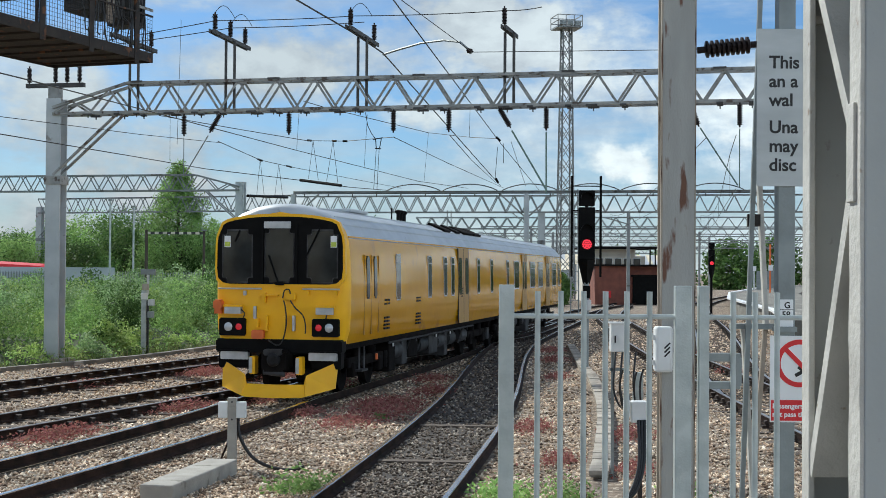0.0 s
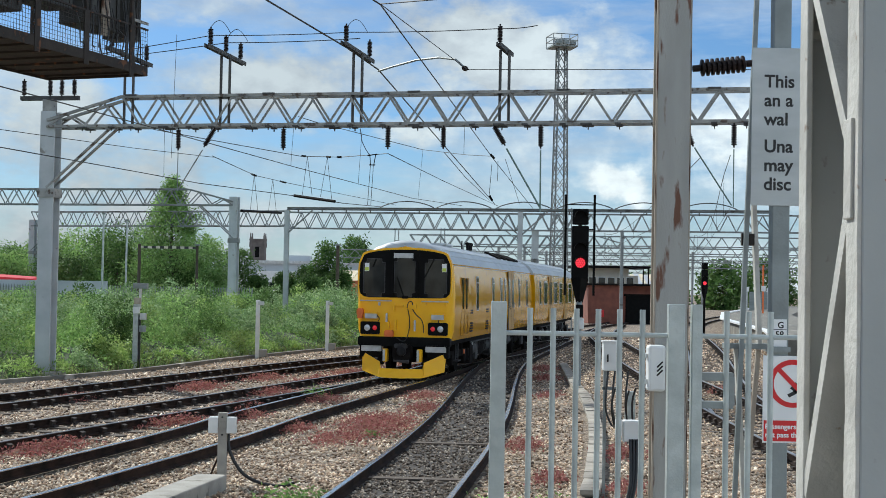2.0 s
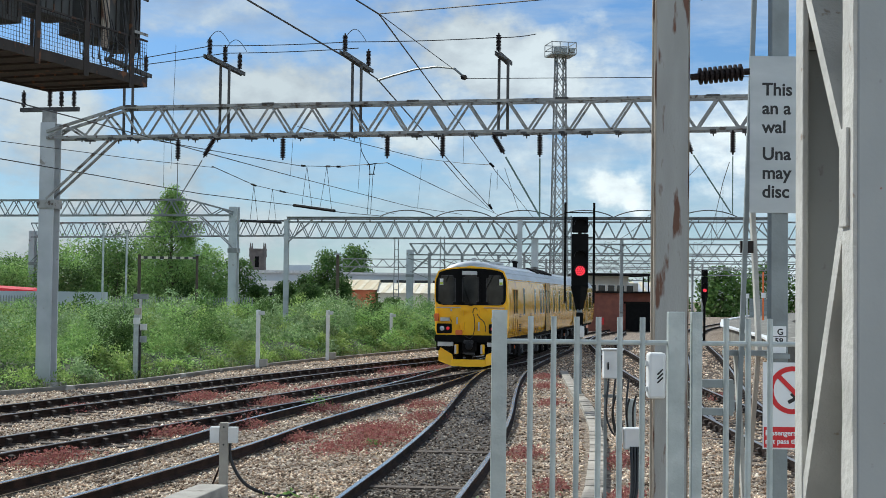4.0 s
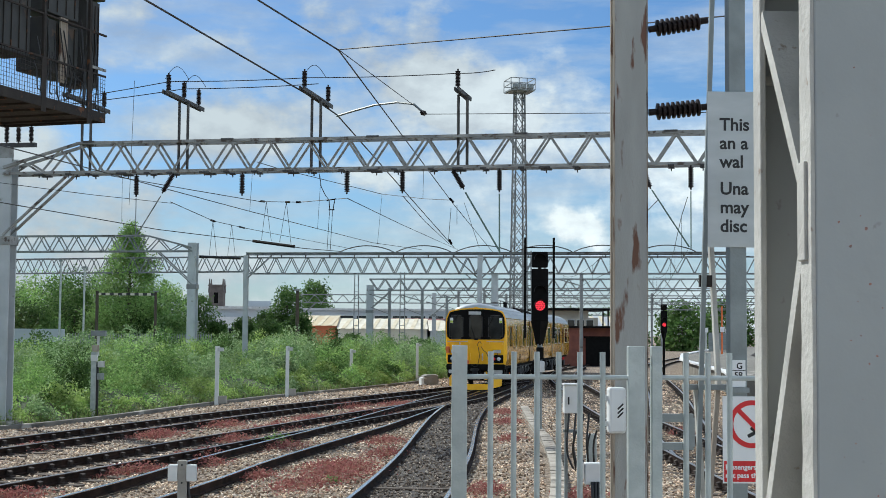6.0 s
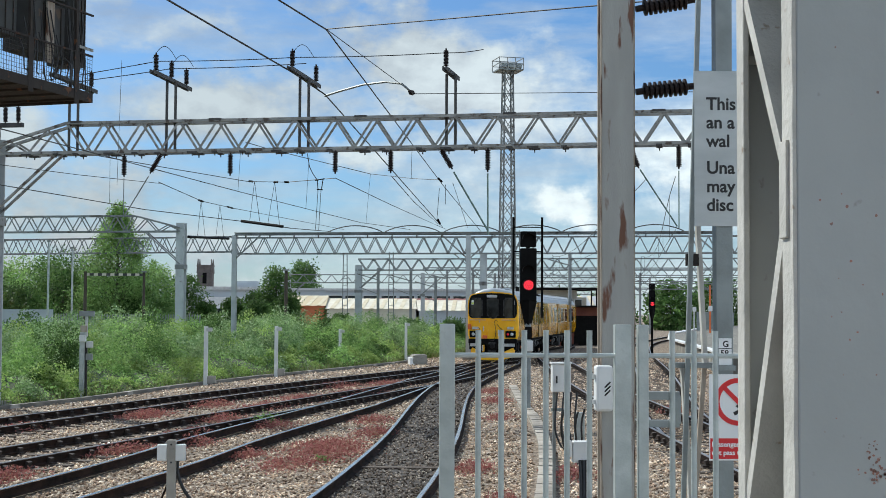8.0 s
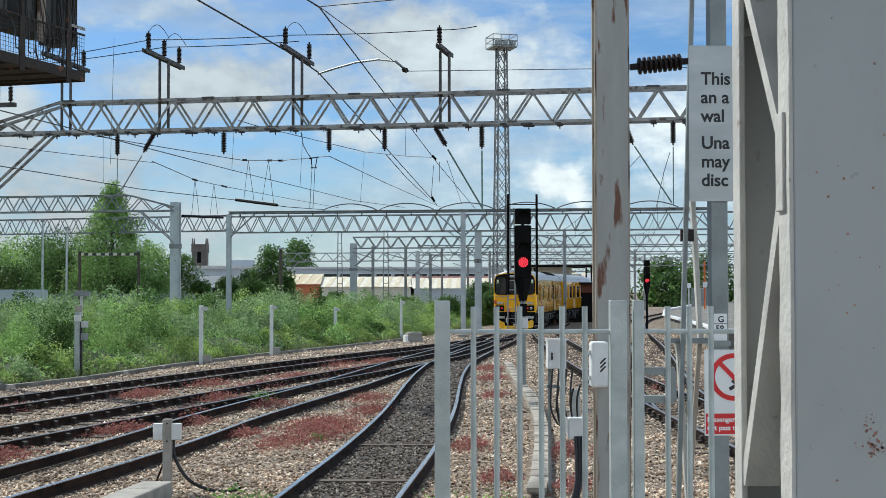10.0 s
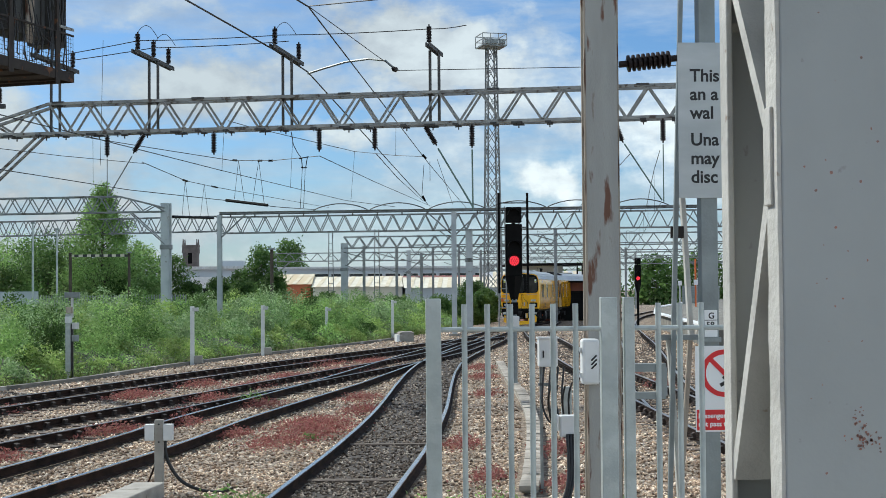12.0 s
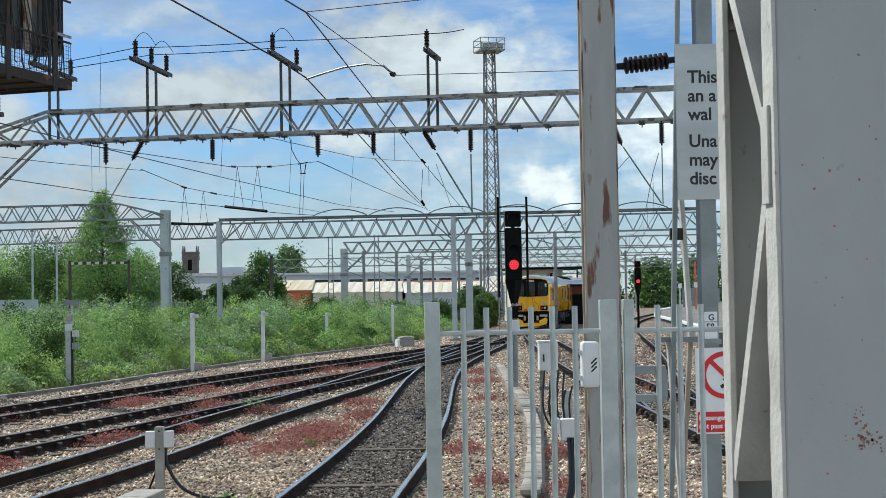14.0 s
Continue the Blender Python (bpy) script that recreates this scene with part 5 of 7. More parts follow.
for run in (
    [(-3.99, 38.62, 6.99), (-4.08, 38.90, 5.90)],
    [(-2.10, 38.40, 6.84), (-2.21, 39.00, 5.41)],
    [(-0.53, 48.00, 7.30), (-0.68, 48.50, 5.61)],
    [(-7.83, 40.10, 6.92), (-8.00, 41.00, 5.69)],
    [(0.70, 37.80, 7.00), (0.69, 38.00, 6.21)],
):
    wire(run, 0.005, name="dropper_wire", label="thin dropper wire between two overhead lines")
for run in (
    [(-4.01, 43.00, 6.54), (-4.16, 43.20, 5.37)],
    [(-4.01, 43.00, 6.54), (-3.84, 43.00, 5.33)],
    [(-3.35, 42.40, 6.48), (-3.57, 42.80, 5.28)],
    [(-3.35, 42.40, 6.48), (-3.19, 42.40, 5.18)],
    [(-6.28, 48.00, 6.33), (-6.47, 48.60, 5.12)],
    [(-6.28, 48.00, 6.33), (-6.37, 49.90, 5.18)],
    [(-6.17, 52.50, 6.53), (-6.23, 51.80, 5.26)],
    [(-6.17, 52.50, 6.53), (-6.09, 53.20, 5.32)],
    [(-1.85, 38.40, 5.91), (-1.94, 39.00, 4.85)],
    [(-1.77, 38.40, 5.91), (-1.85, 39.00, 4.85)],
    [(1.80, 37.60, 6.05), (2.81, 48.00, 5.49)],
    [(1.44, 37.60, 5.91), (1.39, 38.00, 5.05)],
    [(1.60, 37.60, 6.00), (1.61, 37.80, 5.49)],
):
    wire(run, 0.007, name="dropper_wire", label="short steel dropper under the overhead line")
wire([(-2.15, 38.40, 6.90), (-2.09, 38.40, 6.54), (-1.98, 38.40, 6.32), (-1.87, 38.40, 6.17)], 0.012, name="jumper_wire", label="slack jumper wire below the portal")
wire([(-1.94, 38.40, 6.16), (-1.67, 38.40, 6.21)], 0.016, BLACK, "dropper_yoke", "dark steel yoke in the hanging wire")
wire([(-1.88, 38.40, 5.91), (-1.72, 38.40, 5.91)], 0.016, BLACK, "dropper_yoke", "dark steel yoke in the hanging wire")
wire([(-1.87, 38.40, 6.17), (-1.85, 38.40, 5.91)], 0.012, BLACK, "dropper_yoke", "dark steel yoke in the hanging wire")
wire([(-1.71, 38.40, 6.21), (-1.76, 38.40, 5.91)], 0.012, BLACK, "dropper_yoke", "dark steel yoke in the hanging wire")
wire([(-4.19, 43.00, 6.55), (-4.05, 43.00, 6.54)], 0.034, BLACK, "line_clamp", "small black clamp on the overhead wire")
wire([(-3.37, 42.40, 6.48), (-3.25, 42.30, 6.47)], 0.034, BLACK, "line_clamp", "small black clamp on the overhead wire")
wire([(-3.03, 42.00, 6.44), (-2.89, 42.00, 6.44)], 0.034, BLACK, "line_clamp", "small black clamp on the overhead wire")
wire([(-6.30, 47.60, 6.32), (-6.24, 48.20, 6.32)], 0.034, BLACK, "line_clamp", "small black clamp on the overhead wire")
wire([(-6.19, 55.20, 6.67), (-6.09, 56.20, 6.69)], 0.034, BLACK, "line_clamp", "small black clamp on the overhead wire")
wire([(1.40, 37.60, 6.18), (1.51, 37.60, 6.07)], 0.034, BLACK, "line_clamp", "small black clamp on the overhead wire")
wire([(1.41, 38.00, 5.10), (1.48, 38.00, 4.96)], 0.034, BLACK, "line_clamp", "small black clamp on the overhead wire")
wire([(-4.44, 43.50, 5.36), (-3.10, 42.50, 5.14)], 0.05, BLACK, "section_insulator", "black section insulator bar in the wire")
wire([(-6.55, 47.00, 5.05), (-6.01, 54.00, 5.36)], 0.05, BLACK, "section_insulator", "black section insulator bar in the wire")
wire([(2.72, 37.34, 6.29), (2.73, 37.34, 4.64)], 0.022, COPPER_GREEN, "registration_tube", "greenish drop tube holding the wire")
wire([(1.82, 37.54, 6.34), (2.74, 37.34, 4.74)], 0.026, COPPER_GREEN, "registration_tube", "greenish sloping strut holding the wire")
wire([(7.64, 36.25, 6.30), (7.64, 36.25, 4.80)], 0.016, COPPER_GREEN, "registration_tube", "greenish drop tube holding the wire")
wire([(6.66, 36.46, 6.34), (7.6, 36.27, 4.84)], 0.022, COPPER_GREEN, "registration_tube", "greenish sloping strut holding the wire")
wire([(-6.62, 39.4, 6.33), (-7.3, 39.55, 5.23)], 0.018, GALV_DARK, "registration_tube", "grey sloping strut holding the wire")
wire([(-7.33, 39.56, 6.28), (-7.33, 39.56, 5.18)], 0.013, GALV_DARK, "registration_tube", "grey drop tube holding the wire")
wire([(-1.78, 40.6, 8.83), (-1.32, 40, 8.88), (-0.66, 39.2, 8.94), (-0.03, 38.5, 8.91), (0.42, 38.05, 8.79), (0.73, 37.8, 8.48)], 0.032, GALV_DARK, "outreach_pipe", "curved galvanised pipe between the wires")
insulator((0.6, 37.9, 8.55), (0.8, 37.75, 8.47), insulator_mesh(3, 0.07, 0.22), 0.22)
for x, y in ((-6.1, 38.6), (-5.8, 39.9), (-2.3, 38.1)):
    arc = [(x - 0.32 + 0.64 * k / 10, y, 9.5 + 0.34 * math.sin(math.pi * k / 10)) for k in range(11)]
    wire(arc, 0.009, name="jumper_wire", label="looped jumper wire over the insulators")
# contact wires and their catenaries over the running tracks, with droppers
for line, z, y0, y1 in ((TRACK_B, 4.75, 84, 150), (TRACK_E, 4.8, 37, 135), (TRACK_F, 4.8, 37, 150)):
    pts, _ = along(line, 1.0)
    pts = [q for q in pts if y0 < q[1] < y1]
    wire([(q[0] + 0.1, q[1], z) for q in pts[::12]], 0.009, label="thin contact wire above the track")
    cat, drops = [], []
    for k, q in enumerate(pts[::4]):
        span = 50.0
        u = ((q[1] - 37.5) / span) % 1.0
        zz = z + 1.45 - 4 * 0.85 * u * (1 - u)
        cat.append((q[0] + 0.1, q[1], zz))
        if k % 2:
            drops.append(((q[0] + 0.1, q[1], z), (q[0] + 0.1, q[1], zz)))
    th = wire(cat, 0.010, label="sagging catenary wire with droppers above the track")
    for a, b in drops:
        part("dropper", rod(bmesh.new(), a, b, 0.005, 4), WIRE, th)


# ---- signal cage hung over the near tracks ----
def signal_cage():
    th = thing("signal_cage", pose(-4.38, 21.0, 5.68, 0, 0, -20.5), "dark rusty steel signal cage with equipment cases and cables", "signal gantry")
    th.scale = (0.583, 0.583, 0.583)
    L, W = 7.0, 3.0     # runs back towards -y; its inner side is x = 0
    part("deck", box(bmesh.new(), -W / 2, -L / 2, 0.06, W, L, 0.05), CAGE, th)
    for x in (0, -W):
        part("deck_edge", box(bmesh.new(), x, -L / 2, 0.085, 0.05, L, 0.24), CAGE, th)
    for y in (0, -L):
        part("deck_edge", box(bmesh.new(), -W / 2, y, 0.085, W, 0.05, 0.24), CAGE, th)
    for k in range(7):
        part("deck_joist", box(bmesh.new(), -W / 2, -0.4 - k * 0.85, 0.02, W - 0.1, 0.07, 0.07), CAGE, th)
    for y in (-0.75, -2.7, -4.6, -6.5):
        part("cage_post", box(bmesh.new(), 0.0, y, 2.1, 0.07, 0.09, 4.0), CAGE, th)
        part("post_gusset", box(bmesh.new(), 0.03, y, 0.5, 0.02, 0.2, 1.3), CAGE, th)
        part("cage_post", box(bmesh.new(), -W, y, 2.1, 0.07, 0.07, 4.0), CAGE, th)
    for z in (1.15, 2.2, 4.05):
        part("cage_rail", box(bmesh.new(), 0.0, -L / 2, z, 0.045, L, 0.045), CAGE, th)
    bm = bmesh.new()
    for k in range(int(L / 0.10)):
        bar(bm, (-0.01, -k * 0.10, 0.12), (-0.01, -k * 0.10, 1.15), 0.008)
    for k in range(10):
        bar(bm, (-0.01, 0, 0.15 + 0.1 * k), (-0.01, -L, 0.15 + 0.1 * k), 0.008)
    part("mesh_screen", bm, CAGE, th)
    for y, h, w, z in ((-0.35, 2.2, 0.6, 1.95), (-1.75, 1.3, 1.5, 1.55), (-1.75, 1.3, 1.5, 3.0), (-3.6, 2.0, 1.2, 2.1), (-5.6, 2.4, 1.4, 1.9)):
        c = part("equipment_case", box(bmesh.new(), -0.55, y, z, 0.75, w, h, bevel=0.02), mat_case, th, "dark grey equipment case")
        for k in range(4):
            part("case_rib", box(bmesh.new(), -0.165, y - w / 2 + w * (k + 0.5) / 4, z, 0.03, 0.02, h * 0.9), CAGE, c)
    part("case_top", box(bmesh.new(), -0.5, -0.35, 3.6, 0.9, 0.75, 1.0, bevel=0.03), mat_case, th)
    part("rail_strip", box(bmesh.new(), 0.02, -0.33, 0.95 + 0.35, 0.03, 0.62, 0.07), STEEL, th)
    rnd = random.Random(3)
    for k in range(16):
        y = -0.2 - rnd.random() * 3.0
        z1 = rnd.uniform(0.9, 2.4)
        pts = [(0.0, y, 0.12 + 0.02 * k % 3), (0.03, y - 0.12, 0.35), (0.02, y - 0.2 + 0.3 * rnd.random(), 0.8), (-0.05, y - 0.2, z1)]
        bm = bmesh.new()
        for a, b in zip(pts, pts[1:]):
            rod(bm, a, b, 0.017, 6)
        part("cable", bm, CABLE, th)
    part("rust_sheet", box(bmesh.new(), -0.1, -1.75, 1.5, 0.05, 0.3, 1.6), RUSTY_EDGE, th)
    # girder above that carries the cage, and its mast
    part("carrier_girder", box(bmesh.new(), -W / 2 - 4.5, -2.9, 4.25, W + 9.6, 0.5, 0.5), STEEL, th)
    part("carrier_mast", box(bmesh.new(), -W - 8.6, -2.9, -3.0, 0.45, 0.45, 14.6), STEEL, th)


mat_case = mat("dark_equipment_case", (0.05, 0.05, 0.047), (0.032, 0.032, 0.03), 0.6, 0.1, 2, spots=(0.09, 0.06, 0.04), spot_at=0.64)
signal_cage()


# ---- things at the fence ----
for a, b in (((1.66, 9.2, 4.03), (2.06, 9.2, 4.075)), ((1.66, 9.2, 4.585), (2.06, 9.2, 4.655))):
    insulator(a, b, INS_BIG, 0.40, "brown ribbed strain insulator fixed to the stanchion", "strain insulators")
stay = thing("back_stay", pose(0, 9.25, 0), "dark steel stay rod beside weathered brace angles", "stay")
part("stay_rod", bar(bmesh.new(), (2.135, 0, 6.0), (1.93, 0, -0.2), 0.030, 0.030), GALV_DARK, stay)
part("brace_angle", bar(bmesh.new(), (2.09, 0.05, 3.2), (2.14, 0.05, 2.2), 0.055, 0.03), COLUMN_EDGE, stay, "peeling pale brace")
part("brace_angle", bar(bmesh.new(), (1.99, 0.06, 2.22), (2.13, 0.06, -0.2), 0.05, 0.03), COLUMN_EDGE, stay, "peeling pale brace")
part("brace_angle", bar(bmesh.new(), (2.14, 0.08, 2.2), (2.02, 0.08, 0.6), 0.03, 0.03), RUSTY_EDGE, stay, "rusty brace")
part("brace_tie", box(bmesh.new(), 2.05, 0.05, 2.22, 0.3, 0.06, 0.035), GALV_DARK, stay)
part("brace_plate", box(bmesh.new(), 2.05, 0.03, 2.92, 0.085, 0.03, 0.08), CAGE, stay)

box1 = thing("junction_box", pose(1.40, 8.93, 1.94), "white plastic junction box with hazard marks on the stanchion", "junction box", "white boxes")
part("box_body", box(bmesh.new(), 0, 0, 0.145, 0.11, 0.12, 0.29, bevel=0.018), WHITE, box1)
for k in range(3):
    part("hazard_mark", bar(bmesh.new(), (0.0, -0.0615, 0.10 + k * 0.026), (0.035, -0.0615, 0.135 + k * 0.026), 0.010, 0.002, up=(0, 1, 0)), INK, box1)
for z in (0.06, 0.22):
    part("hinge", box(bmesh.new(), -0.06, -0.02, z, 0.02, 0.03, 0.03), PALE_METAL, box1)
part("fixing_bracket", box(bmesh.new(), 0.05, 0.035, 0.14, 0.08, 0.05, 0.03), GALV_DARK, box1)


def cable_run(pts, r=0.02, label="black cable looping to the ground", name="cable"):
    q, _ = along([(p[0], p[2]) for p in pts], 0.06)
    y0, y1 = pts[0][1], pts[-1][1]
    p3 = [(a, y0 + (y1 - y0) * k / (len(q) - 1), c) for k, (a, c) in enumerate(q)]
    return tagged(smooth(part(name, bent(p3, r), CABLE), 80), label, "cable", "loose cables")


cab = thing("location_cabinet", pose(2.39, 19.0, -0.19), "white trackside equipment cabinet on a steel stand", "cabinet", "white boxes")
c = part("cabinet_body", box(bmesh.new(), 0, 0, 1.88, 0.25, 0.22, 0.38, bevel=0.012), WHITE, cab)
part("handle", box(bmesh.new(), -0.07, -0.12, 1.86, 0.02, 0.02, 0.1), INK, c)
part("cabinet_roof", box(bmesh.new(), 0, 0, 2.08, 0.28, 0.26, 0.02), WHITE, c)
for x in (-0.09, 0.09):
    part("stand_leg", box(bmesh.new(), x, 0, 0.85, 0.04, 0.04, 1.7), GALV_DARK, cab)
part("stand_rail", box(bmesh.new(), 0, 0, 1.45, 0.26, 0.04, 0.04), GALV_DARK, cab)
part("side_case", box(bmesh.new(), 0.26, 0.05, 1.1, 0.13, 0.12, 0.62, bevel=0.01), GALV, cab)
for k, x in enumerate((2.33, 2.42, 2.52, 2.60)):
    cable_run([(x, 18.9, 1.5), (x - 0.04, 18.85, 1.0), (x + 0.07, 18.8, 0.75 - 0.1 * k), (x + 0.02, 18.7, 1.05), (x + 0.06, 18.6, 1.3)], 0.014)
cab2 = thing("junction_box", pose(2.38, 17.0, -0.19), "small white junction box on a post above the ballast", "junction box", "white boxes")
part("box_body", box(bmesh.new(), 0, 0, 1.08, 0.2, 0.16, 0.26, bevel=0.015), WHITE, cab2)
part("side_box", box(bmesh.new(), -0.15, 0.0, 1.12, 0.07, 0.12, 0.2, bevel=0.01), WHITE, cab2)
part("box_post", box(bmesh.new(), 0.02, 0.05, 0.5, 0.05, 0.05, 1.0), CABLE, cab2)
for k in range(3):
    cable_run([(2.36 + 0.04 * k, 16.9, 0.8), (2.34 + 0.03 * k, 16.85, 0.3), (2.22 + 0.03 * k, 16.7, -0.02), (2.06, 16.5, -0.16)], 0.022)

# cable trough with concrete lids
trough = thing("cable_trough", Matrix(), "weathered concrete cable trough with loose lids along the ballast", "cable trough", kind="structure")
tp, _ = along([(2.12, 18.94), (2.30, 20.22), (2.76, 23.91), (3.09, 26.86), (3.42, 30.35), (3.81, 35.65), (4.07, 41.29), (4.73, 52.18)], 0.62)
lid = bpy.data.meshes.new("lid")
_b = box(bmesh.new(), 0, 0, 0, 0.27, 0.595, 0.07, bevel=0.008)
_b.to_mesh(lid)
_b.free()
lid.materials.append(TROUGH)
rnd = random.Random(9)
for k in range(len(tp) - 1):
    d = tp[k + 1] - tp[k]
    o = link("trough_lid", lid, None, trough)
    o.matrix_basis = pose(tp[k][0], tp[k][1], -0.09 + rnd.uniform(-0.012, 0.012), rnd.uniform(-1, 1), rnd.uniform(-1.5, 1.5), math.degrees(math.atan2(d[1], d[0])) - 90 + rnd.uniform(-1.5, 1.5))
part("trough_wall", sweep(bmesh.new(), [(-0.12, -0.3), (0.12, -0.3), (0.12, -0.135), (-0.12, -0.135)], [(x, y, 0) for x, y in tp]), CONCRETE, trough)

# white pipe end lying by the rails
pipe = tagged(part("drain_pipe", rod(bmesh.new(), (3.05, 14.6, 0.02), (3.28, 14.9, -0.22), 0.05, 14), WHITE), "broken white plastic drain pipe in the ballast", "pipe")


# ---- posts beside the tracks ----
def marker(x, y, h, big, label):
    th = thing("marker_post", pose(x, y, -0.19), label, "marker post", "lineside posts")
    if big == 2:      # near post with twin white boxes
        part("post", box(bmesh.new(), 0, 0, h / 2, 0.12, 0.10, h, bevel=0.01), CONCRETE, th)
        for s in (-1, 1):
            part("terminal_box", box(bmesh.new(), s * 0.125, -0.01, h - 0.17, 0.13, 0.12, 0.22, bevel=0.01), WHITE, th)
        for z in (0.06, 0.3):
            part("bolt", rod(bmesh.new(), (0, -0.06, h - z), (0, -0.05, h - z), 0.013, 8), INK, th)
        part("stay_bar", bar(bmesh.new(), (-0.03, 0, h * 0.45), (-0.22, 0.1, 0), 0.02), RAIL, th)
    elif big == 1:
        part("post", box(bmesh.new(), 0, 0, h * 0.38, 0.16, 0.10, h * 0.76, bevel=0.01), GALV, th)
        part("cable_duct", box(bmesh.new(), 0.12, 0.02, h * 0.33, 0.07, 0.06, h * 0.62), CABLE, th)
        part("post_head", box(bmesh.new(), 0.13, 0, h - 0.08, 0.46, 0.2, 0.17, bevel=0.01), GALV_DARK, th)
        part("head_stem", box(bmesh.new(), 0.12, 0, h * 0.84, 0.07, 0.07, h * 0.26), PALE_METAL, th)
        for xx, z, m in ((0.24, 0.62, PALE_METAL), (0.05, 0.8, RUSTY_EDGE), (0.23, 0.48, GALV_DARK), (0.02, 0.69, WHITE)):
            part("device", box(bmesh.new(), xx, -0.05, h * z, 0.2, 0.14, 0.2, bevel=0.012), m, th)
    else:
        part("post", box(bmesh.new(), 0, 0, h / 2, 0.15, 0.12, h, bevel=0.01), WHITE, th)
        part("post_box", box(bmesh.new(), 0.12, 0, h - 0.12, 0.22, 0.14, 0.14, bevel=0.01), PALE_METAL, th)
        part("foot_box", box(bmesh.new(), 0.22, 0, 0.2, 0.3, 0.2, 0.3, bevel=0.02), CONCRETE, th)
    return th


marker(-2.89, 19.41, 1.0, 2, "concrete marker post with twin white terminal boxes")
marker(-9.47, 44.56, 2.75, 1, "grey lineside post with telephone and device boxes")
marker(-6.7, 53.12, 2.2, 0, "pale lineside post with a small box")
marker(-4.61, 60.1, 2.15, 0, "pale lineside post with a box at its foot")
marker(-2.31, 72.77, 1.9, 0, "pale lineside post with a small box")
marker(1.18, 78.82, 2.2, 0, "pale lineside post with a small box")
cable_run([(-2.82, 19.5, 0.6), (-2.80, 19.4, 0.3), (-2.62, 19.3, 0.0), (-2.35, 19.2, -0.14), (-2.05, 19.1, -0.17), (-1.85, 19.3, -0.1)], 0.024)
block = tagged(part("concrete_block", box(bmesh.new(), -3.18, 17.9, -0.10, 0.42, 2.4, 0.22, rot=pose(0, 0, 0, 0, 0, -10), bevel=0.02), CONCRETE), "weathered concrete kerb block in the ballast", "concrete block")
for x, y, h, r, m, lab in ((-13.62, 80, 5.0, 0.09, BARK, "dark wooden lineside pole with banded foot"), (-5.27, 75, 5.0, 0.11, BARK, "dark wooden lineside pole"), (-19.4, 88, 6.7, 0.07, GALV, "thin grey lamp pole above the scrub"), (-16.6, 70, 6.2, 0.06, GALV, "thin grey lamp pole above the scrub"), (-12.9, 39.5, 9.5, 0.035, GALV_DARK, "slender grey pole beside the portal mast")):
    th = thing("lineside_pole", pose(x, y, -0.2), lab, "pole", "lineside poles")
    part("pole", rod(bmesh.new(), (0, 0, 0), (0, 0, h), r, 10, r * 0.8), m, th)
    part("pole_cap", box(bmesh.new(), 0, 0, h, r * 3, r * 3, 0.08), GALV_DARK, th)
    part("pole_band", rod(bmesh.new(), (0, 0, 1.6), (0, 0, 1.9), r * 1.08, 10), WHITE if m is BARK else GALV_DARK, th)


gauge = thing("height_gauge", pose(-16.9, 80, -0.2), "black and pale banded bar between two dark poles", "height gauge")
part("gauge_pole", rod(bmesh.new(), (0, 0, 0), (0, 0, 5.0), 0.09, 10), BARK, gauge)
for k in range(14):
    part("bar_band", box(bmesh.new(), 0.12 + k * 0.232, 0, 4.83, 0.232, 0.07, 0.14), ARM_STEEL if k % 2 else PALE_ROOF, gauge)
hut = thing("equipment_cabinet", pose(-14.4, 82.5, 0.2), "pale grey lineside equipment cabinet in the scrub", "cabinet", "lineside cabinets")
part("cabinet_body", box(bmesh.new(), 0, 0, 0.85, 1.6, 0.5, 1.7, bevel=0.03), CLADDING, hut)
for q in (-0.4, 0.4):
    part("door", box(bmesh.new(), q, -0.26, 0.85, 0.74, 0.02, 1.5), GALV, hut)
part("cabinet_roof", box(bmesh.new(), 0, 0, 1.73, 1.7, 0.6, 0.06), PALE_METAL, hut)


# ---- plants ----
def leaf_quads(centres, size, rng, normals=None):
    """A small pointed leaf at each centre, turned at random, or roughly facing along the given normals."""
    n = len(centres)
    u = rng.normal(size=(n, 3))
    u[:, 2] *= 0.8
    u /= np.linalg.norm(u, axis=1)[:, None]
    v = rng.normal(size=(n, 3))
    if normals is not None:
        w = normals + 0.45 * rng.normal(size=(n, 3))
        v = np.cross(w, u)
    v -= u * (u * v).sum(1)[:, None]
    v /= np.linalg.norm(v, axis=1)[:, None]
    s = (size * rng.uniform(0.6, 1.4, n))[:, None]
    c = np.asarray(centres)
    verts = np.stack([c - u * s, c + v * s * 0.42, c + u * s, c - v * s * 0.42], 1).reshape(-1, 3)
    return verts, np.arange(4 * n).reshape(n, 4)


def front_line(y):
    return np.interp(y, [28, 38, 40.5, 44, 48, 51.4, 59.3, 68.3, 76.7, 86.5, 110], [-14.0, -11.9, -10.6, -9.4, -8.5, -7.75, -5.45, -2.15, 0.55, 3.0, 8.0])


def shell(c, rx, rz, m, rng, rough=0.16):
    """Leaf places on a lumpy rounded clump, and the way each leaf faces."""
    d = rng.normal(size=(m, 3))
    d[:, 2] += 0.30
    d /= np.linalg.norm(d, axis=1)[:, None]
    lump = 1 + 0.16 * np.sin(d[:, 0] * 5 + c[0] * 3) * np.sin(d[:, 1] * 5 + c[1] * 3) + rough * rng.normal(size=m)
    return np.asarray(c) + d * lump[:, None] * np.array([rx, rx, rz]), d


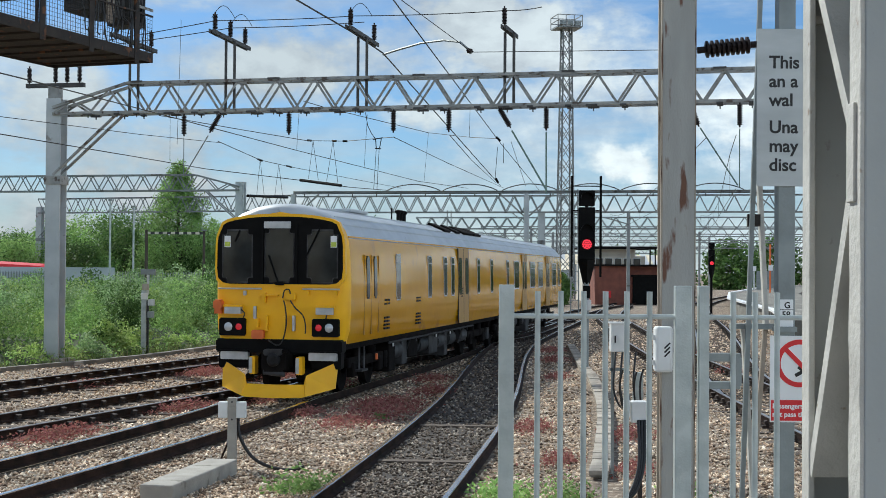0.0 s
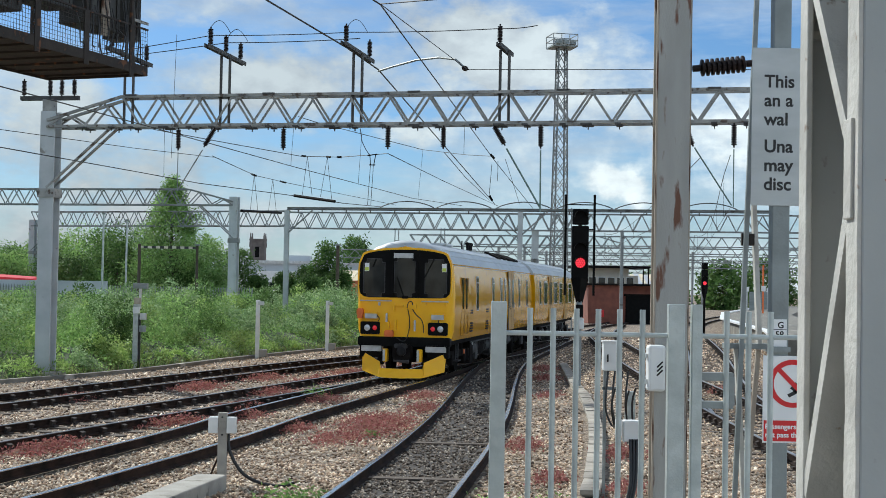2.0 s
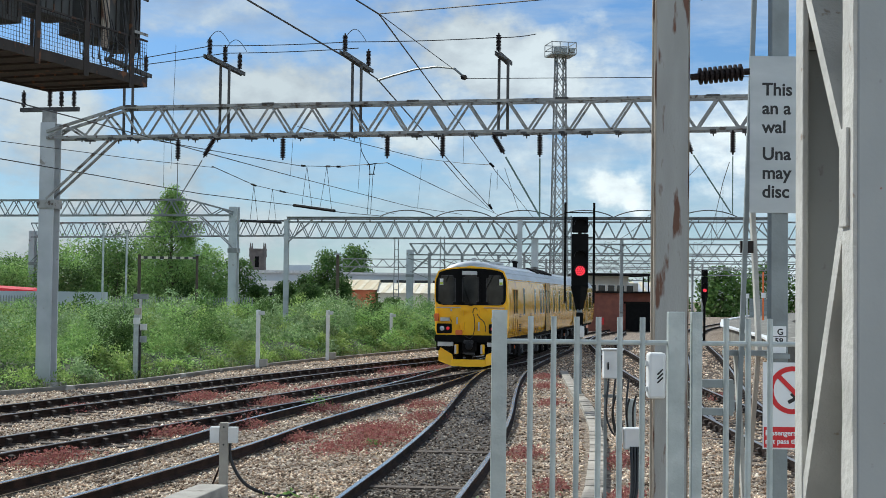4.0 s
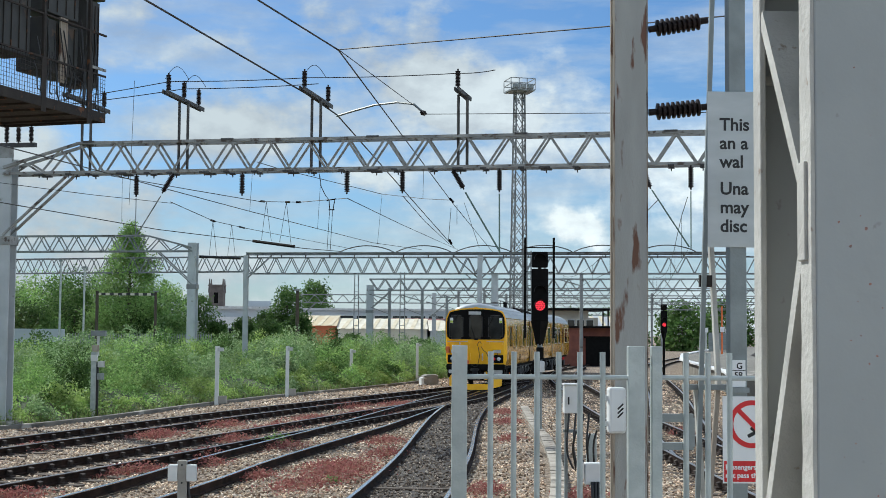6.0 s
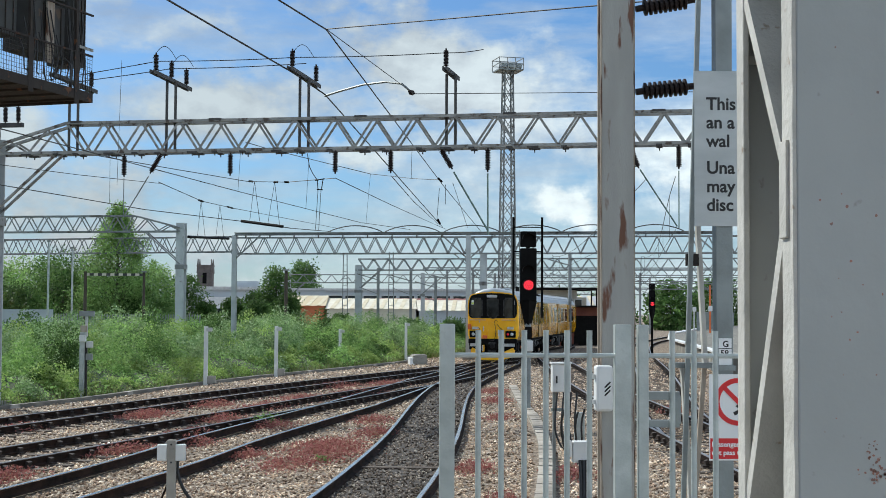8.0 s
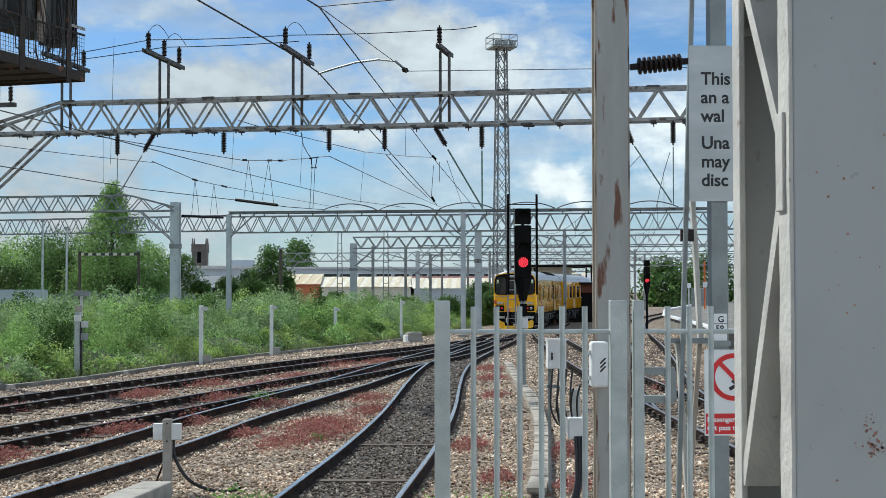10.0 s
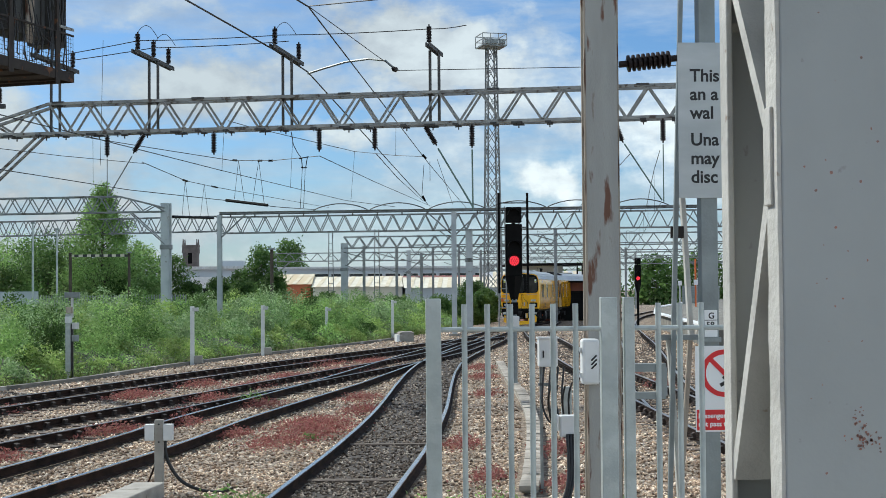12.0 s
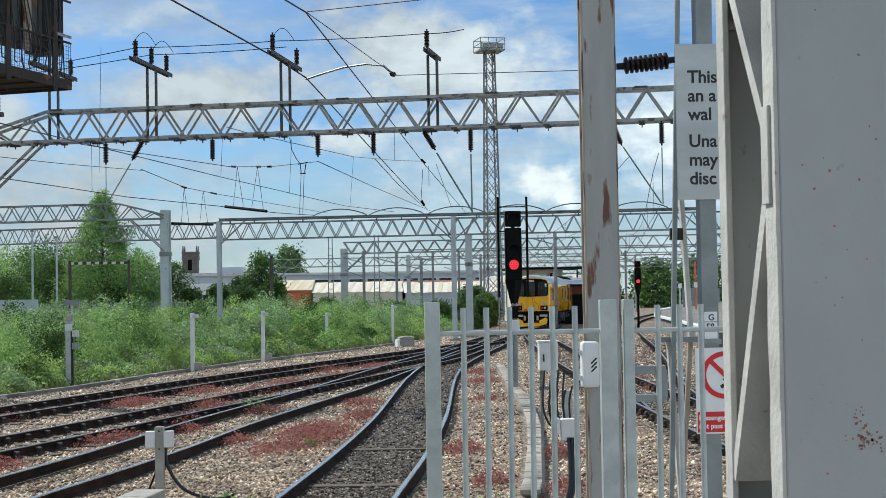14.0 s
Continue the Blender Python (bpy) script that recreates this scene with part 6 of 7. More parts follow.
def scrub():
    rng = np.random.default_rng(7)
    kinds = {"bramble": (LEAF, "dense green brambles covering the lineside bank", 0.052), "buddleia": (LEAF_GREY, "grey-green shrubs among the brambles", 0.055), "nettle": (LEAF_YELLOW, "low yellow-green nettles and herbs along the bank", 0.048), "thicket": (LEAF_DARK, "darker bushes standing above the brambles", 0.056)}
    store = {k: ([], [], []) for k in kinds}
    y = 34.0
    while y < 116:
        step = 1.5 + 0.010 * (y - 34)
        back = 0.0
        while back < 26:
            gap = 1.05 + 0.075 * back
            yy, bb = y + rng.uniform(-0.7, 0.7) * step, max(0.0, back + rng.uniform(-0.5, 0.5) * gap)
            front = min(1.0, bb / 3.0)
            x = front_line(yy) - 0.45 - bb
            mass = noise.noise(Vector((x * 0.30, yy * 0.20, 3.0)))
            tint = noise.noise(Vector((x * 0.24, yy * 0.17, 9.0)))
            h = (0.50 + 0.75 * front) * (1 + 0.85 * mass) * rng.uniform(0.62, 1.45)
            r = (0.55 + 0.35 * front + 0.3 * max(0.0, mass)) * rng.uniform(0.8, 1.25)
            kind = "nettle" if front < 0.45 and rng.random() < 0.6 or rng.random() < 0.16 else "buddleia" if tint > 0.08 else "thicket" if rng.random() < 0.25 + 0.5 * mass else "bramble"
            ground_z = -0.15 + 0.55 * min(1.0, bb / 2.5)
            far = 1.0 if yy < 60 else 0.75 if yy < 85 else 0.5
            for k in range(9):     # lobes stand highest in the middle of the bush
                a, out = rng.uniform(0, math.tau), math.sqrt((k + 0.3) / 9)
                lobe = r * rng.uniform(0.30, 0.46)
                c = (x + 0.78 * r * out * math.cos(a), yy + 0.78 * r * out * math.sin(a), ground_z + h * (1.0 - 0.72 * out * out) * rng.uniform(0.85, 1.12) - 0.4 * lobe)
                q, d = shell(c, lobe, lobe * rng.uniform(0.85, 1.3), int(far * (34 + 210 * lobe)), rng)
                store[kind][0].append(q)
                store[kind][1].append(d)
                store[kind][2].append(np.full(len(q), kinds[kind][2] * (1.0 if yy < 60 else 1.3)))
            back += gap
        y += step
    for kind, (material, label, size) in kinds.items():
        p, d, w = (np.concatenate(q) for q in store[kind])
        keep = p[:, 2] > -0.18
        v, f = leaf_quads(p[keep], w[keep], rng, d[keep])
        tagged(soup(kind, v, f, material), label, "shrubs", kind="stuff")
    # low cover between the bushes
    n = 60000
    yy = rng.uniform(35, 110, n)
    back = rng.random(n) ** 1.4 * 20
    p = np.stack([front_line(yy) - 0.1 - back, yy, -0.12 + 0.60 * np.minimum(1.0, back / 2.2) + np.abs(rng.normal(size=n)) * 0.16], 1)
    v, f = leaf_quads(p, 0.065, rng)
    tagged(soup("ground_cover", v, f, LEAF), "low green plants covering the ground between the bushes", "weeds", kind="stuff")
    # tall leafy shoots standing out of the thicket
    pts = []
    for k in range(150):
        y = rng.uniform(38, 106)
        x = front_line(y) - 0.6 - rng.random() ** 0.8 * 15
        h = rng.uniform(1.0, 1.9)
        lean = rng.normal(size=2) * 0.10
        for j in range(30):
            z = h * (0.30 + 0.70 * j / 30)
            a = rng.uniform(0, math.tau)
            w = 0.20 * (1.1 - j / 30)
            pts.append((x + lean[0] * z + w * math.cos(a), y + lean[1] * z + w * math.sin(a), z))
    v, f = leaf_quads(np.array(pts), 0.055, rng)
    tagged(soup("tall_weeds", v, f, LEAF_GREY), "tall leafy weeds standing above the brambles", "weeds", kind="stuff")


def grass():
    rng = np.random.default_rng(11)
    n = 6500
    y = rng.uniform(36, 100, n)
    x = front_line(y) + 0.15 - np.abs(rng.normal(size=n)) * 0.8
    h = rng.uniform(0.1, 0.45, n)
    a = rng.uniform(0, math.tau, n)
    w = 0.018 + 0.01 * (y > 60)
    b = np.stack([x, y, np.full(n, -0.19)], 1)
    side = np.stack([np.cos(a) * w, np.sin(a) * w, np.zeros(n)], 1)
    tip = b + np.stack([rng.normal(size=n) * 0.12, rng.normal(size=n) * 0.12, h], 1)
    v = np.stack([b - side, b + side, tip], 1).reshape(-1, 3)
    tagged(soup("long_grass", v, np.arange(3 * n).reshape(n, 3), GRASS), "long pale green grass along the edge of the tracks", "grass", kind="stuff")


def bank():
    bm = bmesh.new()
    ys = np.linspace(30, 135, 54)
    rows = []
    for y in ys:
        fx = float(front_line(y))
        row = []
        for d, z in ((-0.2, -0.25), (0.6, 0.1), (2, 0.45), (6, 0.6), (14, 0.55), (40, 0.4), (150, 0.0)):
            row.append(bm.verts.new((fx - d, y, z + 0.12 * noise.noise(Vector((fx - d, y, 0)) * 0.4))))
        rows.append(row)
    for p, q in zip(rows, rows[1:]):
        for k in range(len(p) - 1):
            bm.faces.new((p[k], p[k + 1], q[k + 1], q[k]))
    bmesh.ops.recalc_face_normals(bm, faces=bm.faces)
    tagged(smooth(part("bank", bm, SCRUB_SOIL)), "low mossy earth bank under the scrub", "bank", kind="structure")


def tree(x, y, h, r, label, shape="round", leaves=2600, size=0.17, base=0.16, material=LEAF_DARK, seed=0):
    rng = np.random.default_rng(seed)
    th = thing("tree", pose(x, y, 0.07 - 0.0048 * y), label, "tree", "lineside trees")
    bm = bmesh.new()
    rod(bm, (0, 0, 0), (0, 0, h * 0.55), 0.035 * h * 0.6, 9, 0.018 * h * 0.6)
    rod(bm, (0, 0, h * 0.55), (0.05, 0, h * 0.93), 0.018 * h * 0.6, 7, 0.01)
    part("trunk", bm, BARK, th)
    pts, face = [], []
    nl = 74 if shape == "poplar" else 44
    for k in range(nl):
        u = (k + 0.5) / nl
        z = h * (base + (1 - base) * u)
        a = k * 2.4 + rng.uniform(-0.4, 0.4)
        if shape == "poplar":
            rr = r * (0.40 + 0.75 * math.sin(math.pi * min(1, (1 - u) * 0.62 + 0.05))) * rng.uniform(0.5, 1.15)
            rr *= min(1, (1 - u) * 3.4 + 0.22)
            lobe = 0.34 * r * (1.25 - 0.70 * u) * rng.uniform(0.75, 1.25)
        else:
            rr = r * math.sqrt(max(0.03, 1 - (2 * u - 0.9) ** 2 / 1.25)) * rng.uniform(0.45, 1.05)
            lobe = 0.36 * r * rng.uniform(0.7, 1.2)
        tip = Vector((rr * math.cos(a), rr * math.sin(a), z))
        root = Vector((0, 0, max(h * 0.12, z - rr * (0.9 if shape == "poplar" else 0.5))))
        part("limb", rod(bmesh.new(), root, tip, 0.012 * h * 0.3 + 0.01, 5, 0.008), BARK, th)
        c = np.array(root.lerp(tip, 0.85))
        q, d = shell(c, lobe, lobe * (1.5 if shape == "poplar" else 0.85), leaves // nl, rng, 0.24)
        pts.append(q)
        face.append(d)
    v, f = leaf_quads(np.concatenate(pts), size * (2.4 if y > 200 and size < 0.3 else 1.0), rng, np.concatenate(face))
    soup("crown", v, f, material, th)
    return th


scrub()
grass()
bank()
tree(-18.5, 98, 9.8, 2.35, "tall narrow bright green poplar tree", "poplar", 30000, 0.095, 0.08, LEAF, 1)
for k, (x, y, h, r) in enumerate(((-28.4, 104, 6.0, 2.6), (-24.6, 108, 6.9, 2.9), (-32.5, 110, 5.2, 2.6), (-21.4, 104, 4.3, 2.0), (-36.5, 118, 5.2, 2.8), (-41, 122, 5.2, 3.0), (-23.4, 92, 3.9, 1.8), (-26.5, 101, 4.2, 2.2), (-30.5, 100, 4.5, 2.4), (-34.0, 103, 5.0, 2.6), (-19.6, 106, 5.5, 2.2), (-22.9, 101, 5.6, 2.2), (-26.8, 110, 6.6, 2.8), (-30.4, 113, 5.6, 2.6), (-17.2, 97, 3.4, 1.6), (-33, 97, 4.0, 2.2))):
    tree(x, y, h, r * 1.22, "bushy dark green tree behind the portal", "round", 9500, 0.115, 0.06, LEAF_DARK if k % 4 else LEAF, 20 + k)
for k, (x, y, h, r) in enumerate(((-16.4, 101, 6.0, 1.9), (-14.6, 103, 5.4, 1.8), (-20.8, 99, 3.8, 1.8), (-12.9, 102, 3.5, 1.1), (-15.2, 96, 3.9, 1.5), (-17.6, 100, 4.8, 1.7))):
    tree(x, y, h, r, "leafy mid-green tree on the bank", "round", 8000, 0.10, 0.06, LEAF_DARK if k % 2 else LEAF, 40 + k)
for k, (x, y, h, r) in enumerate(((-8.9, 115, 6.4, 1.5), (-10.7, 117, 4.4, 1.5), (-12.0, 112, 3.9, 1.3), (-7.7, 112, 4.2, 1.3), (-9.9, 110, 3.6, 1.4), (8.6, 113, 2.4, 1.3), (7.2, 110, 2.0, 1.2), (9.6, 119, 2.8, 1.3), (5.4, 112, 2.2, 1.4), (2.0, 114, 2.2, 1.5), (-16.6, 282, 13.1, 4.4), (9.2, 128, 3.6, 1.7), (-3.5, 112, 2.6, 1.4))):
    tree(x, y, h, r, "leafy green tree beyond the scrub", "round", 7500, 0.12, 0.04, LEAF_DARK, 60 + k)
for k, (x, y, h, r) in enumerate(((48, 235, 8, 5), (58, 245, 9, 6), (70, 240, 8, 6), (40, 250, 7, 5), (82, 250, 9, 7), (33, 260, 7, 5), (94, 262, 9, 7))):
    tree(x, y, h, r, "distant green tree beyond the platform", "round", 3500, 0.40, 0.05, LEAF_DARK, 80 + k)


def weeds():
    rng = np.random.default_rng(5)
    spots = [(-6.21, 37.28, 0.9), (-5.06, 27.95, 0.6), (-2.6, 33.7, 0.7), (-4.12, 35.68, 0.8), (-1.07, 28.78, 1.0), (-1.66, 25.26, 0.8), (-0.98, 26.94, 0.9), (-1.76, 51.95, 1.2), (-2.54, 44.3, 1.2), (-4.26, 31.44, 0.7), (-6.19, 23.39, 0.6), (-8.3, 32.8, 0.6), (-6.4, 22.54, 0.6), (-5.27, 27.31, 0.6), (-6.32, 36.84, 0.7), (-1.27, 28.14, 0.8), (-0.19, 31.89, 0.7), (-0.29, 35.5, 0.7), (-3.42, 40.38, 1.0), (-5.03, 41.25, 0.9), (-0.94, 47.73, 1.2), (0.18, 53.62, 1.3), (-3.89, 29.15, 0.6), (-2.54, 26.75, 0.4), (8, 39.06, 0.6), (8.18, 45.16, 0.8), (1.68, 20.27, 0.4), (2.67, 19.41, 0.4), (1.57, 24.52, 0.5), (3.14, 23.58, 0.6), (2.59, 15.96, 0.5), (3.4, 43.43, 0.7), (3.74, 48.58, 0.8), (2.97, 36.39, 0.5)]
    vs, n = [], 0
    for x, y, r in spots:
        m = int(1050 * r)
        q = rng.normal(size=(m, 2)) * np.array([r * 0.36, r * 0.75])
        d = np.hypot(q[:, 0] / r, q[:, 1] / (2 * r))
        h = np.clip(0.22 * (1 - 0.6 * d), 0.04, 1) * rng.uniform(0.4, 1.2, m)
        b = np.stack([x + q[:, 0] + 0.2 * q[:, 1], y + q[:, 1], np.full(m, -0.19)], 1)
        vs.append(np.concatenate([b, h[:, None]], 1))
    a = np.concatenate(vs)
    # small leaves up each stalk
    c = a[:, :3] + np.stack([np.zeros(len(a)), np.zeros(len(a)), a[:, 3] * rng.uniform(0.2, 1, len(a))], 1)
    v, f = leaf_quads(c, 0.032, rng)
    tagged(soup("red_weeds", v, f, RED_WEED), "low reddish weeds growing in the ballast", "weeds", kind="stuff")
    # green tufts here and there
    spots = [(-1.9, 17.4, 0.3), (-1.6, 17.6, 0.3), (0.6, 17.2, 0.25), (-2.9, 34.5, 0.3), (-2.75, 35.4, 0.2), (1.5, 16.8, 0.35), (0.9, 17.0, 0.3), (-1.15, 26.0, 0.12), (2.9, 16.2, 0.3)]
    pts = []
    for x, y, r in spots:
        m = int(1200 * r)
        q = rng.normal(size=(m, 3)) * np.array([r * 0.5, r * 0.6, r * 0.35])
        pts.append(np.array([x, y, -0.17]) + np.abs(q) * np.array([0, 0, 1]) + q * np.array([1, 1, 0]))
    v, f = leaf_quads(np.concatenate(pts), 0.032, rng)
    tagged(soup("green_tufts", v, f, LEAF), "small green weeds growing beside the rails", "weeds", kind="stuff")


weeds()
edge_y = np.arange(36, 84, 1.5)
edging = part("edging", sweep(bmesh.new(), [(-0.1, -0.25), (0.1, -0.25), (0.1, -0.07), (-0.1, -0.07)], [(float(front_line(q)) + 0.35, float(q), 0) for q in edge_y]), EDGE_STONE)
tagged(edging, "weathered concrete edging between ballast and scrub", "edging", kind="structure")


def stones():
    """Loose ballast over the ground near the tracks."""
    rng = np.random.default_rng(2)
    n = 150000
    y = 14 + 76 * rng.random(n) ** 2.4
    x = (rng.random(n) * 0.74 - 0.40) * y
    lines = [along(t, 0.5)[0] for t in (TRACK_A, TRACK_B, TRACK_C, TRACK_D, TRACK_E, TRACK_F)]
    keep = x > front_line(y) - 0.3
    for k, l in enumerate(lines):
        d = np.abs(x - np.interp(y, l[:, 1], l[:, 0], left=99, right=99))
        keep &= np.abs(d - 0.7525) > 0.09
    d = np.abs(x - np.interp(y, tp[:, 1], tp[:, 0]))
    keep &= (d > 0.23) | (y > 50)
    x, y = x[keep], y[keep]
    n = len(x)
    oct_v = np.array([(1, 0, 0), (-1, 0, 0), (0, 1, 0), (0, -1, 0), (0, 0, 1), (0, 0, -1)], float)
    oct_f = np.array([(0, 2, 4), (2, 1, 4), (1, 3, 4), (3, 0, 4), (2, 0, 5), (1, 2, 5), (3, 1, 5), (0, 3, 5)])
    s = rng.uniform(0.014, 0.034, n) * (1 + 0.016 * (y - 14))
    jit = oct_v[None] * rng.uniform(0.6, 1.3, (n, 6, 1)) + rng.normal(size=(n, 6, 3)) * 0.15
    ang = rng.uniform(0, math.tau, n)
    ca, sa = np.cos(ang)[:, None], np.sin(ang)[:, None]
    jx, jy = jit[:, :, 0] * ca - jit[:, :, 1] * sa, jit[:, :, 0] * sa + jit[:, :, 1] * ca
    inside = np.interp(y, lines[0][:, 1], lines[0][:, 0])
    s = np.where(np.abs(x - inside) < 0.75, s * 0.92, s)
    z = np.where(np.abs(x - inside) < 0.7, -0.15, -0.19)
    v = np.stack([jx * s[:, None] + x[:, None], jy * s[:, None] + y[:, None], jit[:, :, 2] * s[:, None] * 0.75 + z[:, None] + 0.008], 2).reshape(-1, 3)
    f = (oct_f[None] + 6 * np.arange(n)[:, None, None]).reshape(-1, 3)
    bed_stone = np.repeat(np.abs(x - inside) < 0.75, 8)
    dark = soup("oily_stones", v, f[bed_stone], STONE_DARK)
    tagged(dark, "dark oily ballast stones between the curving rails", "ballast", kind="stuff")
    f = f[~bed_stone]
    tagged(soup("ballast_stones", v, f, STONE), "loose brown and grey ballast stones between the rails", "ballast", kind="stuff")


stones()


# ---- buildings and distance ----
def window_row(th, name, xs, y, z, w, h, wall_y=-1):
    for x in xs:
        wn = part(name, box(bmesh.new(), x, y, z, w, 0.10, h), PALE_METAL, th)
        part("pane", box(bmesh.new(), x, y - 0.06, z, w * 0.86, 0.03, h * 0.82), GLASS, wn)


def relay_building():
    th = thing("relay_building", pose(13, 120, -0.71), "red brick flat-roofed building with a dark doorway", "building", "station buildings")
    bm = bmesh.new()
    box(bm, 1.45, 3, 1.9, 2.9, 6, 3.8)
    box(bm, 4.4, 3.4, 1.9, 3.0, 5.2, 3.8)
    part("wall", bm, BRICK, th)
    part("roof", box(bmesh.new(), 3.0, 3, 3.88, 6.4, 6.6, 0.16), GRIME, th)
    # no opening is cut: a black sheet paints the dark inside
    d = part("doorway", box(bmesh.new(), 4.4, 0.78, 1.5, 2.2, 0.06, 2.9), BLACK, th, "doorway drawn as a black sheet for its dark inside")
    part("door_lintel", box(bmesh.new(), 4.4, 0.72, 3.0, 2.5, 0.12, 0.18), GRIME, d)
    part("junction_board", box(bmesh.new(), 1.1, -0.05, 1.4, 0.5, 0.1, 0.6), RED, th)


def signal_box():
    th = thing("signal_box", pose(13.4, 135, -0.78), "white rendered building with window band and flat dark roof", "building", "station buildings")
    part("wall", box(bmesh.new(), 3.0, 3, 2.45, 6.0, 6, 4.9), mat_render, th)
    part("roof", box(bmesh.new(), 3.4, 2.6, 5.7, 7.2, 7.4, 0.22), GRIME, th, "overhanging flat dark roof")
    part("window_band", box(bmesh.new(), 2.6, 3, 5.25, 5.0, 5.6, 0.7), mat_render, th)
    window_row(th, "window", (0.7, 1.6, 2.5, 3.4, 4.3, 5.2), -0.02, 4.35, 0.75, 0.8)
    for x in (6.4, 6.9):
        part("roof_post", box(bmesh.new(), x, -0.6, 2.8, 0.12, 0.12, 5.6), GRIME, th)


mat_render = mat("pale_render", (0.55, 0.52, 0.45), (0.46, 0.43, 0.37), 0.85, 0, 0.6, spots=(0.33, 0.31, 0.27), spot_at=0.66)
relay_building()
signal_box()


def office():
    th = thing("office_building", pose(-31.3, 230, -1.04), "grey clad office block with white end and window bands", "building", "distant buildings")
    part("wall", box(bmesh.new(), 6.6, 8, 3.6, 13.2, 16, 7.2), CLADDING, th)
    part("white_bay", box(bmesh.new(), 5.2, -0.3, 3.0, 6.2, 0.8, 6.0), WHITE, th)
    part("roof", box(bmesh.new(), 6.6, 8, 7.45, 14.4, 17, 0.5), PALE_METAL, th)
    window_row(th, "window", (3.0, 4.6, 6.2, 7.6), -0.75, 3.6, 1.1, 1.3)
    window_row(th, "window", (9.6, 11.2, 12.4), -0.03, 5.6, 1.0, 1.2)
    part("roof_plant", box(bmesh.new(), 8, 8, 8.2, 4, 4, 1.1), CLADDING, th)


def long_shed():
    th = thing("long_building", pose(-25, 262, -1.19), "long low grey clad building with ribbon windows", "building", "distant buildings")
    part("wall", box(bmesh.new(), 24, 10, 3.9, 48, 20, 7.8), CLADDING, th)
    part("roof", box(bmesh.new(), 24, 10, 8.0, 49, 21, 0.4), PALE_METAL, th)
    for z in (4.6, 6.5):
        for k in range(14):
            w = part("window", box(bmesh.new(), 2.2 + k * 3.35, -0.05, z, 3.0, 0.12, 0.9), PALE_METAL, th)
            part("pane", box(bmesh.new(), 2.2 + k * 3.35, -0.12, z, 2.7, 0.05, 0.7), GLASS, w)


def shed(x, y, w, material, roof_m, h, label, n):
    th = thing("warehouse", pose(x, y, 0.07 - 0.0048 * y), label, "warehouse", "distant sheds")
    part("wall", box(bmesh.new(), w / 2, 10, h / 2, w, 20, h), material, th)
    bm = bmesh.new()     # a low ridged roof with its slope to the tracks
    v = [bm.verts.new(p) for p in ((-0.2, -0.3, h), (w + 0.2, -0.3, h), (w + 0.2, 10, h + 1.5), (-0.2, 10, h + 1.5), (-0.2, 20.3, h), (w + 0.2, 20.3, h))]
    for q in ((0, 1, 2, 3), (3, 2, 5, 4), (0, 3, 4), (1, 5, 2), (0, 4, 5, 1)):
        bm.faces.new([v[j] for j in q])
    bmesh.ops.recalc_face_normals(bm, faces=bm.faces)
    part("roof", bm, roof_m, th)
    m = max(3, int(w / 1.3))
    for k in range(m):
        x = (k + 0.5) * w / m
        part("roof_light", bar(bmesh.new(), (x, -0.2, h + 0.04), (x + 0.8, 9.8, h + 1.5), 0.55, 0.05), roof_m if roof_m is mat_red_roof else mat_old_sheet, th)
    for k in range(n * 3):
        part("cladding_post", box(bmesh.new(), (k + 0.5) * w / (n * 3), -0.08, h / 2, 0.12, 0.16, h), material, th)
    return th


mat_orange_wall = mat("orange_brick_wall", (0.62, 0.19, 0.085), (0.52, 0.16, 0.08), 0.9, 0, 0.6)
mat_old_sheet = mat("yellowed_roof_sheet", (0.52, 0.45, 0.30), (0.62, 0.56, 0.42), 0.75, 0, 0.5)
mat_tan_roof = mat("tan_sheet_roof", (0.50, 0.40, 0.24), (0.56, 0.50, 0.36), 0.8, 0, 0.4, stretch=(1, 0.1, 1))
mat_red_roof = mat("maroon_sheet_roof", (0.22, 0.07, 0.06), (0.17, 0.06, 0.05), 0.8, 0, 0.4)
office()
long_shed()
shed(-14.3, 192, 6.0, mat_orange_wall, mat_tan_roof, 4.3, "orange brick warehouse with tan ridged roof", 3)
shed(-7.9, 191, 12.0, PALE_ROOF, PALE_ROOF, 3.9, "cream clad warehouse with ridged roof", 2)
shed(4.6, 190, 13.0, CLADDING, PALE_ROOF, 3.7, "pale grey shed with cream sheet roof", 2)
shed(-1.0, 214, 22.0, CLADDING, mat_red_roof, 4.3, "low shed with a thin line of maroon roof", 3)
shed(17.0, 200, 16.0, CLADDING, PALE_METAL, 4.6, "grey clad shed behind the portals", 3)


def church():
    th = thing("church_tower", pose(-56, 420, -1.96), "dark stone church tower with corner pinnacles", "church")
    part("tower", box(bmesh.new(), 2.3, 2.3, 9, 4.4, 4.4, 18), OLD_STONE, th)
    for x in (0.3, 4.3):
        for y in (0.3, 4.3):
            part("pinnacle", rod(bmesh.new(), (x, y, 16), (x, y, 20.2), 0.5, 6, 0.15), OLD_STONE, th)
    # black sheet on the solid tower paints the darkness within the opening
    part("belfry_opening", box(bmesh.new(), 2.3, 0.07, 14.5, 1.2, 0.1, 3.2), BLACK, th)
    part("parapet", box(bmesh.new(), 2.3, 2.3, 18.2, 4.8, 4.8, 0.5), OLD_STONE, th)


church()


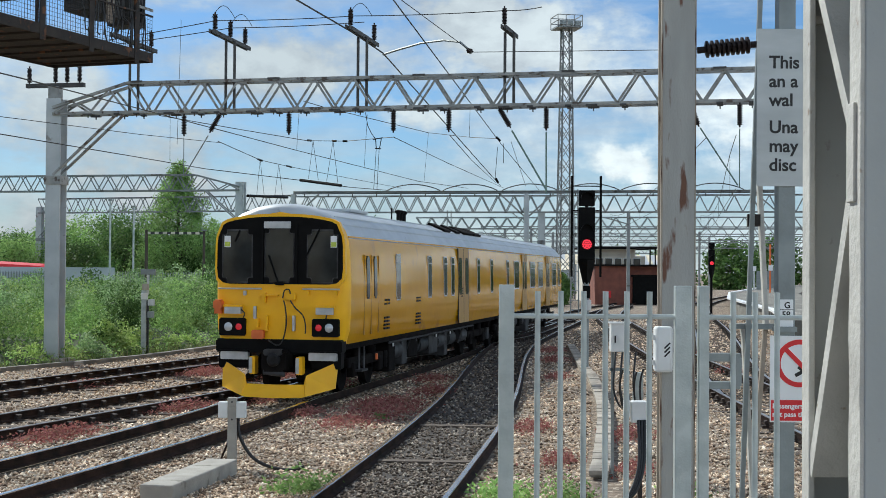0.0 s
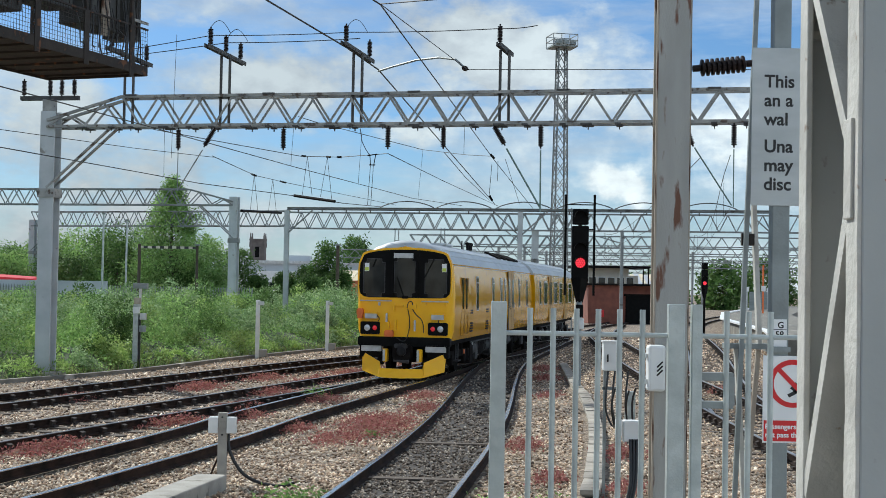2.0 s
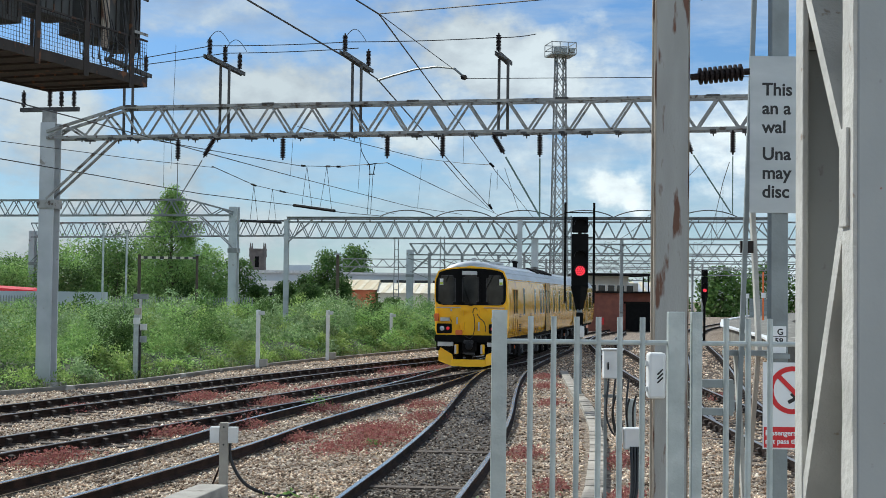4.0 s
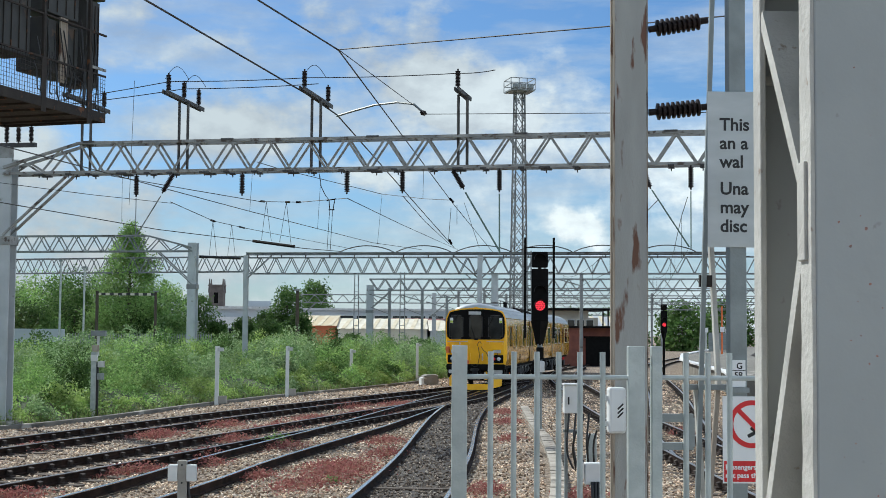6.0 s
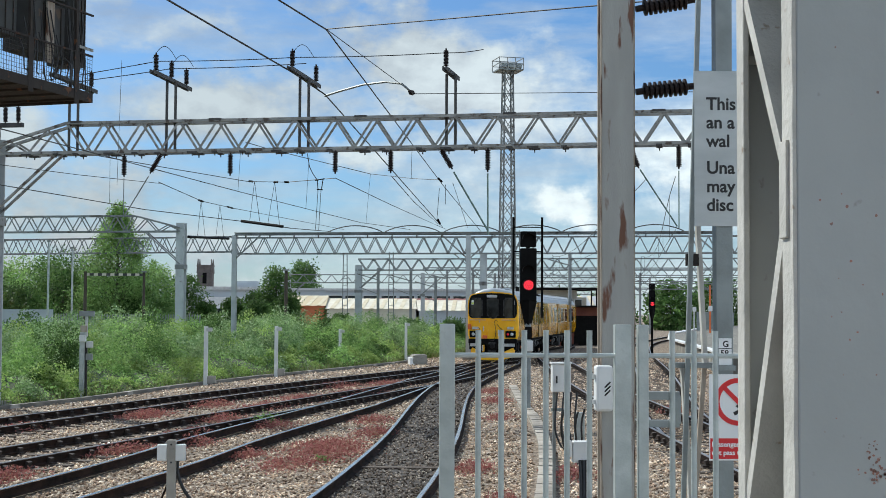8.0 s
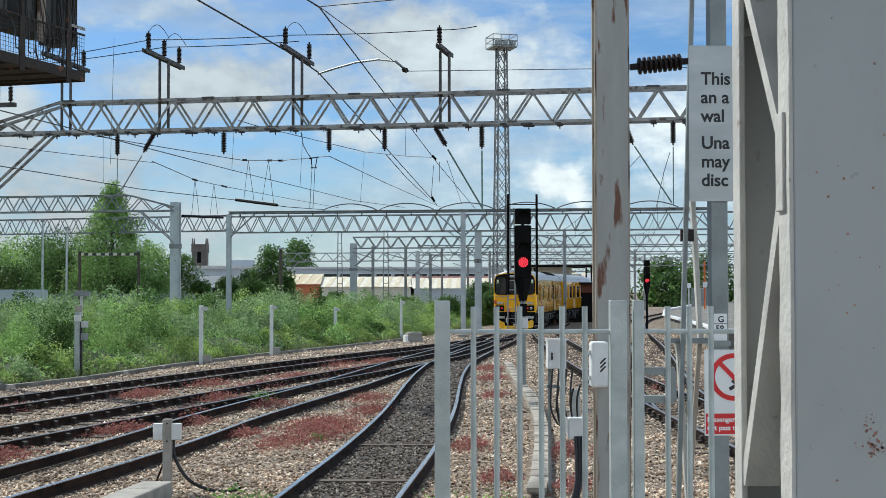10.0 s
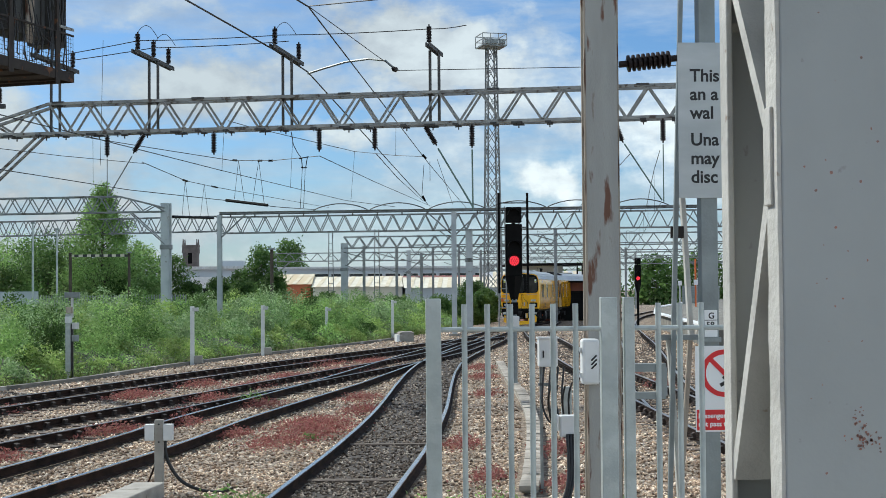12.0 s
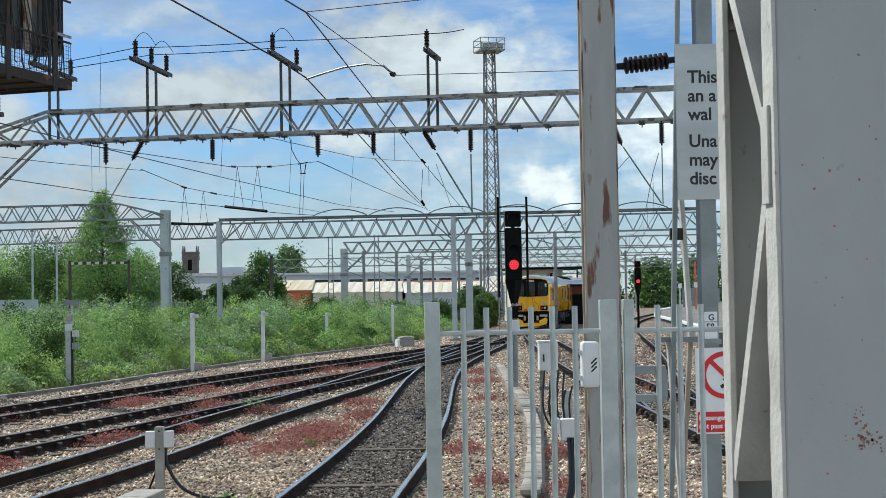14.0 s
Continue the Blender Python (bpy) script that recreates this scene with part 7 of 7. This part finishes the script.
def parked_train():
    th = thing("parked_carriage", pose(-42.6, 88, -0.95), "red and white parked train carriages behind the fence", "train")
    sec = [(-1.35, 1.1), (1.35, 1.1), (1.38, 2.4), (1.25, 3.3), (0.8, 3.8), (0, 3.95), (-0.8, 3.8), (-1.25, 3.3), (-1.38, 2.4)]
    part("coach_body", sweep(bmesh.new(), sec, [(0, 0, 0), (15.0, 0, 0), (16.8, 0, -0.05), (17.8, 0, -0.6)]), RED, th, "red coach body")
    part("white_stripe", bar(bmesh.new(), (4, -1.42, 3.25), (16.2, -1.42, 2.85), 0.04, 0.35, up=(0, 1, 0)), WHITE, th)
    part("window_band", box(bmesh.new(), 7.0, -1.40, 2.2, 13, 0.04, 0.6), GLASS, th)
    part("coach_underframe", box(bmesh.new(), 8, 0, 0.55, 15, 2.2, 0.9), GRIME, th)


parked_train()


def palisade(x0, y0, x1, y1, h, label):
    th = thing("palisade_fence", Matrix(), label, "fence", "palisade fences")
    a, b = Vector((x0, y0, 0.0)), Vector((x1, y1, 0.0))
    n = int((b - a).length / 0.16)
    pale = bpy.data.meshes.new("pale")
    bm = bmesh.new()
    box(bm, 0, 0, h / 2, 0.07, 0.02, h)
    rod(bm, (0, 0, h), (0, 0, h + 0.12), 0.045, 4, 0.01)
    bm.to_mesh(pale)
    bm.free()
    pale.materials.append(GALV_DARK)
    for k in range(n + 1):
        link("pale", pale, None, th).location = a.lerp(b, k / n)
    for z in (0.4, h - 0.35):
        part("fence_rail", bar(bmesh.new(), a + Vector((0, 0.04, z)), b + Vector((0, 0.04, z)), 0.05), GALV_DARK, th)


palisade(-34, 83.5, -11.5, 88, 2.3, "dark steel palisade fence behind the scrub")
palisade(33.5, 150, 51.5, 206, 2.7, "grey palisade fence along the far platform")
wall_far = tagged(part("panel_wall", box(bmesh.new(), -29, 85.6, 1.3, 18, 0.25, 2.7), CLADDING), "grey corrugated panel wall behind the fence", "wall", kind="structure")
rock = thing("builders_bag", pose(1.72, 75.2, -0.19, 0, 0, 8), "bulging white builders bag of rubble beside the track", "bag")
for name, x, z, w, h, m in (("bag", 0.1, 0.24, 0.72, 0.46, CONCRETE), ("rubble", 0.12, 0.46, 0.56, 0.14, CONCRETE), ("bag_flap", -0.30, 0.18, 0.26, 0.34, SIGN_WHITE)):
    bm = box(bmesh.new(), 0, 0, 0, w, 0.85, h)
    bmesh.ops.subdivide_edges(bm, edges=bm.edges, cuts=4, use_grid_fill=True)
    for v in bm.verts:
        v.co *= 1.12 - 0.16 * v.co.length_squared + 0.16 * noise.noise(v.co * 3.5 + Vector((x * 9, 0, 0)))
    smooth(part(name, bm, m, rock)).location = (x, 0, z)


def far_platform():
    th = thing("far_platform", Matrix(), "distant station platform with white edge and brick face", "platform", kind="structure")
    pts = [(13.9, 58, 0), (15.5, 66, 0), (19.7, 97, 0), (25.7, 126, 0), (36.4, 164, 0), (51, 216, 0)]
    part("platform_face", sweep(bmesh.new(), [(0.1, -0.3), (6.0, -0.3), (6.0, 0.78), (0.1, 0.78)], pts), EDGE_STONE, th)
    part("platform_edge", sweep(bmesh.new(), [(-0.1, 0.784), (0.32, 0.784), (0.32, 0.88), (-0.1, 0.88)], pts), SIGN_WHITE, th, "white coping edge")


far_platform()
for k, (x, y, m) in enumerate(((30.5, 131, ORANGE), (33.2, 150, PALE_METAL), (39, 165, PALE_METAL))):
    th = thing("platform_post", pose(x, y, 0.78), "orange banded post on the far platform" if m is ORANGE else "pale signpost on the far platform", "post", "far platform posts")
    part("post", rod(bmesh.new(), (0, 0, 0), (0, 0, 4.5 if m is ORANGE else 2.2), 0.08, 10), m, th)
    part("post_sign", box(bmesh.new(), 0, -0.15, 2.3, 0.4, 0.05, 0.5), SIGN_WHITE, th)


def steel_ladder(x, y):
    th = thing("lattice_mast", pose(x, y, -0.2), "pale lattice steel mast beside the signal", "mast", "lattice masts")
    for s in (-1, 1):
        part("mast_leg", bar(bmesh.new(), (s * 0.26, 0, 0), (s * 0.16, 0, 8), 0.08), STEEL_FAR, th)
    for k in range(12):
        z = 0.4 + k * 0.6
        w = 0.26 - 0.1 * z / 8
        part("mast_rung", bar(bmesh.new(), (-w, 0, z), (w, 0, z), 0.05), STEEL_FAR, th)
    return th


steel_ladder(8.3, 88.5)
steel_ladder(-3.6, 126)
steel_ladder(0.5, 121)
for k, (x, y, h) in enumerate(((-0.6, 118, 7), (2.2, 121, 7), (4.4, 123, 6.5), (6.6, 150, 8), (9.5, 152, 8), (12.5, 160, 8), (14.5, 110, 8), (20.5, 118, 8), (23, 140, 8), (26.5, 150, 8.5), (31, 170, 8.5), (36, 190, 8.5))):
    th = thing("line_mast", pose(x, y, -0.13 - 0.0048 * y), "slim grey overhead line mast in the distance", "mast", "distant masts")
    part("mast_pole", box(bmesh.new(), 0, 0, h / 2, 0.24, 0.24, h), STEEL_FAR, th)
    part("mast_arm", bar(bmesh.new(), (0, 0, h - 1.0), (-1.8, 0, h - 0.5), 0.08), STEEL_FAR, th)
    part("mast_arm", bar(bmesh.new(), (0, 0, h - 2.2), (-1.6, 0, h - 1.6), 0.06), STEEL_FAR, th)


# unseen station wall added behind the camera; its cream colour bounces light forward
station = thing("unseen_bounce_building", pose(0, -22, -0.2), "unseen cream wall with windows, added behind the camera to bounce light", "building", "", "structure")
part("station_wall", box(bmesh.new(), -5, 0, 3.0, 110, 1.0, 6), PALE_ROOF, station)
for k in range(16):
    w = part("station_window", box(bmesh.new(), -52 + k * 6.2, 0.5, 3.4, 2.2, 0.12, 2.6), PALE_METAL, station)
    part("pane", box(bmesh.new(), -52 + k * 6.2, 0.58, 3.4, 1.9, 0.06, 2.2), GLASS, w)

motions()
